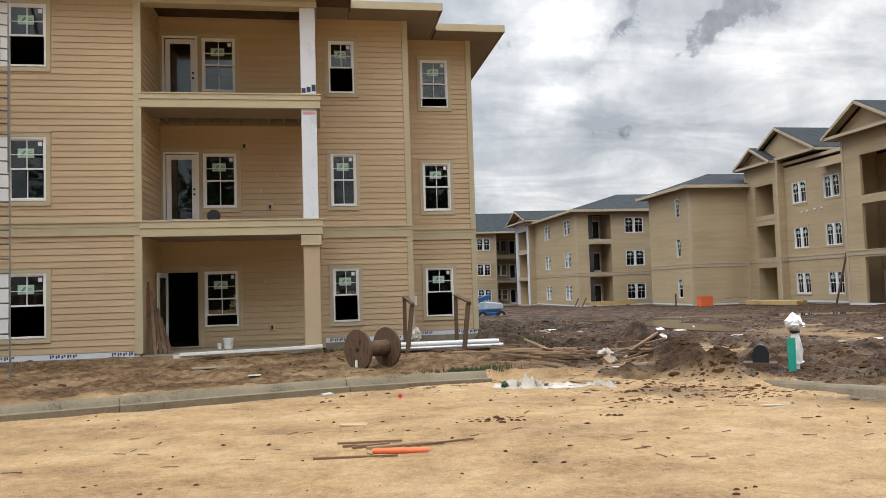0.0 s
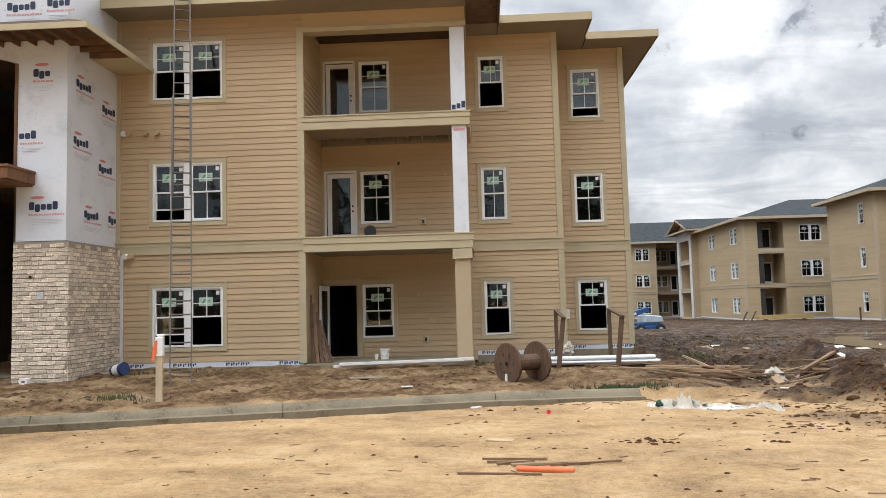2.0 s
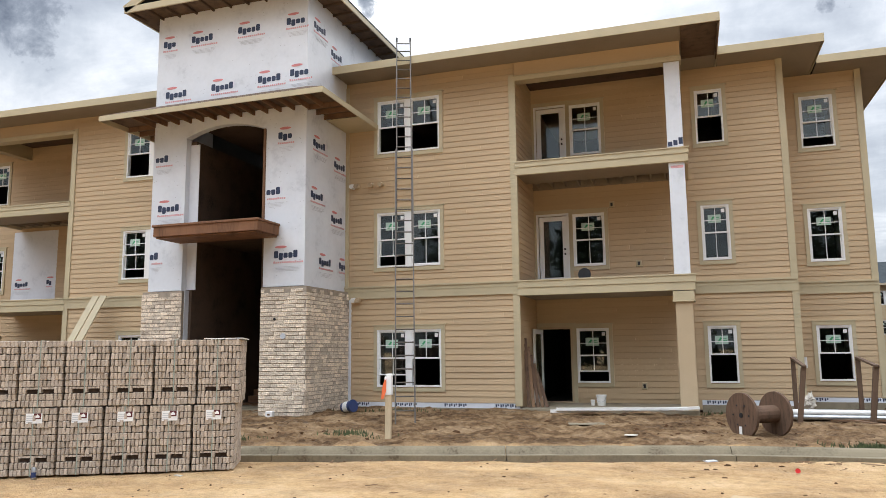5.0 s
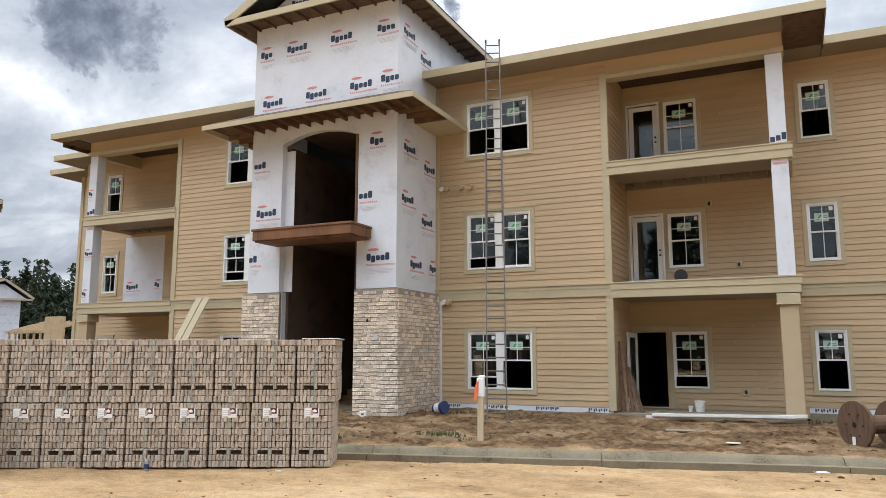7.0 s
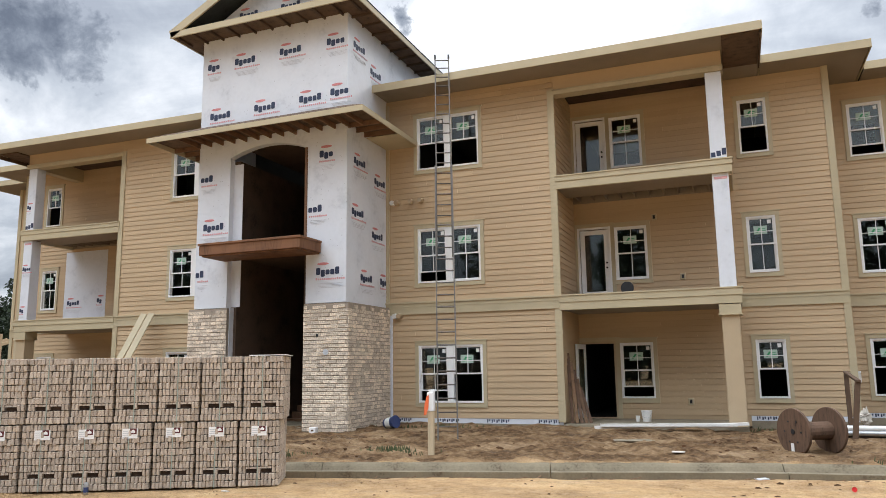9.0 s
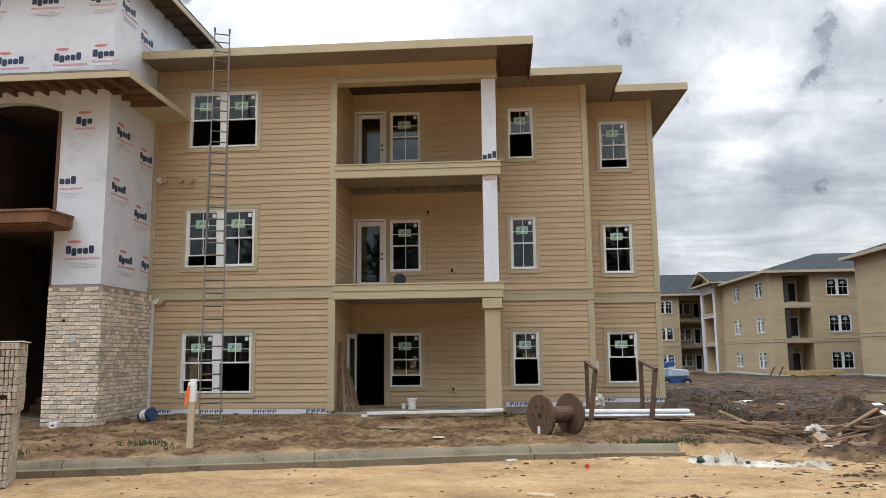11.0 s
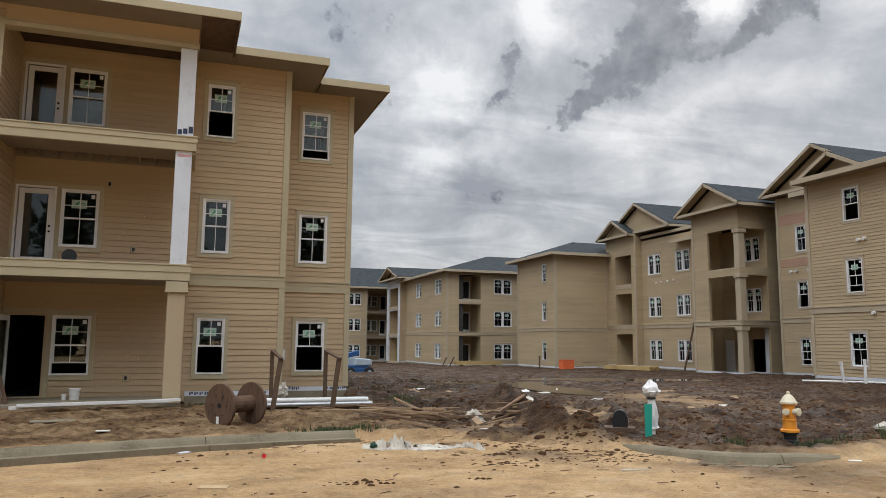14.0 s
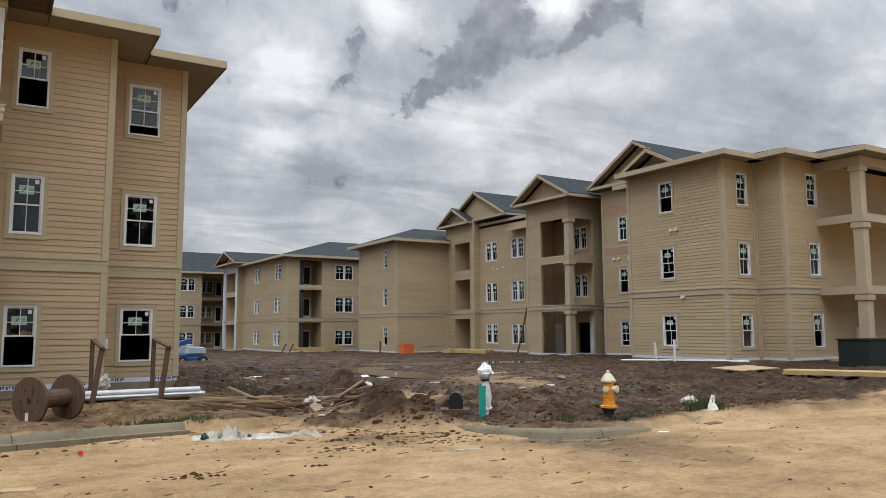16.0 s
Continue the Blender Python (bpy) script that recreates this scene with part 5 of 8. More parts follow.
def vnoise(x, y):
    xi, yi = np.floor(x).astype(int), np.floor(y).astype(int)
    fx, fy = x - xi, y - yi
    fx, fy = fx * fx * (3 - 2 * fx), fy * fy * (3 - 2 * fy)
    g = lambda a, b: _tab[a % 512, b % 512]
    return (g(xi, yi) * (1 - fx) + g(xi + 1, yi) * fx) * (1 - fy) + (g(xi, yi + 1) * (1 - fx) + g(xi + 1, yi + 1) * fx) * fy


def fbm(x, y, octaves=4):
    out, amp, tot = 0, 1.0, 0
    for k in range(octaves):
        out, tot = out + amp * vnoise(x * 2**k + 17.3 * k, y * 2**k + 5.1 * k), tot + amp
        amp *= 0.5
    return out / tot


def smooth(a, b, v):
    t = np.clip((v - a) / (b - a), 0, 1)
    return t * t * (3 - 2 * t)


KERB = ((-40.0, 2.4), (-25.0, 6.6), (-15.0, 9.25), (-7.0, 11.25), (-3.8, 12.05), (-0.43, 12.92), (1.2, 13.18), (3.0, 13.30))
ARC = ((6.9, 11.6), (7.05, 10.7), (7.35, 9.95), (7.8, 9.42), (8.5, 9.12), (9.4, 9.1), (9.9, 9.2))


def kerb_y(x):
    xs = [p[0] for p in KERB] + [4.5, 6.9, 7.35, 8.2, 9.4, 11.0, 14.0, 30.0, 80.0]
    ys = [p[1] for p in KERB] + [12.9, 11.6, 9.95, 9.2, 9.1, 9.3, 9.1, 9.8, 12.0]
    return np.interp(x, xs, ys)


PUDDLES = ((12.2, 23.9, 0.75, 3.0, 0.3, 0.125), (12.4, 28.2, 2.2, 1.15, -0.25, 0.07), (19.5, 30.0, 4.0, 1.2, -0.3, 0.045))      # x, y, half width, half length, slant, level
WETS = ((13.5, 18.4, 1.5, 2.3), (11.6, 8.7, 2.2, 0.5), (8.6, 15.6, 1.1, 1.0), (5.9, 13.4, 0.8, 0.5), (6.2, 11.0, 0.6, 0.9))


def blob(x, y, cx, cy, rx, ry):
    return np.exp(-(((x - cx) / rx) ** 2 + ((y - cy) / ry) ** 2))


def heights(x, y):
    """Ground height, and how muddy, how sandy and how flat it is."""
    back_ = y - kerb_y(x)
    h = 0.2 - 0.0155 * np.maximum(y - 22, 0)
    h = np.where(y > 95, 0.2 - 0.0155 * 73 + 0.0 * y, h)
    verge = smooth(-0.05, 0.13, back_)
    rise = np.where(x < 3.2, 0.135 + 0.07 * smooth(0, 3, back_) * smooth(3, -3, x), 0.125 + 0.06 * smooth(2, 12, back_))
    far_ = smooth(17, 24, y)
    z = verge * ((1 - far_) * rise + far_ * h)
    wob = fbm(x * 0.35 + 3, y * 0.35, 3)
    n13 = fbm(x * 1.3 + 40, y * 1.3, 4)
    lot = smooth(3.2, 5.2, x + 1.8 * (wob - 0.5)) * smooth(0.2, 1.3, back_ + 1.8 * (fbm(x * 0.9, y * 0.9, 3) - 0.5))
    lot = np.maximum(lot, smooth(19, 24, y))
    spill = smooth(0.44, 0.58, n13) * smooth(-3.6, -0.4, back_) * smooth(3.3, 5.0, x) * smooth(11.0, 7.0, x) * 0.85
    spill = np.maximum(spill, 0.6 * smooth(0.54, 0.64, n13) * smooth(8.8, 9.6, y) * smooth(10.6, 9.4, y) * smooth(10.0, 12.0, x))
    # a long dark berm thrown up from the kerb's end into the lot, and a pit and a trench beside it
    bx = np.interp(y, (10.6, 12.7, 15.8, 20.5, 24.0), (6.75, 6.75, 7.5, 8.9, 10.2)) + 0.5 * (fbm(x * 0.2, y * 1.1, 3) - 0.5)
    berm = np.exp(-((x - bx) / 0.36) ** 2) * smooth(10.6, 12.0, y) * smooth(23.5, 19.0, y)
    pale = sum(blob(x, y, *w) for w in WETS)
    pale = np.clip(pale * smooth(0.34, 0.46, fbm(x * 0.8 + 60, y * 0.8, 4)) * 1.5, 0, 1)
    heap = blob(x, y, 6.2, 12.7, 0.7, 0.6) + blob(x, y, 6.9, 11.9, 0.6, 0.5)
    mud = np.clip(np.maximum(np.maximum(lot, spill), np.maximum(berm * 1.3, heap * 1.4)), 0, 1)
    mud = mud * (1 - 0.75 * pale * (1 - berm))
    sandy = 1 - smooth(-0.1, 0.5, back_) * (1 - 0.9 * smooth(0.50, 0.62, fbm(x * 0.6 + 9, y * 0.6 + 4, 3)) * smooth(3, 4.5, x) * smooth(19, 14, y))
    sandy = np.maximum(sandy, 0.5 * pale)
    rough = 0.45 * (np.abs(fbm(x * 0.8, y * 0.8, 5) - 0.5) * 2) + 0.75 * (np.abs(fbm(x * 1.9 + 0.8 * wob, y * 2.6, 4) - 0.5) * 2 - 0.25) + 0.42 * (fbm(x * 5.2, y * 5.2, 3) - 0.5)
    ruts = 0.13 * np.sin((y - 0.55 * x) * 3.1 + 2 * wob) * smooth(0.42, 0.55, wob)
    calm = (1 - 0.55 * smooth(16, 21, y)) * (1 - 0.5 * smooth(8.5, 11.5, x)) * (0.45 + 0.55 * smooth(-0.5, 2.5, back_)) * (1 - 0.7 * pale) * (1 - 0.5 * blob(x, y, 8.3, 11.0, 1.8, 1.6)) * (1 - 0.85 * blob(x, y, 7.6, 11.8, 0.8, 0.8)) * (1 - 0.85 * blob(x, y, 12.2, 21.8, 4.0, 3.2))
    relief = 0.58 * (rough - 0.18) + ruts + 0.13 * (np.abs(fbm(x * 3.1 + 11, y * 3.7, 4) - 0.5) * 2 - 0.25)
    z = z + mud * smooth(2.6, 5.0, x) * relief * calm
    z = z + mud * (1 - smooth(2.6, 5.0, x)) * 0.06 * (rough - 0.2)
    z = z + (1 - mud) * (verge * (0.17 * (fbm(x * 1.6, y * 1.6, 5) - 0.5) + 0.13 * (np.abs(fbm(x * 3.4, y * 4.2, 4) - 0.5) * 2 - 0.3)) * (1 - 0.6 * pale) + (1 - verge) * (0.06 * (fbm(x * 0.5, y * 0.9, 4) - 0.55) + 0.05 * (fbm(x * 2.3, y * 3.1, 4) - 0.5)))
    z = z + berm * 0.34 * (0.5 + 1.0 * fbm(x * 2.2, y * 2.2, 3))
    z = z + 0.12 * blob(x, y, 6.2, 12.7, 0.5, 0.4) * (0.4 + 1.2 * fbm(x * 3, y * 3, 3))
    z = z - 0.35 * np.exp(-(((x - 6.35) / 0.45) ** 2 + ((y - 17.6) / 1.8) ** 2))
    z = z - 0.10 * blob(x, y, 12.2, 22.4, 3.4, 2.6)
    for px, py, rx, ry, tilt, level in PUDDLES:
        u, v = (x - px) + 0.9 * (n13 - 0.5), (y - py - tilt * (x - px)) + 1.6 * (wob - 0.5)
        k = np.exp(-((u / (rx * 1.25)) ** 2 + (v / (ry * 1.25)) ** 2) ** 2)
        z = z * (1 - k) + (level - 0.07) * k
    # the gutter lies open along the kerb
    z = z - 0.055 * smooth(-0.85, -0.5, back_) * (1 - verge) * smooth(2.4, 0.4, x)
    # level pads under the buildings
    inside = (x > -28.5) & (x < 4.7) & (y > 19.0)
    z = np.where(inside, 0.05, z)
    low = np.clip(smooth(0.10, -0.06, relief) + pale, 0, 1) * (1 - berm)
    return z, mud, np.clip(sandy, 0, 1), low


def spread(stops):
    out = []
    for (a, b, d) in stops:
        out += list(np.arange(a, b, d))
    return np.array(out)


def geo(a, b, n):
    return list(a * (b / a) ** (np.arange(1, n + 1) / n))


gx = np.concatenate([-np.array(geo(30, 2400, 16))[::-1], spread(((-30, -13, 0.5), (-13, 3, 0.11), (3, 14, 0.09), (14, 26, 0.16), (26, 46.01, 0.4))), np.array(geo(46, 2400, 18))])
gy = np.concatenate([-np.array(geo(8, 2400, 14))[::-1], spread(((-8, 3, 0.5), (3, 6, 0.15), (6, 20, 0.09), (20, 32, 0.14), (32, 60, 0.32), (60, 96.1, 0.8))), np.array(geo(96, 2400, 16))])
XX, YY = np.meshgrid(gx, gy)
ZZ, MUD, SAND, LOW = heights(XX, YY)
nx, ny = len(gx), len(gy)
me = bpy.data.meshes.new("ground")
idx = np.arange(nx * ny).reshape(ny, nx)
quads = np.stack([idx[:-1, :-1], idx[:-1, 1:], idx[1:, 1:], idx[1:, :-1]], -1).reshape(-1, 4)
me.vertices.add(nx * ny)
me.vertices.foreach_set("co", np.stack([XX, YY, ZZ], -1).astype(np.float32).ravel())
me.loops.add(len(quads) * 4)
me.loops.foreach_set("vertex_index", quads.astype(np.int32).ravel())
me.polygons.add(len(quads))
me.polygons.foreach_set("loop_start", np.arange(0, len(quads) * 4, 4, dtype=np.int32))
me.update(calc_edges=True)
me.polygons.foreach_set("use_smooth", np.ones(len(quads), bool))
for nm, arr in (("mud", MUD), ("sand", SAND), ("low", LOW)):
    at = me.attributes.new(nm, "FLOAT", "POINT")
    at.data.foreach_set("value", arr.astype(np.float32).ravel())

gmat = bpy.data.materials.new("sand_dirt_and_mud")
gmat.use_nodes = True
gt = gmat.node_tree
gb = gt.nodes["Principled BSDF"]


def gnode(kind, **kw):
    n = gt.nodes.new(kind)
    for k, v in kw.items():
        n.inputs[k].default_value = v
    return n


def gnoise(scale, detail=5, rough=0.6, squash=(1, 1, 1)):
    tc, mp, n = gnode("ShaderNodeTexCoord"), gnode("ShaderNodeMapping", Scale=squash), gnode("ShaderNodeTexNoise", Scale=scale, Detail=detail, Roughness=rough)
    gt.links.new(tc.outputs["Object"], mp.inputs[0])
    gt.links.new(mp.outputs[0], n.inputs["Vector"])
    return n.outputs["Fac"]


def gramp(fac, stops):
    n = gnode("ShaderNodeValToRGB")
    e = n.color_ramp.elements
    while len(e) < len(stops):
        e.new(0.5)
    for el, (p, c) in zip(e, stops):
        el.position, el.color = p, (*c, 1)
    gt.links.new(fac, n.inputs[0])
    return n.outputs[0]


def gmix(fac, a, b, kind="MIX"):
    n = gnode("ShaderNodeMix")
    n.data_type, n.blend_type = "RGBA", kind
    for s, v in ((n.inputs[0], fac), (n.inputs[6], a), (n.inputs[7], b)):
        if isinstance(v, (int, float)):
            s.default_value = v
        else:
            gt.links.new(v, s)
    return n.outputs[2]


a_mud, a_sand = gnode("ShaderNodeAttribute"), gnode("ShaderNodeAttribute")
a_mud.attribute_name, a_sand.attribute_name = "mud", "sand"
fine = gnoise(22, 6, 0.7)
tracks = (0.85, 1.1, 1)
sandc = gmix(0.45, gramp(gnoise(0.38, 8, 0.64, (0.8, 1.2, 1)), [(0.39, (0.230, 0.131, 0.060)), (0.46, (0.408, 0.247, 0.118)), (0.52, (0.606, 0.389, 0.184)), (0.60, (0.773, 0.556, 0.315))]),
             gramp(gnoise(1.9, 10, 0.74, tracks), [(0.39, (0.125, 0.071, 0.034)), (0.46, (0.387, 0.234, 0.108)), (0.53, (0.627, 0.404, 0.194)), (0.62, (0.773, 0.565, 0.335))]))
sandc = gmix(0.30, sandc, gramp(gnoise(10, 10, 0.8), [(0.40, (0.073, 0.042, 0.022)), (0.47, (0.439, 0.277, 0.136)), (0.60, (0.669, 0.484, 0.291))]))
sandc = gmix(0.24, sandc, gramp(gnoise(46, 5, 0.8), [(0.37, (0.052, 0.030, 0.016)), (0.46, (0.522, 0.353, 0.184)), (0.62, (0.794, 0.606, 0.388))]))
dirtc = gmix(0.45, gramp(gnoise(1.1, 8, 0.70), [(0.38, (0.050, 0.028, 0.015)), (0.46, (0.125, 0.073, 0.037)), (0.54, (0.26, 0.168, 0.090)), (0.63, (0.42, 0.30, 0.18))]), gramp(gnoise(6, 8, 0.75), [(0.38, (0.045, 0.026, 0.015)), (0.5, (0.20, 0.125, 0.066)), (0.62, (0.37, 0.26, 0.155))]))
mudc = gmix(0.5, gramp(gnoise(0.9, 7, 0.70), [(0.38, (0.013, 0.0065, 0.0035)), (0.5, (0.044, 0.022, 0.0105)), (0.62, (0.115, 0.063, 0.031))]), gramp(gnoise(6, 8, 0.76, (0.7, 1.3, 1)), [(0.39, (0.008, 0.0045, 0.003)), (0.5, (0.042, 0.022, 0.012)), (0.62, (0.165, 0.098, 0.053))]))
# settled clay in the hollows
clay = gramp(gnoise(3.2, 7, 0.7), [(0.40, (0.055, 0.031, 0.016)), (0.5, (0.145, 0.088, 0.047)), (0.62, (0.32, 0.22, 0.13))])
a_low = gnode("ShaderNodeAttribute")
a_low.attribute_name = "low"
lowm = gnode("ShaderNodeMath")
lowm.operation = "MULTIPLY"
gt.links.new(a_low.outputs["Fac"], lowm.inputs[0])
gt.links.new(gramp(gnoise(0.7, 5, 0.6), [(0.48, (0.02, 0.02, 0.02)), (0.62, (0.65, 0.65, 0.65))]), lowm.inputs[1])
mudc = gmix(lowm.outputs[0], mudc, clay)
base = gmix(a_sand.outputs["Fac"], dirtc, sandc)
base = gmix(a_mud.outputs["Fac"], base, mudc)
gt.links.new(base, gb.inputs["Base Color"])
rg = gnode("ShaderNodeMapRange")
gt.links.new(gnoise(1.4, 4), rg.inputs[0])
rg.inputs[1].default_value, rg.inputs[2].default_value, rg.inputs[3].default_value, rg.inputs[4].default_value = 0.38, 0.62, 0.48, 0.95
gt.links.new(rg.outputs[0], gb.inputs["Roughness"])
shine = gnode("ShaderNodeMapRange")
gt.links.new(a_mud.outputs["Fac"], shine.inputs[0])
shine.inputs[3].default_value, shine.inputs[4].default_value = 0.05, 0.22
gt.links.new(shine.outputs[0], gb.inputs["Specular IOR Level"])
hb = gnode("ShaderNodeMath")
hb.operation = "MULTIPLY_ADD"
hb.inputs[1].default_value = 0.6
gt.links.new(fine, hb.inputs[0])
gt.links.new(gnoise(5, 6, 0.7), hb.inputs[2])
gbp = gnode("ShaderNodeBump", Strength=1.0, Distance=0.08)
gt.links.new(hb.outputs[0], gbp.inputs["Height"])
gt.links.new(gbp.outputs[0], gb.inputs["Normal"])
me.materials.append(gmat)
ground = thing("ground", ID, "sandy dirt street and churned dark mud lot", "ground", kind="structure", mesh=me)


def gz(x, y):
    return float(heights(np.array([float(x)]), np.array([float(y)]))[0][0])


# standing water
wmat = bpy.data.materials.new("muddy_water")
wmat.use_nodes = True
wb = wmat.node_tree.nodes["Principled BSDF"]
wb.inputs["Base Color"].default_value, wb.inputs["Roughness"].default_value, wb.inputs["IOR"].default_value = (0.085, 0.062, 0.038, 1), 0.03, 1.33
for px, py, rx, ry, tilt, level in PUDDLES:
    mb = MB()
    zc = level
    pts = []
    for i in range(40):
        a = i / 40 * 2 * math.pi
        r = 1.22
        x = px + rx * r * math.cos(a)
        pts.append((x, py + ry * r * math.sin(a) + tilt * (x - px), zc))
    mb.slab(pts, 0.12)
    thing("puddle", ID, "shallow brown puddle standing in the mud", "puddle", group="puddles", kind="structure", mesh=mb.mesh("puddle", wmat))


# ---- kerbs ----
def resample(pts, step):
    pts = [Vector((x, y, 0)) for x, y in pts]
    dense = []
    for i in range(len(pts) - 1):
        p = [pts[max(i - 1, 0)], pts[i], pts[i + 1], pts[min(i + 2, len(pts) - 1)]]
        for k in range(24):
            t = k / 24
            dense.append(0.5 * ((2 * p[1]) + (p[2] - p[0]) * t + (2 * p[0] - 5 * p[1] + 4 * p[2] - p[3]) * t * t + (3 * p[1] - p[0] - 3 * p[2] + p[3]) * t**3))
    dense.append(pts[-1])
    out, run = [dense[0]], 0.0
    for a, b in zip(dense, dense[1:]):
        run += (b - a).length
        if run >= step:
            out.append(b)
            run = 0.0
    return out + ([dense[-1]] if (dense[-1] - out[-1]).length > step * 0.3 else [])


def kerb(pts, length=3.0, sink=0.0, fade=0.0, pan=0.0):
    """Kerb and gutter, one piece to each length, with open joints."""
    line = resample(pts, 0.25)
    per = int(length / 0.25)
    root = thing("kerb", Matrix.Translation(line[0]), "pale concrete kerb and gutter smeared with mud", "kerb", kind="structure")
    prof = ((-0.42, -0.15), (-0.42, 0.012 + pan), (-0.10, -0.008 + pan), (-0.05, 0.09), (-0.01, 0.122), (0.03, 0.13), (0.13, 0.132), (0.15, 0.12), (0.15, -0.15))
    for s in range(0, len(line) - 1, per):
        seg_ = line[s:s + per + 1]
        mb = MB()
        for i, p in enumerate(seg_):
            d = (line[min(s + i + 1, len(line) - 1)] - line[max(s + i - 1, 0)]).normalized()
            n = Vector((-d.y, d.x, 0))
            ends = min(s + i, len(line) - 1 - s - i) * 0.25
            p = p - Vector((0, 0, sink + fade * max(0.0, 1 - ends / 1.2)))
            q = p + d * (0.006 if i == 0 else -0.006 if i == len(seg_) - 1 else 0)
            mb.v += [tuple(q + n * a + Vector((0, 0, b))) for a, b in prof]
        k = len(prof)
        for i in range(len(seg_) - 1):
            mb.f += [(i * k + j, (i + 1) * k + j, (i + 1) * k + (j + 1) % k, i * k + (j + 1) % k) for j in range(k)]
        mb.f += [tuple(range(k)), tuple((len(seg_) - 1) * k + j for j in reversed(range(k)))]
        part("kerb_stone", mb, KERBMAT, root, m=ID)


kerb(KERB, sink=0.0, pan=0.035)
kerb(ARC, sink=0.035, fade=0.09)


# ---- things on the site ----
rnd = random.Random(11)


def place(x, y, dz=0.0, rz=0.0):
    return Matrix.Translation((x, y, gz(x, y) + dz)) @ Matrix.Rotation(radians(rz), 4, "Z")


# cable reel
RA = math.degrees(math.atan2(0.47, 0.61))
reel = thing("cable_reel", Matrix.Translation((1.03, 15.1, gz(1.03, 15.1) + 0.385)) @ Matrix.Rotation(radians(RA), 4, "Z"), "empty weathered brown wooden cable reel on bare dirt", "cable reel")
for s in (-1, 1):
    fl = MB().tube([(s * 0.355, 0, 0), (s * 0.36, 0, 0), (s * 0.405, 0, 0), (s * 0.41, 0, 0)], [0.402, 0.41, 0.41, 0.402], 40)
    fg = part("flange", fl, REELWOOD, reel)
    part("hub_plate", MB().tube([(s * 0.405, 0, 0), (s * 0.418, 0, 0)], 0.045, 12), BLACKP, fg)
    for a in range(6):
        c_, d_ = 0.2 * math.cos(a * 1.047), 0.2 * math.sin(a * 1.047)
        part("bolt", MB().tube([(s * 0.405, c_, d_), (s * 0.42, c_, d_)], 0.016, 8), BLACKP, fg)
part("drum", MB().tube([(-0.356, 0, 0), (0.356, 0, 0)], 0.16, 16), REELWOOD, reel)
part("tag", MB().box(-0.43, -0.423, -0.02, 0.05, -0.36, -0.2), PVC, reel, "white paper tag")

# two temporary step railings
for x in (2.1, 3.43):
    r = thing("step_railing", place(x, 17.2), "temporary railing of dark weathered lumber", "railing", group="temporary step railings")
    zg = gz(x, 17.2)
    part("post", MB().beam((x - 0.15, 17.2, zg - 0.1), (x, 17.2, 1.30), 0.10, 0.10, up=(0, 1, 0)), DARKWOOD, r, m=ID, bevel=0.005)
    part("post", MB().box(x - 0.045, x + 0.045, 18.85, 18.94, 0.05, 1.44), DARKWOOD, r, m=ID, bevel=0.005)
    part("rail", MB().beam((x, 17.1, 1.315), (x, 18.96, 1.47), 0.09, 0.045), DARKWOOD, r, m=ID, bevel=0.005)
stp = thing("wooden_platform", place(2.8, 18.2), "low dark wooden platform of rough planks", "platform")
for i in range(5):
    part("plank", MB().box(0.95, 4.55, 17.75 + i * 0.2, 17.93 + i * 0.2, 0.10, 0.16 + 0.01 * (i % 2)), DARKWOOD, stp, m=ID)
for x in (1.1, 2.3, 3.3, 4.4):
    part("bearer", MB().box(x, x + 0.09, 17.75, 18.75, -0.02, 0.10), DARKWOOD, stp, m=ID)
# pipes on the platform
for i, (y, z, r_, mt) in enumerate(((17.72, 0.235, 0.055, METAL), (17.84, 0.235, 0.055, PVC), (17.97, 0.235, 0.055, METAL), (17.77, 0.335, 0.055, PVC), (17.90, 0.335, 0.055, METAL), (18.03, 0.33, 0.05, PVC))):
    mb = MB().tube([(0.9 + 0.05 * i, y, z), (4.36 - 0.03 * i, y, z)], r_, 12)
    thing("pipe", ID, "long pale pipe stacked on a wooden platform", "pipe", group="stacked pipes", mesh=mb.mesh("pipe", mt, smooth=True))
jug = thing("crumpled_bag", place(2.35, 18.5, 0.15), "crumpled translucent plastic bag", "plastic bag")


def crumple(r, h, seed, n=10, m=7):
    """A crumpled closed sheet."""
    q = random.Random(seed)
    mb = MB()
    mb.lathe([(max(0.02, r * math.sin(math.pi * (i + 0.3) / m)), h * i / (m - 1)) for i in range(m)], n)
    mb.v = [(x * q.uniform(0.65, 1.3), y * q.uniform(0.65, 1.3), max(0.0, z * q.uniform(0.8, 1.2))) for x, y, z in mb.v]
    return mb


part("bag", crumple(0.13, 0.4, 2), FABRIC, jug)


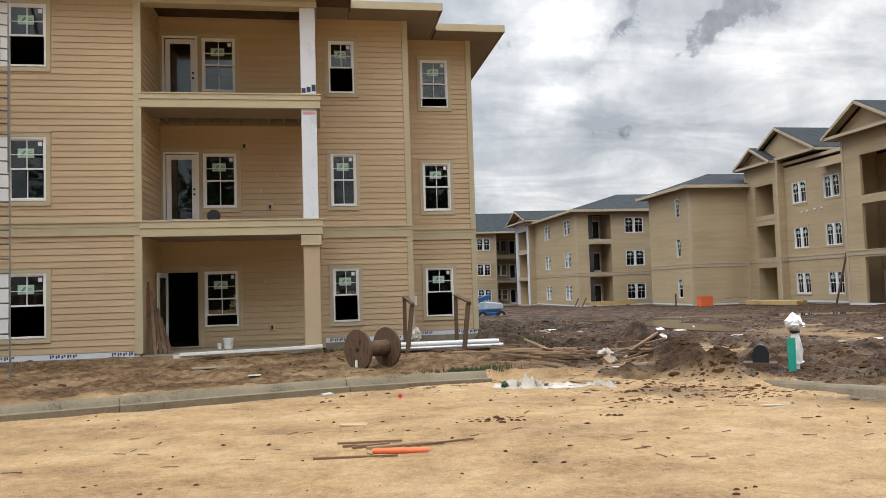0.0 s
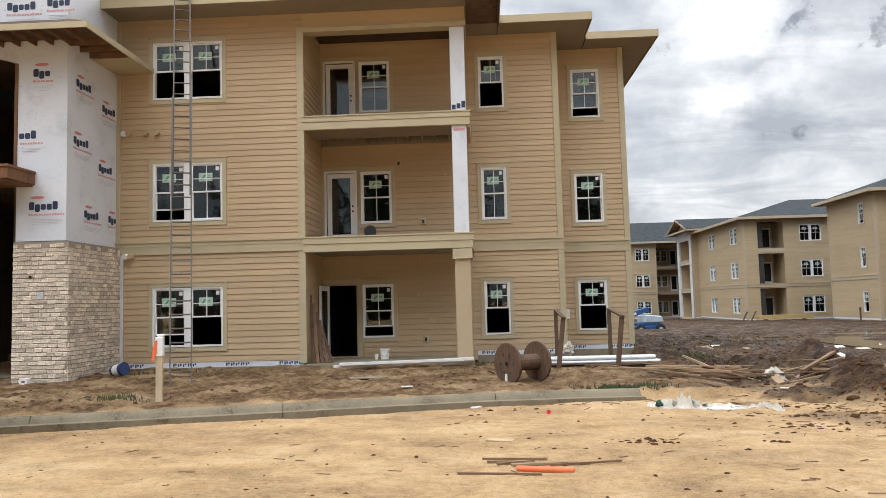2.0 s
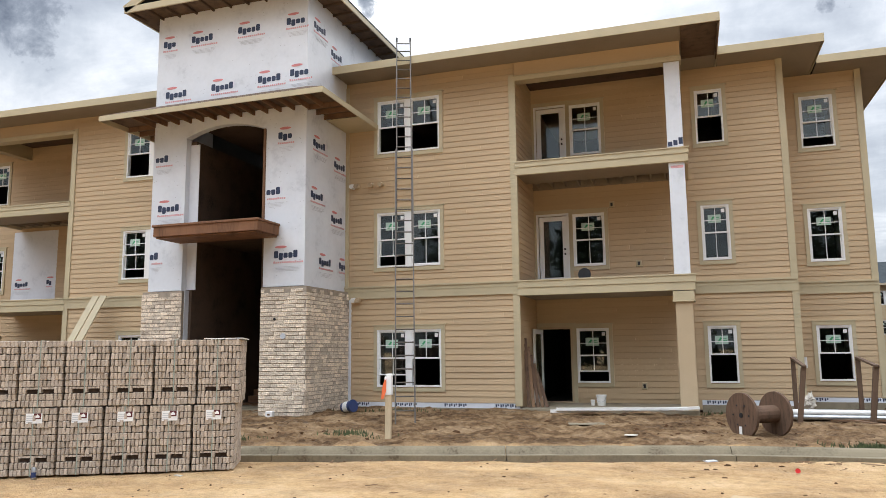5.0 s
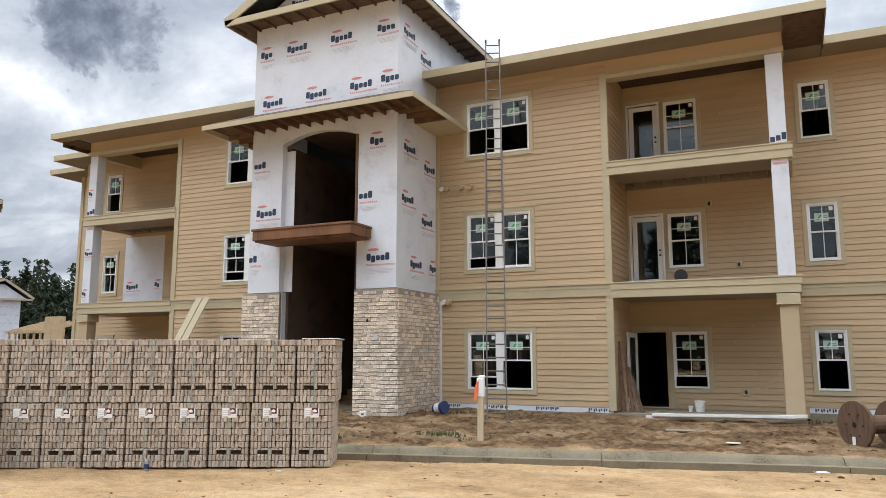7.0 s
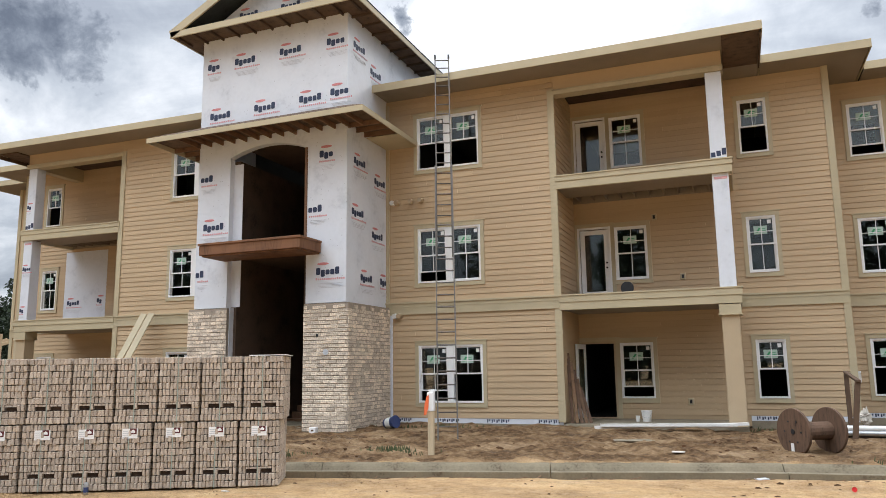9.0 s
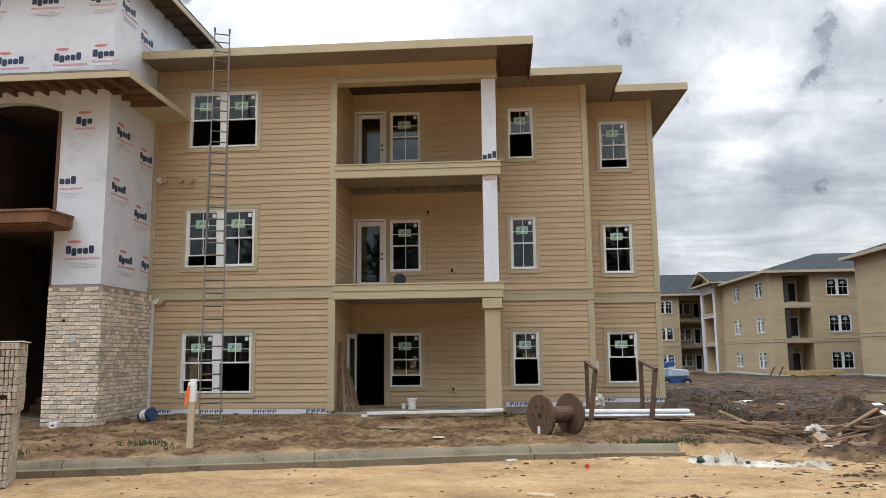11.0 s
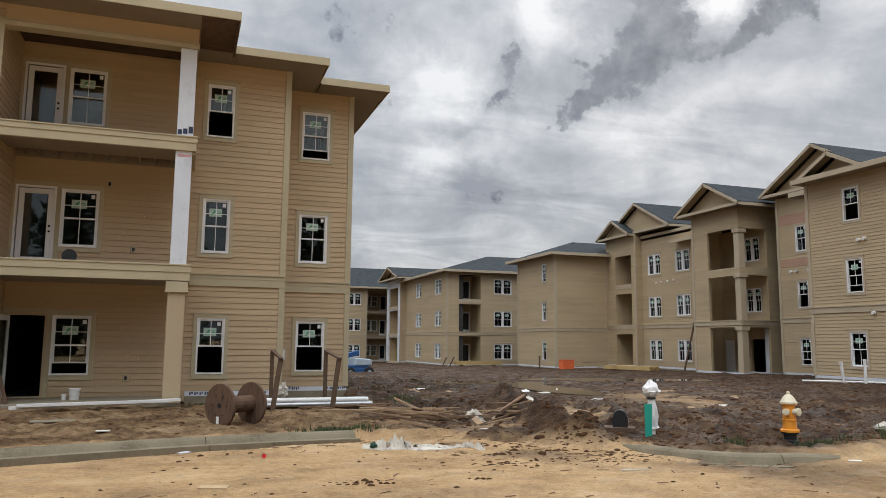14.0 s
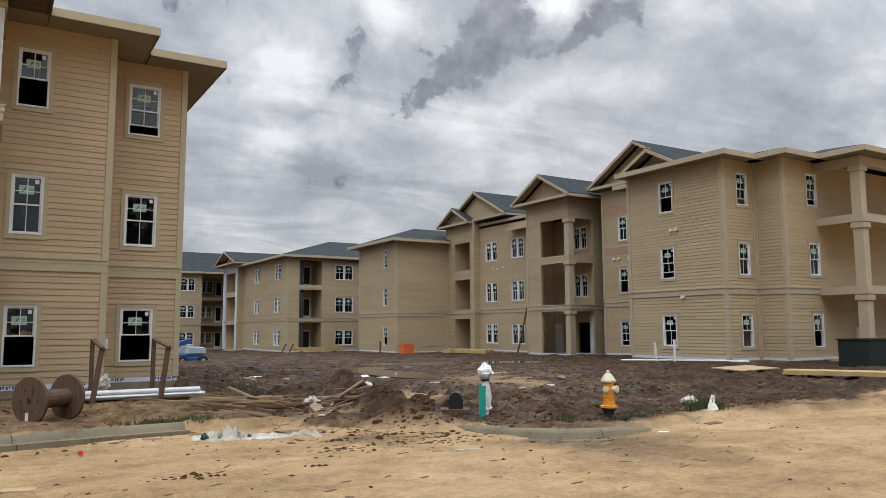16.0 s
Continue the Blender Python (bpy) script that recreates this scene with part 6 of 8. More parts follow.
# ladder
LF, LT = Vector((-5.96, 15.05, 0.16)), Vector((-7.08, 17.86, 10.12))
lad = thing("extension_ladder", Matrix.Translation(LF), "tall aluminium extension ladder leaning on the eave", "ladder")
across = Vector((0.93, 0.36, 0)).normalized()
up_ = (LT - LF).normalized()
nrm = across.cross(up_).normalized()
for s in (-1, 1):
    e = across * 0.21 * s
    part("rail", MB().beam(LF + e, LF + (LT - LF) * 0.66 + e, 0.03, 0.075, up=nrm), ALU, lad, m=ID)
    part("rail", MB().beam(LF + (LT - LF) * 0.42 + e * 0.88 + nrm * -0.08, LT + e * 0.88 - nrm * 0.08, 0.03, 0.07, up=nrm), ALU, lad, m=ID)
    part("rail_cap", MB().beam(LT + e * 0.88 - nrm * 0.08, LT + e * 0.88 - nrm * 0.08 + up_ * 0.09, 0.05, 0.09, up=nrm), BLACKP, lad, m=ID)
    part("foot", MB().beam(LF + e - up_ * 0.02, LF + e - up_ * 0.1, 0.06, 0.12, up=nrm), BLACKP, lad, m=ID)
n_r = int((LT - LF).length / 0.305)
for i in range(1, n_r):
    p = LF + up_ * 0.305 * i
    hi = i / n_r > 0.5
    c = p - nrm * (0.08 if hi else 0)
    part("rung", MB().tube([c - across * 0.2, c + across * 0.2], 0.016, 8), ALU, lad, m=ID)
part("rung", MB().tube([LT - nrm * 0.08 - across * 0.18 - up_ * 0.08, LT - nrm * 0.08 + across * 0.18 - up_ * 0.08], 0.016, 8), ALU, lad, m=ID)

# survey stake
st = thing("survey_stake", place(-5.42, 12.82), "white-topped wooden survey stake with orange ribbon", "stake")
part("post", MB().hexa(((-0.055, -0.03, -0.1), (0.055, -0.03, -0.1), (0.055, 0.03, -0.1), (-0.055, 0.03, -0.1), (-0.045, -0.03, 0.85), (0.065, -0.03, 0.85), (0.065, 0.03, 0.85), (-0.045, 0.03, 0.85))), mat("pale_stake_wood", (0.52, 0.42, 0.28), 0.75, vary=0.15, scale=6, grain=50, streak=(1, 1, 0.2)), st)
part("cap", MB().box(-0.06, 0.08, -0.045, 0.045, 0.78, 1.12).box(-0.03, 0.09, -0.03, 0.03, 1.12, 1.17), VINYL, st, "white cloth sleeve", bevel=0.012)
part("ribbon", MB().add([(-0.06, -0.05, 1.05), (-0.01, -0.055, 1.07), (-0.02, -0.06, 0.85), (-0.06, -0.07, 0.72), (-0.12, -0.05, 0.70), (-0.10, -0.05, 0.9)], ((0, 1, 2, 5), (5, 2, 3, 4))), ORANGE, st, "orange flagging ribbon")

# pails and small things by the walls
pl = thing("pail", Matrix.Translation((-8.62, 17.5, gz(-8.62, 17.5) + 0.15)) @ Matrix.Rotation(radians(80), 4, "Y") @ Matrix.Rotation(radians(20), 4, "X"), "dark blue plastic pail lying on its side", "pail")
part("bucket", MB().lathe([(0.12, 0), (0.125, 0.01), (0.15, 0.34), (0.16, 0.345), (0.16, 0.37), (0.145, 0.37)], 20), BLUEP, pl, smooth=True)
part("label", MB().lathe([(0.133, 0.08), (0.147, 0.26)], 20), PVC, pl, "white label")
bk = thing("bucket", Matrix.Translation((-2.40, 20.0, 0.26)) @ Matrix.Diagonal((0.86, 0.86, 0.8, 1)), "white plastic bucket standing on the patio slab", "bucket")
part("body", MB().lathe([(0.12, 0), (0.15, 0.30), (0.16, 0.30), (0.16, 0.34), (0.15, 0.34), (0.14, 0.32), (0.115, 0.02)], 20), PVC, bk, smooth=True)
part("handle", MB().tube([(0.15 * math.cos(a), -0.16 * 1.0, 0.28 - 0.16 * math.sin(a)) for a in [i * math.pi / 10 for i in range(11)]], 0.006, 6), METAL, bk)
cp_ = thing("paint_cup", Matrix.Translation((-2.62, 19.95, 0.26)), "small white paint cup beside a bucket on the patio slab", "cup")
part("cup", MB().lathe([(0.045, 0), (0.055, 0.13), (0.06, 0.13), (0.06, 0.145), (0.05, 0.145), (0.042, 0.01)], 14), PVC, cp_, smooth=True)
bd = thing("cable_spool", Matrix.Translation((-2.62, 19.3, 3.50)), "round dark blue cable spool on the balcony floor", "cable spool")
part("spool", MB().tube([(0, -0.05, 0.14), (0, 0.05, 0.14)], 0.15, 20), BLUEP, bd, smooth=True)
part("rim", MB().tube([(0, -0.07, 0.14), (0, -0.052, 0.14)], 0.165, 20), BLACKP, bd)
bx = thing("small_box", place(-9.6, 15.6), "small white carton lying on the dirt", "carton")
part("carton", MB().box(-0.09, 0.09, -0.06, 0.06, 0, 0.14), PVC, bx, bevel=0.006)
part("flap", MB().beam((0.0, -0.062, 0.05), (0.0, -0.062, 0.09), 0.07, 0.004, up=(0, 1, 0)), BROWNWOOD, bx)
# white trim lengths before the patio
for i, (a, b, dz) in enumerate((((-3.3, 17.55), (-0.35, 18.58), 0.06), ((-3.15, 17.5), (-0.25, 18.5), 0.09), ((-2.2, 18.0), (0.0, 18.66), 0.13))):
    za, zb = gz(*a) + dz, gz(*b) + dz + 0.08
    thing("trim_length", Matrix.Translation((*a, za)), "long white trim board lying on the dirt", "trim board", group="white trim lengths", mesh=MB().beam((0, 0, 0), (b[0] - a[0], b[1] - a[1], zb - za), 0.13, 0.06).mesh("trim_length", PVC))
# planks leaning in the patio corner and on the front wall
for i in range(5):
    x = -4.16 + 0.05 * i
    thing("plank", Matrix.Translation((x, 18.95 + 0.04 * i, 0.27)), "loose tan plank leaning in the patio corner", "plank", group="leaning planks",
          mesh=MB().beam((0.06 + 0.06 * i, 0, 0), (-0.08 + 0.015 * i, 0.35, 1.75 - 0.22 * i), 0.08, 0.02, up=(0, -1, 0.2)).mesh("plank", BROWNWOOD if i % 2 else REELWOOD))
for i, x in enumerate((-17.75, -17.45)):
    thing("trim_board", Matrix.Translation((x, 16.6, 0.5)), "olive-tan trim board leaning upright near the wall", "board", group="leaning trim boards",
          mesh=MB().beam((-0.2, 0, -0.35), (0.35, 1.6, 3.0), 0.24, 0.025, up=(0, -1, 0.3)).mesh("trim_board", TRIM))

# hydrant
hy = thing("fire_hydrant", place(9.55, 10.0), "orange-yellow fire hydrant with cream bonnet and black base", "fire hydrant")
part("base", MB().lathe([(0.13, -0.1), (0.13, 0.06), (0.10, 0.08), (0.10, 0.16), (0.135, 0.17), (0.135, 0.2)], 20), BLACKP, hy, smooth=True)
part("barrel", MB().lathe([(0.15, 0.2), (0.15, 0.235), (0.115, 0.25), (0.105, 0.34), (0.105, 0.38), (0.112, 0.385), (0.112, 0.405), (0.1, 0.41), (0.095, 0.62), (0.12, 0.635), (0.12, 0.655)], 20), HYDY, hy, smooth=True)
part("bonnet", MB().lathe([(0.135, 0.655), (0.135, 0.685), (0.115, 0.70), (0.095, 0.75), (0.06, 0.79), (0.03, 0.81), (0.028, 0.85), (0.0, 0.86)], 20), HYDC, hy, "cream bonnet", smooth=True)
for a, r_ in ((-150, 0.055), (30, 0.055), (-75, 0.065)):
    dx, dy = math.cos(radians(a)), math.sin(radians(a))
    part("nozzle_cap", MB().tube([(0.08 * dx, 0.08 * dy, 0.53), (0.15 * dx, 0.15 * dy, 0.53), (0.152 * dx, 0.152 * dy, 0.53), (0.18 * dx, 0.18 * dy, 0.53), (0.19 * dx, 0.19 * dy, 0.53)], [r_ * 0.8, r_ * 0.8, r_, r_, r_ * 0.4], 12), HYDC, hy, "cream cap", smooth=True)
# marker post, culvert end, wrapped standpipe
tp = thing("marker_post", place(7.78, 11.4), "flat teal plastic utility marker post", "marker post")
part("post", MB().hexa(((-0.065, -0.012, -0.1), (0.065, -0.012, -0.1), (0.065, 0.012, -0.1), (-0.065, 0.012, -0.1), (-0.075, -0.012, 0.55), (0.075, -0.012, 0.55), (0.075, 0.012, 0.55), (-0.075, 0.012, 0.55))), TEAL, tp, bevel=0.004)
wp = thing("standpipe", place(8.0, 11.62), "standpipe wrapped in white plastic sheet and tape", "standpipe")
part("pipe", MB().tube([(0, 0, -0.1), (0, 0, 0.6)], 0.06, 12), PVC, wp, smooth=True)
hd = crumple(0.16, 0.30, 5, 14, 8)
hd.v = [(x, y, z + 0.62) for x, y, z in hd.v]
part("wrapping", hd, VINYL, wp, "bunched white plastic sheet")
sk_ = MB().lathe([(0.05, 0.66), (0.075, 0.5), (0.10, 0.34), (0.085, 0.15), (0.11, 0.12)], 9)
sk_.v = [(x * rnd.uniform(0.7, 1.3) + 0.02, y * rnd.uniform(0.7, 1.3), z + rnd.uniform(-0.04, 0.04)) for x, y, z in sk_.v]
part("sheet", sk_, VINYL, wp)
part("tape", MB().lathe([(0.075, 0.615), (0.09, 0.63), (0.075, 0.65)], 14), BLACKP, wp)
cv = thing("culvert_end", place(7.62, 12.05, 0.07, -32) @ Matrix.Diagonal((0.82, 0.82, 0.88, 1)), "black ribbed plastic culvert end standing in the dirt", "culvert pipe")
mb = MB()
for k in range(5):
    for q in range(8):
        a0, a1 = q * math.pi / 8, (q + 1) * math.pi / 8
        R = 0.15 + 0.012 * (k % 2)
        y0, y1 = -0.03 + k * 0.05, 0.02 + k * 0.05
        R2 = R + (0.012 if k % 2 == 0 else -0.012)
        mb.add([(R * math.cos(a0), y0, 0.23 + R * math.sin(a0)), (R * math.cos(a1), y0, 0.23 + R * math.sin(a1)), (R2 * math.cos(a1), y1, 0.23 + R2 * math.sin(a1)), (R2 * math.cos(a0), y1, 0.23 + R2 * math.sin(a0))], ((0, 1, 2, 3),))
mb.box(-0.165, 0.165, -0.02, 0.2, -0.1, 0.24)
face = [(0.15 * math.cos(q * math.pi / 10), 0.23 + 0.15 * math.sin(q * math.pi / 10)) for q in range(11)]
mb.prism(face + [(-0.15, 0.0), (0.15, 0.0)], -0.035, 0.0)
part("shell", mb, BLACKP, cv)
part("slab", MB().box(-0.35, 0.32, -0.15, 0.35, -0.06, 0.03), DARKWOOD, cv, "muddy board under the pipe")

# sticks and an orange pipe on the sand
op = MB().tube([(0.0, 0, 0.03), (0.56, -0.13, 0.03)], 0.032, 12)
thing("orange_pipe", Matrix.Translation((0.55, 7.72, gz(0.8, 7.7))), "short faded orange plastic pipe on the sand", "pipe", mesh=op.mesh("orange_pipe", ORANGE, smooth=True))
for (a, b, w_, mt) in (((-0.05, 7.62), (0.78, 7.46), 0.025, BROWNWOOD), ((0.25, 8.12), (1.32, 7.94), 0.02, BROWNWOOD), ((0.5, 7.95), (1.2, 8.03), 0.06, PALEWOOD), ((0.35, 7.99), (0.75, 8.1), 0.03, BROWNWOOD), ((0.9, 7.9), (1.65, 7.98), 0.02, BROWNWOOD), ((0.2, 8.3), (0.9, 8.22), 0.02, BROWNWOOD)):
    thing("stick", Matrix.Translation((*a, gz(*a))), "thin weathered stick lying on the sand", "stick", group="loose sticks",
          mesh=MB().beam((0, 0, 0.015), (b[0] - a[0], b[1] - a[1], gz(*b) - gz(*a) + 0.02), w_, 0.02).mesh("stick", mt))


tarp = thing("tarp", place(3.75, 11.75, 0.0, -18), "dirty white tarp rumpled on the sand", "tarp")
tx, ty = np.meshgrid(np.linspace(-0.98, 0.98, 110), np.linspace(-0.2, 0.2, 30))
wide = 0.25 + 1.35 * vnoise(tx * 4 + 7, ty * 0)
fold = np.abs(fbm(tx * 9 + 30, ty * 22 + 3 * vnoise(tx * 3, ty), 3) - 0.5) * 2
tall = 0.04 + 0.11 * np.exp(-((tx + 0.45) / 0.3) ** 2) + 0.08 * np.exp(-((tx - 0.8) / 0.14) ** 2)
edge_ = np.clip(1 - (np.abs(ty) / 0.2) ** 3, 0, 1)
tz = 0.006 + tall * edge_ * (0.05 + 2.0 * fold)
tz = np.where(edge_ < 0.02, -0.03, tz)
cloth_ = MB()
cloth_.v = [(float(u), float(v * w + 0.07 * math.sin(4 * u) + 0.05 * math.sin(11 * u)), float(z)) for u, v, w, z in zip(tx.ravel(), ty.ravel(), wide.ravel(), tz.ravel())]
gone = fbm(tx * 7 + 50, ty * 12 + 9, 3) < 0.37
cloth_.f = [(j * 110 + i, j * 110 + i + 1, j * 110 + i + 111, j * 110 + i + 110) for j in range(29) for i in range(109) if not gone[j, i]]
part("cloth", cloth_, FABRIC, tarp)
part("scrap", crumple(0.06, 0.11, 8), mat("dark_green_plastic", (0.015, 0.06, 0.04), 0.45), tarp, "dark green plastic scrap", m=place(2.95, 11.85))
for x, y, r_, h_, sd in ((6.0, 15.2, 0.22, 0.34, 21), (6.3, 15.1, 0.14, 0.18, 22), (12.15, 10.4, 0.2, 0.18, 23)):
    t_ = thing("rag", place(x, y), "muddy white rag thrown on the mud", "rag", group="rags")
    part("cloth", crumple(r_, h_, sd, 12, 8), FABRIC, t_)
t_ = thing("plastic_sheet", place(12.0, 9.75), "torn white plastic sheet lying on the mud", "plastic sheet")
part("sheet", MB().slab([(-0.28, -0.1, 0.03), (-0.02, -0.16, 0.05), (0.16, 0.06, 0.16), (0.34, 0.2, 0.27), (0.26, 0.22, 0.29), (-0.05, 0.05, 0.14)], 0.012), FABRIC, t_)
cup = thing("plastic_cup", place(1.2, 11.45), "crushed red plastic cup on the sand", "cup")
part("cup", MB().lathe([(0.02, 0), (0.03, 0.06), (0.034, 0.064), (0.027, 0.055)], 10), mat("red_plastic", (0.6, 0.03, 0.03), 0.4), cup, m=place(1.2, 11.45, 0.04) @ Matrix.Rotation(radians(80), 4, "X"))
for x, y, w_, d_, tilt, mt in ((0.43, 9.45, 0.34, 0.16, 2, PLY), (9.3, 16.7, 0.30, 0.30, 55, VINYL), (6.4, 16.4, 0.28, 0.18, 20, VINYL), (5.4, 13.1, 0.2, 0.08, 3, FABRIC), (-7.0, 9.0, 0.14, 0.05, 2, FABRIC), (-1.2, 14.0, 0.22, 0.1, 4, FABRIC), (1.6, 14.1, 0.28, 0.1, 3, FABRIC), (2.3, 12.4, 0.3, 0.03, 3, PALEWOOD), (5.9, 9.0, 0.4, 0.035, 2, FABRIC), (11.2, 9.1, 0.4, 0.12, 6, BROWNWOOD), (9.6, 8.8, 0.18, 0.05, 5, PVC), (13.2, 12.2, 0.5, 0.2, 4, BROWNWOOD), (-2.7, 12.1, 0.4, 0.06, 3, FABRIC), (0.1, 12.25, 0.2, 0.1, 5, INK_GREY), (-2.2, 15.8, 0.8, 0.3, 2, CONCRETE)):
    c_ = thing("scrap_sheet", place(x, y, 0.012, rnd.uniform(-40, 40)) @ Matrix.Rotation(radians(tilt), 4, "X"), "flat piece of pale scrap lying on the ground", "scrap", group="flat scraps")
    part("sheet", MB().box(-w_ / 2, w_ / 2, -d_ / 2, d_ / 2, -0.004, 0.008), mt, c_)

lit_ = random.Random(31)
for i in range(22):
    x, y = lit_.uniform(5.5, 16.0), lit_.uniform(13.5, 25.0)
    w_, d_ = lit_.uniform(0.08, 0.32), lit_.uniform(0.04, 0.16)
    c_ = thing("scrap_sheet", place(x, y, 0.02, lit_.uniform(-60, 60)) @ Matrix.Rotation(radians(lit_.uniform(4, 35)), 4, "X"), "pale scrap of board or paper lying in the mud", "scrap", group="flat scraps")
    part("sheet", MB().hexa([(-w_, -d_, 0), (w_, -d_ * 0.8, 0.01), (w_ * 0.8, d_, 0), (-w_ * 0.9, d_ * 0.7, 0), (-w_, -d_, 0.012), (w_, -d_ * 0.8, 0.024), (w_ * 0.8, d_, 0.013), (-w_ * 0.9, d_ * 0.7, 0.012)]), (FABRIC, PALEWOOD, VINYL, PALEWOOD)[i % 4], c_)

# scrap lumber pile at the mouth of the lot
for i in range(40):
    if i < 30:
        x, y = 4.7 + rnd.gauss(0, 0.55), 15.7 + rnd.gauss(0, 0.5)
        ang, ln_ = rnd.gauss(-20, 13), rnd.uniform(0.5, 1.7)
    else:
        x, y = rnd.uniform(6.3, 7.5), rnd.uniform(14.4, 15.8)
        ang, ln_ = rnd.gauss(-20, 22), rnd.uniform(0.6, 1.8)
    w_ = rnd.choice((0.03, 0.04, 0.05, 0.07, 0.09))
    lift_ = (i % 6) * 0.045 + 0.02 if i < 30 else 0.04
    dx, dy = math.cos(radians(ang)) * ln_ / 2, math.sin(radians(ang)) * ln_ / 2
    za, zb = max(gz(x - dx, y - dy), gz(x, y) - 0.05) + lift_, max(gz(x + dx, y + dy), gz(x, y) - 0.05) + lift_ * rnd.uniform(0.5, 1.4)
    thing("scrap_board", Matrix.Translation((x, y, (za + zb) / 2)), "weathered scrap board in a muddy lumber pile", "board", group="scrap lumber",
          mesh=MB().beam((-dx, -dy, (za - zb) / 2), (dx, dy, (zb - za) / 2), w_, rnd.choice((0.02, 0.035, 0.04))).mesh("scrap_board", PALEWOOD if i % 2 else BROWNWOOD))
for a, b, mt in (((2.6, 17.6), (4.6, 16.75), BROWNWOOD), ((3.9, 18.6), (6.4, 18.2), PALEWOOD), ((4.4, 16.0), (6.0, 15.3), BROWNWOOD), ((4.5, 18.9), (6.0, 19.2), PALEWOOD)):
    za, zb = gz(*a) + 0.04, gz(*b) + 0.05
    thing("scrap_board", Matrix.Translation((*a, za)), "long loose board lying in the mud", "board", group="scrap lumber", mesh=MB().beam((0, 0, 0), (b[0] - a[0], b[1] - a[1], zb - za), 0.1, 0.035).mesh("scrap_board", mt))

for i in range(26):
    x, y, ang, ln_ = 4.85 + rnd.gauss(0, 0.35), 15.2 + rnd.gauss(0, 0.35), rnd.gauss(-13, 13), rnd.uniform(0.5, 1.6)
    dx, dy = math.cos(radians(ang)) * ln_ / 2, math.sin(radians(ang)) * ln_ / 2
    za, zb = gz(x - dx, y - dy) + 0.03 + 0.03 * (i % 6), gz(x + dx, y + dy) + 0.03 + 0.03 * (i % 5)
    thing("scrap_board", Matrix.Translation((x, y, (za + zb) / 2)), "thin weathered batten in a muddy lumber pile", "board", group="scrap lumber",
          mesh=MB().beam((-dx, -dy, (za - zb) / 2), (dx, dy, (zb - za) / 2), rnd.choice((0.025, 0.035, 0.045)), rnd.choice((0.02, 0.03))).mesh("scrap_board", (BROWNWOOD, PALEWOOD, BROWNWOOD)[i % 3]))
rt = thing("root_heap", place(5.9, 16.4), "tangle of dark roots and brush in torn-up mud", "brush")
for i in range(26):
    x, y = 5.9 + rnd.gauss(0, 0.5), 16.4 + rnd.gauss(0, 0.5)
    a_, l_, p = rnd.uniform(0, 6.28), rnd.uniform(0.3, 0.9), Vector((x, y, gz(x, y) - 0.03))
    line_ = [p]
    up0 = rnd.uniform(0.2, 0.9)
    for k in range(4):
        a_ += rnd.gauss(0, 0.5)
        line_.append(line_[-1] + Vector((math.cos(a_), math.sin(a_), up0 - 0.3 * k)) * l_ / 4)
    part("root", MB().tube(line_, [0.014, 0.012, 0.010, 0.007, 0.003], 5), DARKWOOD, rt, m=ID)

# far site things
STX, STY = 21.6, 62.5
ob_ = thing("debris_bin", place(27.9, 51.2, 0.0, 8) @ Matrix.Diagonal((0.82, 0.82, 0.9, 1)), "bright orange plastic mesh debris bin against the wall", "bin")
for a, b in (((-0.6, -0.35), (0.6, -0.35)), ((0.6, -0.35), (0.6, 0.35)), ((0.6, 0.35), (-0.6, 0.35)), ((-0.6, 0.35), (-0.6, -0.35))):
    part("panel", MB().beam((*a, 0.42), (*b, 0.42), 0.03, 0.84).beam((*a, 0.82), (*b, 0.82), 0.07, 0.06).beam((*a, 0.1), (*b, 0.1), 0.06, 0.05), ORANGE, ob_)
lf = thing("boom_lift", place(10.35, 46.6, -0.34, 12), "blue and white boom lift parked in the mud", "boom lift")
part("chassis", MB().box(-0.95, 0.95, -0.6, 0.6, 0.25, 0.55), LIFTBLUE, lf, bevel=0.04)
part("turntable", MB().box(-0.7, 0.75, -0.55, 0.55, 0.55, 0.75), LIFTBLUE, lf, bevel=0.04)
part("cowl", MB().hexa(((-0.35, -0.6, 0.72), (0.95, -0.6, 0.72), (0.95, 0.6, 0.72), (-0.35, 0.6, 0.72), (-0.25, -0.55, 1.22), (0.85, -0.55, 1.12), (0.85, 0.55, 1.12), (-0.25, 0.55, 1.22))), LIFTGREY, lf, "pale grey engine cowl", bevel=0.06)
bo = part("boom", MB().beam((-1.6, 0, 1.05), (0.2, 0, 1.55), 0.28, 0.30), LIFTBLUE, lf, bevel=0.03)
part("boom_print", MB().beam((-1.15, -0.145, 1.175), (-0.65, -0.145, 1.314), 0.012, 0.15), VINYL, bo)
for x in (-0.65, 0.65):
    for y in (-0.62, 0.62):
        w_ = part("wheel", MB().tube([(x, y - 0.14, 0.32), (x, y - 0.12, 0.32), (x, y + 0.12, 0.32), (x, y + 0.14, 0.32)], [0.26, 0.32, 0.32, 0.26], 18), BLACKP, lf, smooth=True)
        part("rim", MB().tube([(x, y - 0.15, 0.32), (x, y + 0.15, 0.32)], 0.14, 12), LIFTGREY, w_)


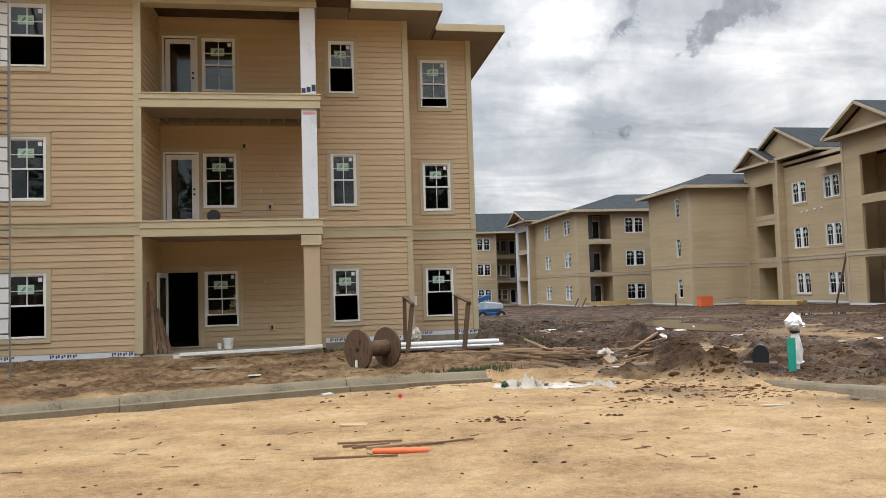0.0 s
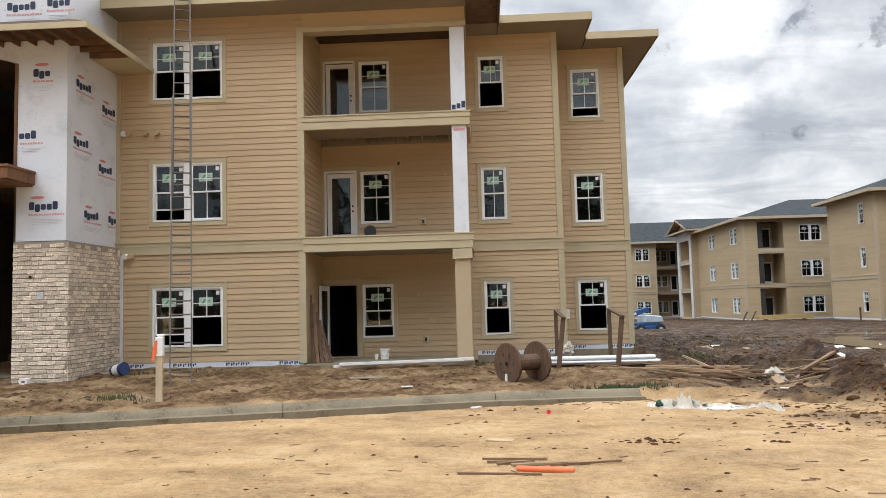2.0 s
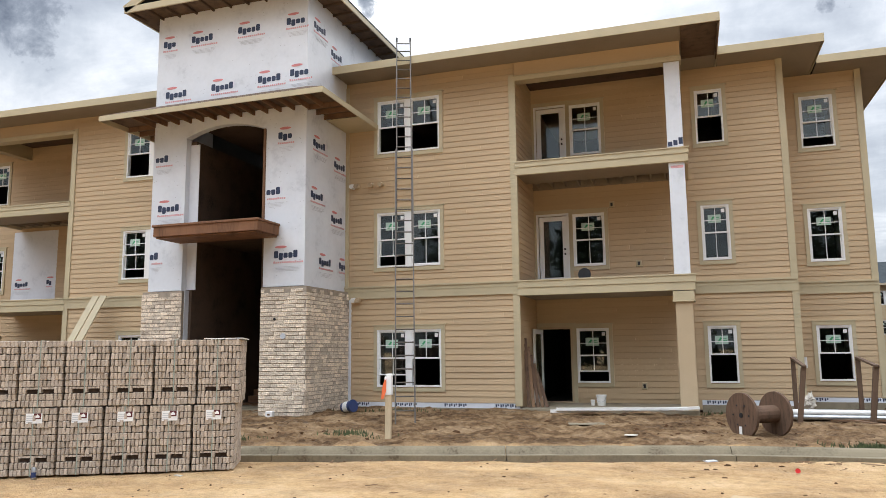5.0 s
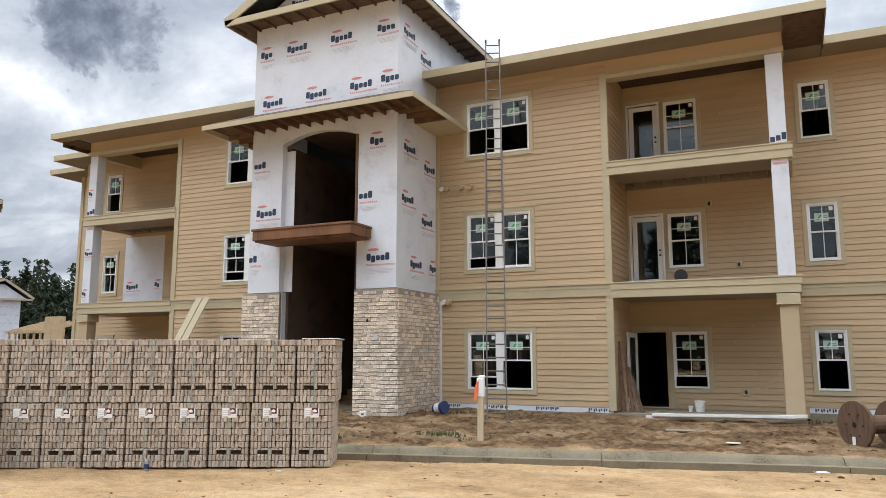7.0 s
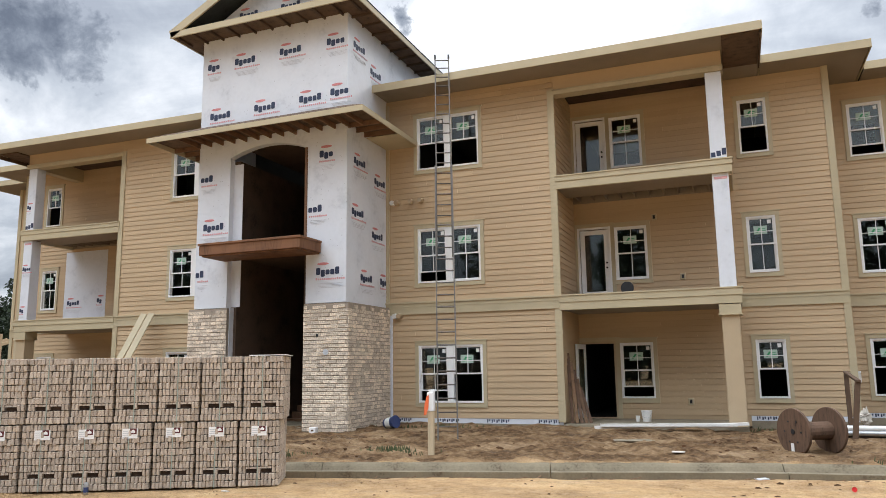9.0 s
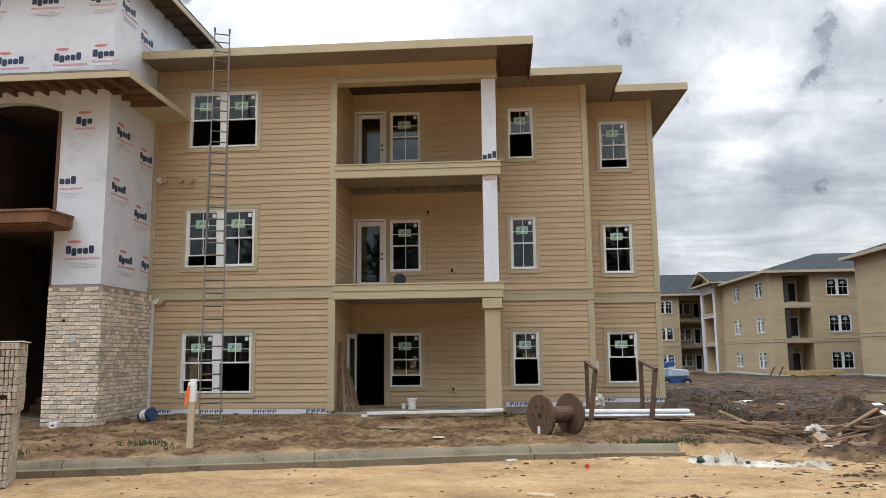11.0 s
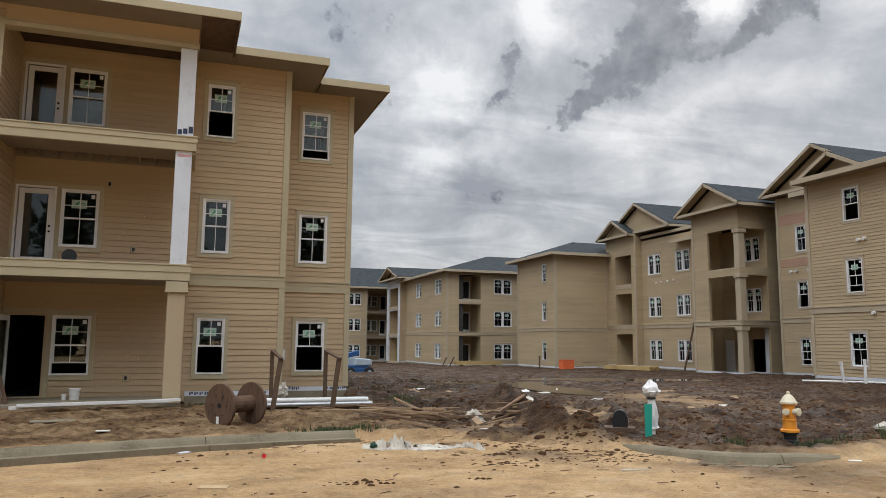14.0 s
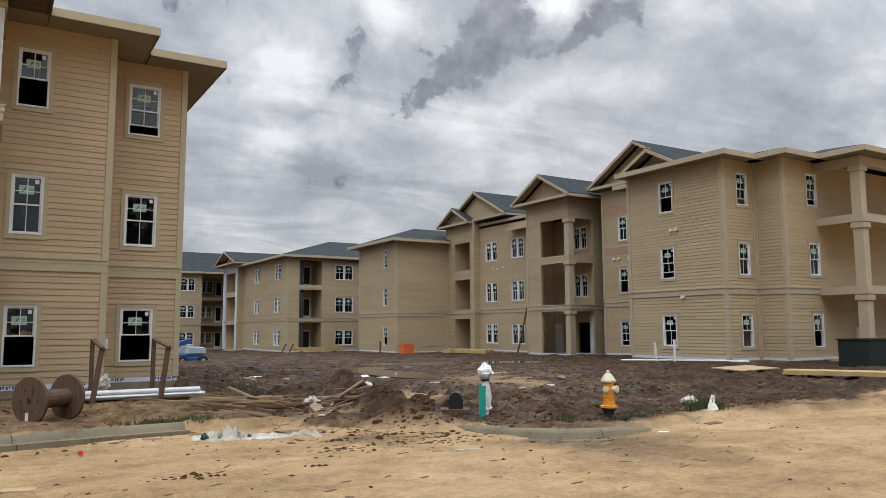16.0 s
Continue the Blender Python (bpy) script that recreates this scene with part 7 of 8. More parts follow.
def lumber_stack(x, y, rz, n, rows, ln_, label):
    s = thing("lumber_stack", place(x, y, 0, rz), label, "lumber stack", group="lumber stacks")
    for r_ in range(rows):
        for k in range(n):
            part("board", MB().box(-ln_ / 2 + 0.05 * ((k + r_) % 3), ln_ / 2 - 0.04 * ((k * 2 + r_) % 3), k * 0.21 - n * 0.105, k * 0.21 + 0.2 - n * 0.105, 0.1 + r_ * 0.07, 0.165 + r_ * 0.07), LUMBER, s)
    for x_ in (-ln_ * 0.35, ln_ * 0.35):
        part("bearer", MB().box(x_ - 0.05, x_ + 0.05, -n * 0.105, n * 0.105, -0.1, 0.1), DARKWOOD, s)


lumber_stack(30.6, 46.6, -72, 5, 4, 4.2, "stack of yellow lumber on the mud by the wall")
lumber_stack(26.6, 66.2, -4, 4, 5, 4.6, "low stack of yellow lumber beside the far wall")
lumber_stack(23.6, 13.3, -62, 5, 2, 4.6, "stack of pale lumber lying at the edge of the lot")
for i in range(9):
    x, y = 29.5 + rnd.uniform(-0.8, 1.2), 49.5 + rnd.uniform(-1.5, 1.5)
    thing("scrap_board", place(x, y, 0.08 + 0.05 * i, rnd.uniform(-70, 70)), "loose board on a scrap heap by the wall", "board", group="far scrap heap", mesh=MB().beam((-0.9, 0, 0), (0.9, 0, rnd.uniform(-0.1, 0.15)), 0.14, 0.03).mesh("scrap_board", PALEWOOD if i % 2 else BROWNWOOD))
thing("leaning_pole", place(33.0, 43.1), "tall dark timber leaning on the wall", "timber", mesh=MB().beam((-0.6, -0.2, 0), (0.6, 0.1, 3.4), 0.09, 0.09).mesh("leaning_pole", DARKWOOD))
gb_ = thing("transformer_box", place(31.2, 17.2, 0, 4), "dark green metal utility box beside the building", "utility box")
part("cabinet", MB().box(-1.5, 0.55, -0.6, 0.6, 0, 1.05), DKGREEN, gb_, bevel=0.03)
part("cabinet", MB().box(0.62, 2.6, -0.6, 0.6, 0, 1.10), DKGREEN, gb_, bevel=0.03)
part("lid", MB().box(-1.54, 0.59, -0.64, 0.64, 1.05, 1.12), DKGREEN, gb_)
part("notice", MB().box(0.25, 0.42, -0.612, -0.602, 0.7, 0.95), VINYL, gb_, "small white notice plate")
part("post", MB().tube([(0.3, -0.8, -0.1), (0.3, -0.8, 1.1)], 0.04, 8), METAL, gb_)
pw = thing("plywood_sheet", place(23.5, 17.5, 0.05, 8) @ Matrix.Rotation(radians(3), 4, "X"), "warped tan plywood sheet lying on the mud", "plywood")
part("sheet", MB().box(-1.3, 1.3, -0.6, 0.6, 0, 0.03), PLY, pw)
for a, b, r_ in (((25.4, 25.6, 0.08), (27.6, 21.3, 0.08), 0.045), ((26.5, 24.4, 0.05), (28.2, 20.8, 0.07), 0.05)):
    thing("drain_pipe", Matrix.Translation(a), "white drain pipe laid along the wall", "pipe", group="drain pipes", mesh=MB().tube([(0, 0, gz(a[0], a[1])), (b[0] - a[0], b[1] - a[1], gz(b[0], b[1]))], r_, 10).mesh("drain_pipe", PVC, smooth=True))
for x, y, h_, mt, ln_ in ((25.9, 23.9, 0.85, PVC, -0.12), (26.4, 23.3, 0.95, PVC, 0.0), (25.9, 51.8, 1.0, DARKWOOD, 0.0), (STX, STY, 0.8, DARKWOOD, 0.5), (STX + 0.7, STY, 0.8, DARKWOOD, 0.5)):
    s = thing("standing_pipe", place(x, y), "short upright pipe sticking out of the mud", "pipe stub", group="pipe stubs")
    part("stub", MB().tube([(0, 0, -0.2), (ln_, 0, h_)], 0.06, 10), mt, s, smooth=True)
    part("stub_cap", MB().tube([(ln_, 0, h_ - 0.05), (ln_ * 1.05, 0, h_ + 0.02)], 0.075, 10), mt, s)

# brick cubes stacked on the street
B_W, B_H, B_D = 0.0535, 0.0945, 0.194
bv = []
for k in range(7):
    q = random.Random(50 + k)
    j = lambda: q.uniform(-0.0065, 0.0065)
    c = MB().hexa([(0.002 + j(), 0.0 + j(), 0.003 + j()), (B_W - 0.002 + j(), 0.0 + j(), 0.003 + j()), (B_W - 0.002, B_D, 0.003), (0.002, B_D, 0.003), (0.002 + j(), j(), B_H - 0.006 + j()), (B_W - 0.002 + j(), j(), B_H - 0.006 + j()), (B_W - 0.002, B_D, B_H - 0.006), (0.002, B_D, B_H - 0.006)])
    bv.append(c.mesh("brick", BRICK_RED, bevel=0.006))
COLS, ROWS, DEEP = 11, 10, 5


def brick_cube(m, label):
    """A strapped cube of bricks on edge, with two slots for the forks."""
    q = random.Random(int(m.translation.x * 100))
    cube = thing("brick_cube", m, label, "brick pallet", group="stacked brick cubes")
    # inset near-black box, so that the gaps between bricks read as shaded
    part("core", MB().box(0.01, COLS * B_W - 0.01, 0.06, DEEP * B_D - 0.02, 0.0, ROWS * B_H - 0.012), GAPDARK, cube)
    for r_ in range(ROWS):
        for k in range(COLS):
            if r_ == 2 and k in (2, 3, 4, 6, 7, 8):
                continue
            part("brick", q.choice(bv), BRICK_RED, cube, m=m @ Matrix.Translation((k * B_W, q.uniform(-0.016, 0.016), r_ * B_H)) @ Matrix.Rotation(q.gauss(0, 0.04), 4, "Y"))
    side = MB()
    for r_ in range(ROWS):
        for d in range(DEEP):
            side.box(COLS * B_W - 0.05, COLS * B_W + q.uniform(-0.006, 0.006), d * B_D + 0.2 * (d == 0) + 0.006, (d + 1) * B_D - 0.004, r_ * B_H + 0.003, (r_ + 1) * B_H - 0.003)
            side.box(-q.uniform(-0.004, 0.004), 0.05, d * B_D + 0.2 * (d == 0) + 0.006, (d + 1) * B_D - 0.004, r_ * B_H + 0.003, (r_ + 1) * B_H - 0.003)
    for k in range(COLS):
        for d in range(1, DEEP):
            side.box(k * B_W + 0.002, (k + 1) * B_W - 0.002, d * B_D + 0.004, (d + 1) * B_D - 0.004, ROWS * B_H - 0.06, ROWS * B_H - q.uniform(0, 0.008))
    for k in (2, 6):
        for c_ in range(3):
            side.box((k + c_) * B_W + 0.003, (k + c_ + 1) * B_W - 0.003, 0.0, B_D, 2 * B_H + 0.064, 3 * B_H - 0.004)
    part("hidden_bricks", side, BRICK_RED, cube, kind="stuff")
    for x in (0.27,):
        part("strap", MB().box(x, x + 0.014, -0.012, -0.008, 0.0, ROWS * B_H + 0.003).box(x, x + 0.014, -0.012, DEEP * B_D, ROWS * B_H + 0.002, ROWS * B_H + 0.005), mat("green_grey_strap", (0.30, 0.34, 0.29), 0.6), cube, "grey-green strap")
    return cube


def cube_label(cube, m):
    t = part("paper_label", MB().box(0.18, 0.40, -0.014, -0.011, 0.73, 0.87), VINYL, cube, "white paper label with dark print")
    part("label_print", MB().box(0.29, 0.385, -0.017, -0.0145, 0.79, 0.87), mat("maroon_print", (0.10, 0.02, 0.025), 0.5), t)
    part("label_print", MB().prism([(0.31, 0.81), (0.365, 0.81), (0.365, 0.835), (0.3375, 0.858), (0.31, 0.835)], -0.0185, -0.0173), VINYL, t)
    bars = MB()
    for k in range(4):
        bars.box(0.19, 0.275 - 0.01 * (k % 2), -0.016, -0.0145, 0.745 + k * 0.028, 0.753 + k * 0.028)
    part("label_print", bars, INK_GREY, t)


ROWA = radians(27.0)
PITCH_ = COLS * B_W + 0.030
pu, pn = Vector((math.cos(ROWA), math.sin(ROWA), 0)), Vector((-math.sin(ROWA), math.cos(ROWA), 0))
corner = Vector((-6.52, 9.66, 0.0))
low = up1 = None
for i in range(10):
    for lv in (0, 1):
        o = corner - pu * PITCH_ * (i + 1) + Vector((0, 0, 0.012 + lv * (ROWS * B_H + 0.01))) + (pu * 0.045 + pn * 0.01 if lv else Vector((0, 0, 0))) + pn * rnd.uniform(-0.015, 0.02)
        mm = Matrix.Translation(o) @ Matrix.Rotation(ROWA + radians(rnd.uniform(-0.7, 0.7)), 4, "Z")
        if lv == 0 and low is None:
            low = brick_cube(mm, "cube of tan tumbled bricks with a paper label, on the sand")
            cube_label(low, mm)
        elif lv == 1 and up1 is None:
            up1 = brick_cube(mm, "cube of tan tumbled bricks stacked on another cube")
        else:
            copy_thing(up1 if lv else low, mm)
for i in (8, 9):
    o = corner - pu * (PITCH_ * (i + 1) + 0.06) - pn * 1.03 + Vector((0, 0, 0.12))
    copy_thing(low, Matrix.Translation(o) @ Matrix.Rotation(ROWA, 4, "Z"))
    br_ = thing("wooden_bearers", Matrix.Translation(o - Vector((0, 0, 0.12))) @ Matrix.Rotation(ROWA, 4, "Z"), "pale wooden bearers under a cube of bricks", "bearers", group="bearers under the bricks")
    for k in (0.05, 0.46):
        part("bearer", MB().box(k, k + 0.09, 0.0, DEEP * B_D, 0.0, 0.118), PALEWOOD, br_)
    tp_ = thing("cover_board", Matrix.Translation(o + Vector((0, 0, ROWS * B_H + 0.004))) @ Matrix.Rotation(ROWA, 4, "Z"), "tan plywood sheet covering a cube of bricks", "plywood", group="boards on the bricks")
    part("sheet", MB().box(-0.01, COLS * B_W + 0.01, -0.03, DEEP * B_D, 0.0, 0.018), PLY, tp_)
cover_ = thing("plastic_cover", Matrix.Translation(corner + Vector((0, 0, 1.93))), "thin white plastic sheet on the bricks", "plastic sheet")
part("sheet", MB().slab([tuple(corner + pu * a + pn * b + Vector((0, 0, 1.93 + c))) for a, b, c in ((-0.5, -0.005, 0.0), (0.06, -0.005, 0.005), (0.06, 0.85, 0.0), (-0.5, 0.85, 0.01))], 0.012), VINYL, cover_, m=ID)
can = thing("drink_can", Matrix.Translation(corner - pu * 2.72 - pn * 0.12 + Vector((0, 0, gz(-8.9, 8.3)))), "small silver can standing before the bricks", "can")
part("can", MB().lathe([(0.028, 0), (0.034, 0.012), (0.034, 0.15), (0.026, 0.165)], 14), METAL, can, smooth=True)
part("can_print", MB().lathe([(0.0345, 0.03), (0.0345, 0.10)], 14), BLUEP, can)

# roof corner of the next building to the west
wm_ = Matrix.Translation((-42.73, 28.08, 1.35)) @ Matrix.Rotation(radians(56), 4, "Z")
west = thing("apartment_building", wm_, "neighbouring tan building with a grey roof", "building")
part("wall", MB().box(-20, -1.5, 1.2, 2.6, -3.3, 9.3), SIDING_FAR, west)
part("soffit", MB().box(-20.9, -0.02, 0.02, 3.2, 9.3, 9.34), SOFFIT, west)
parts("fascia", MB().box(-20.9, 0.0, -0.03, 0.0, 9.28, 9.55).box(0.0, 0.03, -0.03, 3.2, 9.28, 9.55), TRIM_FAR, west)
part("roof", MB().add([(-21, -0.05, 9.55), (0.05, -0.05, 9.55), (0.05, 3.2, 9.55), (-21, 3.2, 9.55), (-15, 1.6, 10.3), (-6, 1.6, 10.3)], ((0, 1, 5, 4), (1, 2, 5), (2, 3, 4, 5), (3, 0, 4), (3, 2, 1, 0))), SHINGLE, west)

# house, framing and woods far to the west
hm_ = Matrix.Translation((-88.2, 59.3, 0)) @ Matrix.Rotation(radians(57), 4, "Z")
hs = thing("house", hm_, "small house in white house wrap with a gabled roof", "house")
part("wall", MB().box(-6.0, 1.9, 0.6, 9, -1, 8.5), WRAP, hs)
part("gable_wall", MB().prism([(-5.6, 8.5), (2.6, 8.5), (0.0, 10.3), (-2.2, 10.3)], 0.3, 0.6), WRAP, hs)
part("roof", MB().slab([(-7.0, 0, 8.7), (0.0, 0, 11.0), (0.0, 9, 11.0), (-7.0, 9, 8.7)][::-1], 0.15).slab([(3.3, 0, 8.7), (0.0, 0, 11.0), (0.0, 9, 11.0), (3.3, 9, 8.7)], 0.15), SHINGLE, hs)
parts("fascia", MB().beam((-7.0, -0.1, 8.6), (0, -0.1, 10.9), 0.1, 0.3).beam((3.3, -0.1, 8.6), (0, -0.1, 10.9), 0.1, 0.3).box(-7.0, 3.2, -0.05, 0.05, 8.35, 8.6), TRIM_FAR, hs)
pr_ = MB()
for i in range(5):
    for k in range(6):
        pr_.box(-1.6 + k * 0.6, -1.25 + k * 0.6, 0.585, 0.598, 3.5 + i * 1.0, 3.6 + i * 1.0)
part("wrap_print", pr_, INK_GREY, hs, kind="stuff")
fr_ = thing("unfinished_house", Matrix.Translation((-66, 50, 0)), "timber-framed house still without walls", "house frame")
part("sheathing", MB().box(-63.7, -61.1, 47, 47.2, -1, 5.2), PLY, fr_, m=ID)
for i in range(7):
    x = -73 + i * 0.95
    part("truss", MB().beam((x, 50, 4.0), (x, 54, 5.1), 0.12, 0.3).beam((x, 50, -0.5), (x, 50, 4.0), 0.12, 0.2), PLY, fr_, m=ID)
part("top_plate", MB().box(-73.5, -66.8, 49.9, 50.1, 3.8, 4.1), PLY, fr_, m=ID)
wd = MB()
q = random.Random(77)
for i in range(420):
    x, y = q.uniform(-330, -60), 0
    y = 120 + q.uniform(-10, 30)
    H = q.uniform(17, 24)
    wd.tube([(x, y, -1), (x + q.uniform(-0.5, 0.5), y, H * 0.8)], [0.3, 0.08], 5)
    for k in range(110):
        a, rr = q.uniform(0, 6.28), q.uniform(0.3, 3.6)
        zc = q.uniform(2.0, H)
        rr *= max(0.25, 1 - (zc / H) ** 3)
        c = Vector((x + rr * math.cos(a), y + rr * math.sin(a), zc))
        for t in range(3):
            p = [c + Vector((q.uniform(-0.75, 0.75), q.uniform(-0.75, 0.75), q.uniform(-0.65, 0.65))) for _ in range(3)]
            wd.add(p, ((0, 1, 2),))
for i in range(170):
    x, y, H = q.uniform(-105, 105), -44 + q.uniform(-7, 7), q.uniform(16, 22)
    wd.tube([(x, y, -1), (x, y, H * 0.8)], [0.3, 0.08], 5)
    for k in range(240):
        a, rr, zc = q.uniform(0, 6.28), q.uniform(0.2, 3.4), q.uniform(0.5, H)
        rr *= max(0.2, 1 - (zc / H) ** 3)
        c = Vector((x + rr * math.cos(a), y + rr * math.sin(a), zc))
        wd.add([c + Vector((q.uniform(-0.6, 0.6), q.uniform(-0.6, 0.6), q.uniform(-0.5, 0.5))) for _ in range(3)], ((0, 1, 2),))
        wd.add([c + Vector((q.uniform(-0.6, 0.6), q.uniform(-0.6, 0.6), q.uniform(-0.5, 0.5))) for _ in range(3)], ((0, 1, 2),))
thing("woods", ID, "dark line of leafy trees in the distance", "trees", kind="stuff", mesh=wd.mesh("woods", LEAF))

# clods and grass
cl = MB()
q = random.Random(9)


def clod(x, y, r, flat=1.0):
    """A rounded, uneven lump pressed into the ground."""
    z = gz_fast(x, y)
    o, n = len(cl.v), 7
    sx, sy, h = q.uniform(0.7, 1.5) / flat ** 0.5, q.uniform(0.6, 1.1), q.uniform(0.35, 0.8) * flat
    cl.v.append((x, y, z + r * h))
    for ring, rise in ((0.5, 0.86), (0.95, 0.40), (1.15, -0.4)):
        for k in range(n):
            a = (k + q.uniform(-0.3, 0.3)) / n * 6.283
            rr = r * ring * q.uniform(0.7, 1.3)
            cl.v.append((x + rr * sx * math.cos(a), y + rr * sy * math.sin(a), z + r * (h * rise * q.uniform(0.75, 1.2) if rise > 0 else rise)))
    for k in range(n):
        k2 = (k + 1) % n
        cl.f.append((o, o + 1 + k, o + 1 + k2))
        for g in (0, n):
            cl.f.append((o + 1 + g + k, o + 1 + g + n + k, o + 1 + g + n + k2, o + 1 + g + k2))


def gz_fast(x, y):
    i, j = min(max(np.searchsorted(gx, x) - 1, 0), nx - 2), min(max(np.searchsorted(gy, y) - 1, 0), ny - 2)
    u, v = (x - gx[i]) / (gx[i + 1] - gx[i]), (y - gy[j]) / (gy[j + 1] - gy[j])
    return float((ZZ[j, i] * (1 - u) + ZZ[j, i + 1] * u) * (1 - v) + (ZZ[j + 1, i] * (1 - u) + ZZ[j + 1, i + 1] * u) * v)


for i in range(15000):
    y = 10 + 26 * q.random() ** 1.5
    x = q.uniform(2.5, 8 + 0.9 * y)
    k = (min(max(np.searchsorted(gy, y), 0), ny - 1), min(max(np.searchsorted(gx, x), 0), nx - 1))
    if MUD[k] > 0.4 and q.random() < 0.3 + 0.7 * MUD[k]:
        clod(x, y, q.uniform(0.008, 0.03) + 0.05 * q.random() ** 7, 0.8)
for i in range(420):
    x = q.uniform(-9, 8)
    y = float(kerb_y(np.array([x]))[0]) + q.uniform(0.4, 4.5)
    if y < 18.4:
        clod(x, y, 0.008 + 0.05 * q.random() ** 3)
for i in range(1000):
    x, y = q.uniform(-8, 13), 4.5 + 8 * q.random()
    if y < float(kerb_y(np.array([x]))[0]) - 0.1:
        clod(x, y, 0.003 + 0.026 * q.random() ** 5)
for cx, cy, n_, s_ in ((2.2, 9.2, 60, 0.16), (3.6, 9.0, 24, 0.05), (4.7, 10.4, 30, 0.4), (5.5, 10.0, 40, 0.4), (6.1, 10.9, 60, 0.45), (5.3, 11.6, 45, 0.4), (5.6, 10.9, 60, 0.1), (6.9, 11.9, 120, 0.25), (6.4, 12.6, 110, 0.35), (8.3, 9.0, 14, 0.08), (7.3, 9.6, 12, 0.15), (8.0, 8.9, 8, 0.1), (0.9, 8.9, 8, 0.08), (1.0, 11.9, 20, 0.4)):
    for i in range(n_):
        clod(q.gauss(cx, s_ * 1.7), q.gauss(cy, s_ * 0.6), 0.005 + 0.04 * q.random() ** 3)
for i in range(15):
    cx, cy, s_ = q.uniform(4.4, 8.2), q.uniform(8.9, 12.4), q.uniform(0.06, 0.3)
    if cy < float(kerb_y(np.array([cx]))[0]):
        for k in range(int(20 + 160 * s_)):
            clod(q.gauss(cx, s_ * 1.9), q.gauss(cy, s_ * 0.5), 0.004 + 0.034 * q.random() ** 3, 0.55)
tw_ = MB()
for i in range(260):
    if i < 110:
        x = q.uniform(-6, 3.2)
        y = float(kerb_y(np.array([x]))[0]) - 0.35 - 0.5 * q.random() ** 2
    elif i < 190:
        x, y = q.gauss(5.6, 1.0), q.gauss(11.2, 0.9)
    else:
        x, y = q.uniform(-5, 12), q.uniform(6, 9.5)
    z, a, l_ = gz_fast(x, y) + 0.006, q.gauss(0, 0.6), q.uniform(0.04, 0.2)
    tw_.beam((x, y, z), (x + l_ * math.cos(a), y + l_ * math.sin(a), z + q.uniform(-0.002, 0.02)), q.uniform(0.006, 0.02), 0.008)
thing("twig_litter", ID, "small dark twigs and splinters scattered on the sand", "litter", kind="stuff", mesh=tw_.mesh("twig_litter", BROWNWOOD))
thing("mud_clods", ID, "scattered dark clods of mud", "mud", kind="stuff", mesh=cl.mesh("mud_clods", MUDM, smooth=True))
gr = MB()
for cx, cy, sx, sy, n_, hh in ((2.75, 13.55, 0.35, 0.08, 300, 0.09), (3.2, 18.9, 0.6, 0.3, 80, 0.08), (5.6, 19.6, 0.4, 0.3, 160, 0.09), (-6.2, 12.9, 0.3, 0.1, 120, 0.08), (-8.2, 12.0, 0.4, 0.12, 90, 0.07), (12.1, 10.0, 0.22, 0.12, 420, 0.20), (9.95, 9.85, 0.25, 0.1, 160, 0.08), (8.5, 10.1, 0.16, 0.1, 70, 0.13), (10.9, 10.2, 0.5, 0.12, 90, 0.08), (7.4, 24.5, 1.8, 0.8, 220, 0.07), (8.6, 30.0, 1.5, 0.5, 160, 0.08), (-7.6, 17.9, 0.8, 0.2, 60, 0.1), (1.2, 19.6, 0.8, 0.2, 160, 0.12)):
    for i in range(n_):
        x, y = q.gauss(cx, sx), q.gauss(cy, sy)
        z = gz_fast(x, y)
        h = hh * q.uniform(0.5, 1.3)
        a = q.uniform(0, 6.28)
        dx, dy, w_ = math.cos(a) * h * 0.4, math.sin(a) * h * 0.4, 0.006 + 0.0004 * y
        gr.add([(x - w_, y, z - 0.02), (x + w_, y, z - 0.02), (x + dx * 0.5 + w_ * 0.6, y + dy * 0.5, z + h * 0.65), (x + dx * 0.5 - w_ * 0.6, y + dy * 0.5, z + h * 0.65), (x + dx, y + dy, z + h)], ((0, 1, 2, 3), (3, 2, 4)))
thing("grass_tufts", ID, "sparse green grass and weeds on bare dirt", "grass", kind="stuff", mesh=gr.mesh("grass_tufts", GRASS))

# ---- pier brickwork, laid brick by brick ----
C_H, C_L = 0.0985, 0.205
pbm = {}


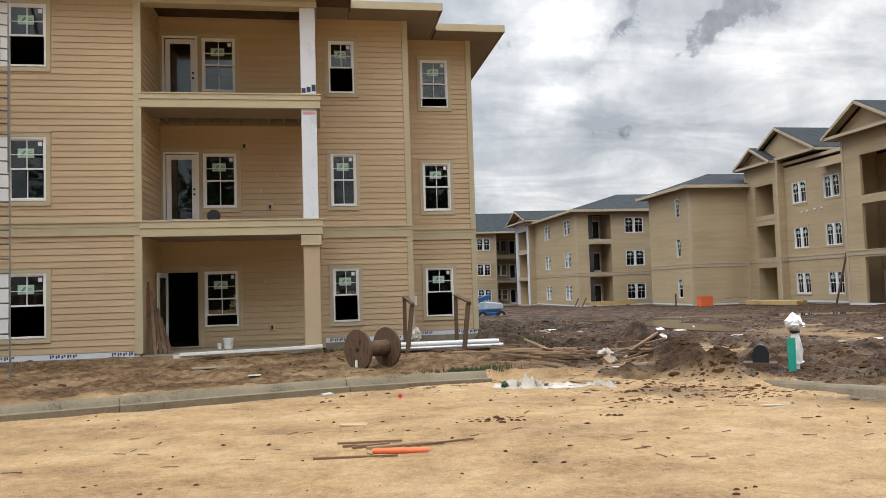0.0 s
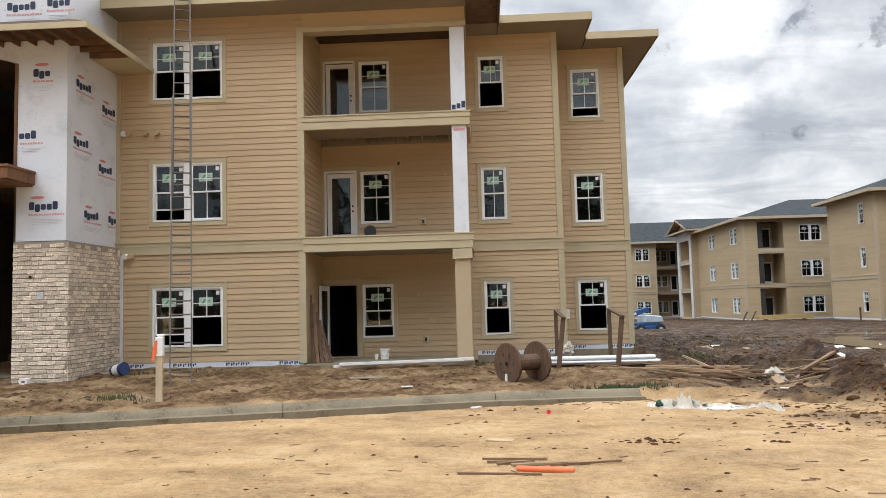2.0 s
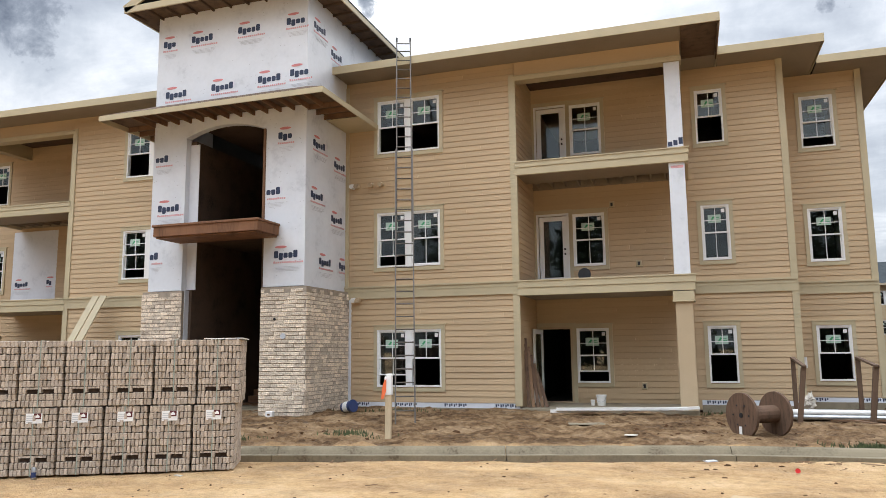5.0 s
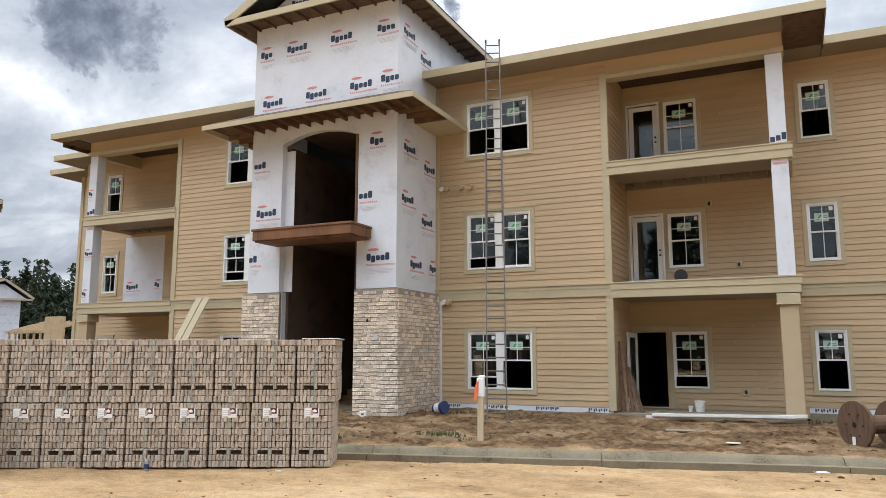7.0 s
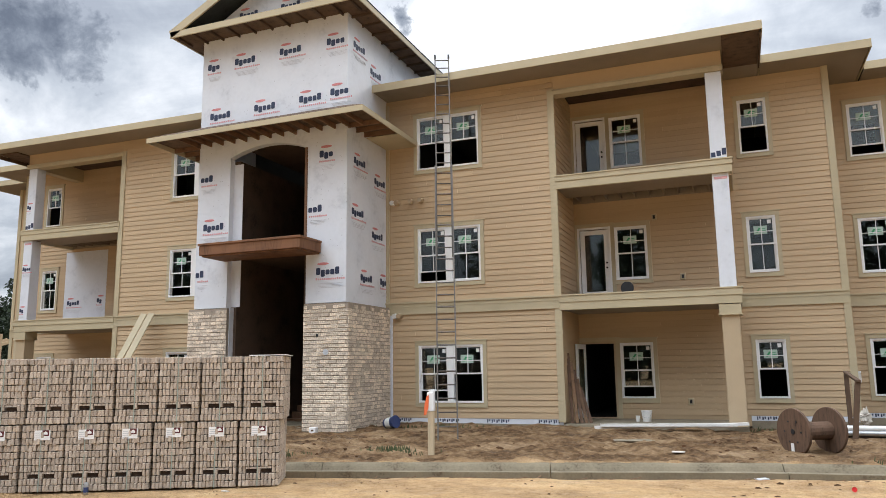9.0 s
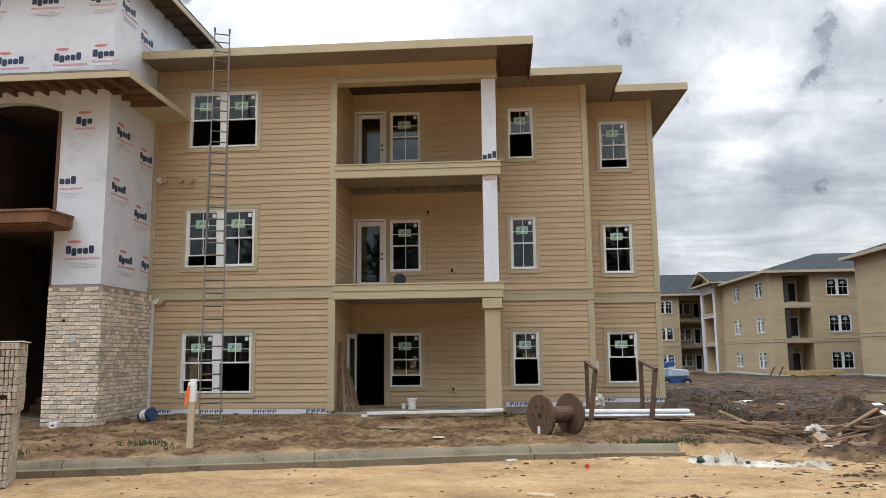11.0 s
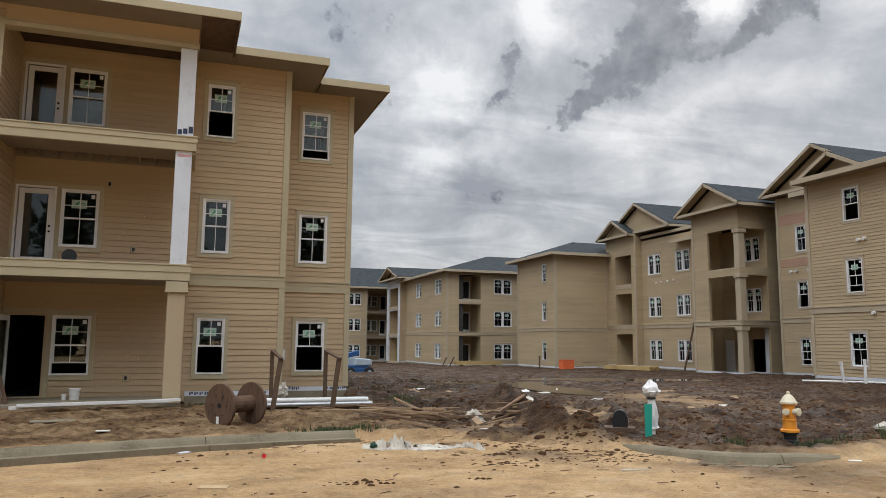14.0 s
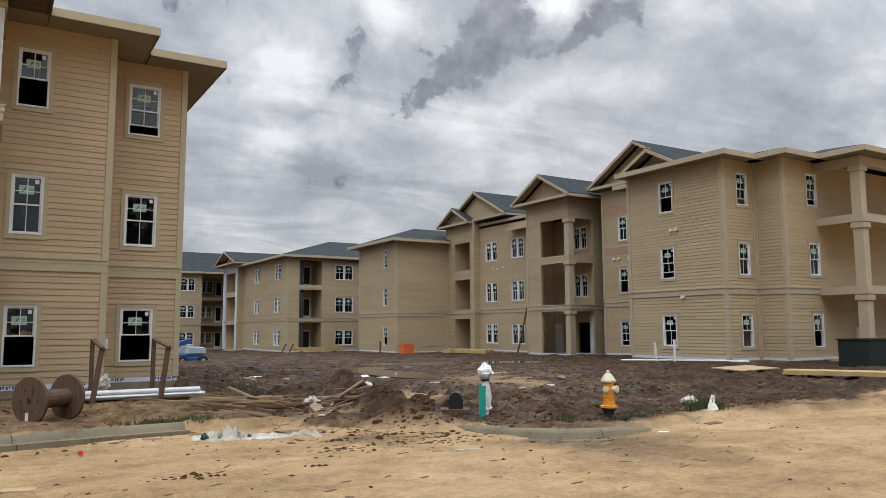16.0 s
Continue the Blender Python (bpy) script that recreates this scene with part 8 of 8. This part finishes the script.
def pier_brick(w):
    k = round(w, 2)
    if k not in pbm:
        pbm[k] = []
        for v_ in range(5):
            q_ = random.Random(int(k * 100) * 7 + v_)
            j = lambda: q_.uniform(-0.006, 0.006)
            pbm[k].append(MB().hexa(((0.001 + j() * 0.5, -0.016 + j(), 0.006 + j()), (k - 0.003 + j(), -0.016 + j(), 0.006 + j()), (k - 0.003, 0.02, 0.006), (0.001, 0.02, 0.006), (0.001 + j() * 0.5, -0.016 + j(), C_H - 0.011 + j()), (k - 0.003 + j(), -0.016 + j(), C_H - 0.011 + j()), (k - 0.003, 0.02, C_H - 0.011), (0.001, 0.02, C_H - 0.011))).mesh("brick", BRICK, bevel=0.007))
    return rnd.choice(pbm[k])


count = 0
for (xa, xb), sides in zip(PIERS, (("f",), ("f", "r"))):
    for sd in sides:
        m, L = wall_frame((xa, TY - 0.06), (xb, TY - 0.06)) if sd == "f" else wall_frame((xb, TY - 0.06), (xb, D - 0.02))
        core = [c for c in near.children if c.name.startswith("pier_core")][0 if xa < -12 else 1]
        rest = MB()
        for r_ in range(32):
            z = 0.16 + r_ * C_H
            x = 0.0
            first = True
            while x < L - 0.02:
                w = min(round(C_L * (0.5 if first and r_ % 2 else rnd.choice((0.8, 0.95, 1.0, 1.15))), 2), L - x)
                first = False
                if w < 0.05 or (r_ == 31 and rnd.random() < 0.45):
                    x += w
                    continue
                if xa > -12 and count < 300 and (sd == "f" or z > 1.2):
                    part("brick", pier_brick(w), BRICK, core, m=m @ Matrix.Translation((x, rnd.uniform(-0.009, 0.006), z)) @ Matrix.Rotation(rnd.gauss(0, 0.012), 4, "Y"))
                    count += 1
                else:
                    y = rnd.uniform(-0.009, 0.006)
                    j = lambda: rnd.uniform(-0.006, 0.006)
                    rest.hexa(((x + 0.001 + j(), y - 0.016 + j(), z + 0.006 + j()), (x + w - 0.003 + j(), y - 0.016 + j(), z + 0.006 + j()), (x + w - 0.003, 0.02, z + 0.006), (x + 0.001, 0.02, z + 0.006), (x + 0.001 + j(), y - 0.016 + j(), z + C_H - 0.011 + j()), (x + w - 0.003 + j(), y - 0.016 + j(), z + C_H - 0.011 + j()), (x + w - 0.003, 0.02, z + C_H - 0.011), (x + 0.001, 0.02, z + C_H - 0.011)))
                x += w
        if rest.v:
            part("bricks", rest, BRICK, core, m=m, kind="stuff")
for p, r_ in (((-10.0, TY - 0.09, 2.55), 0.035), ((-9.75, TY - 0.09, 2.12), 0.075)):
    part("conduit", MB().tube([(p[0], p[1] + 0.1, p[2]), p], r_, 14), BLACKP if r_ < 0.05 else INK_GREY, near, m=ID)
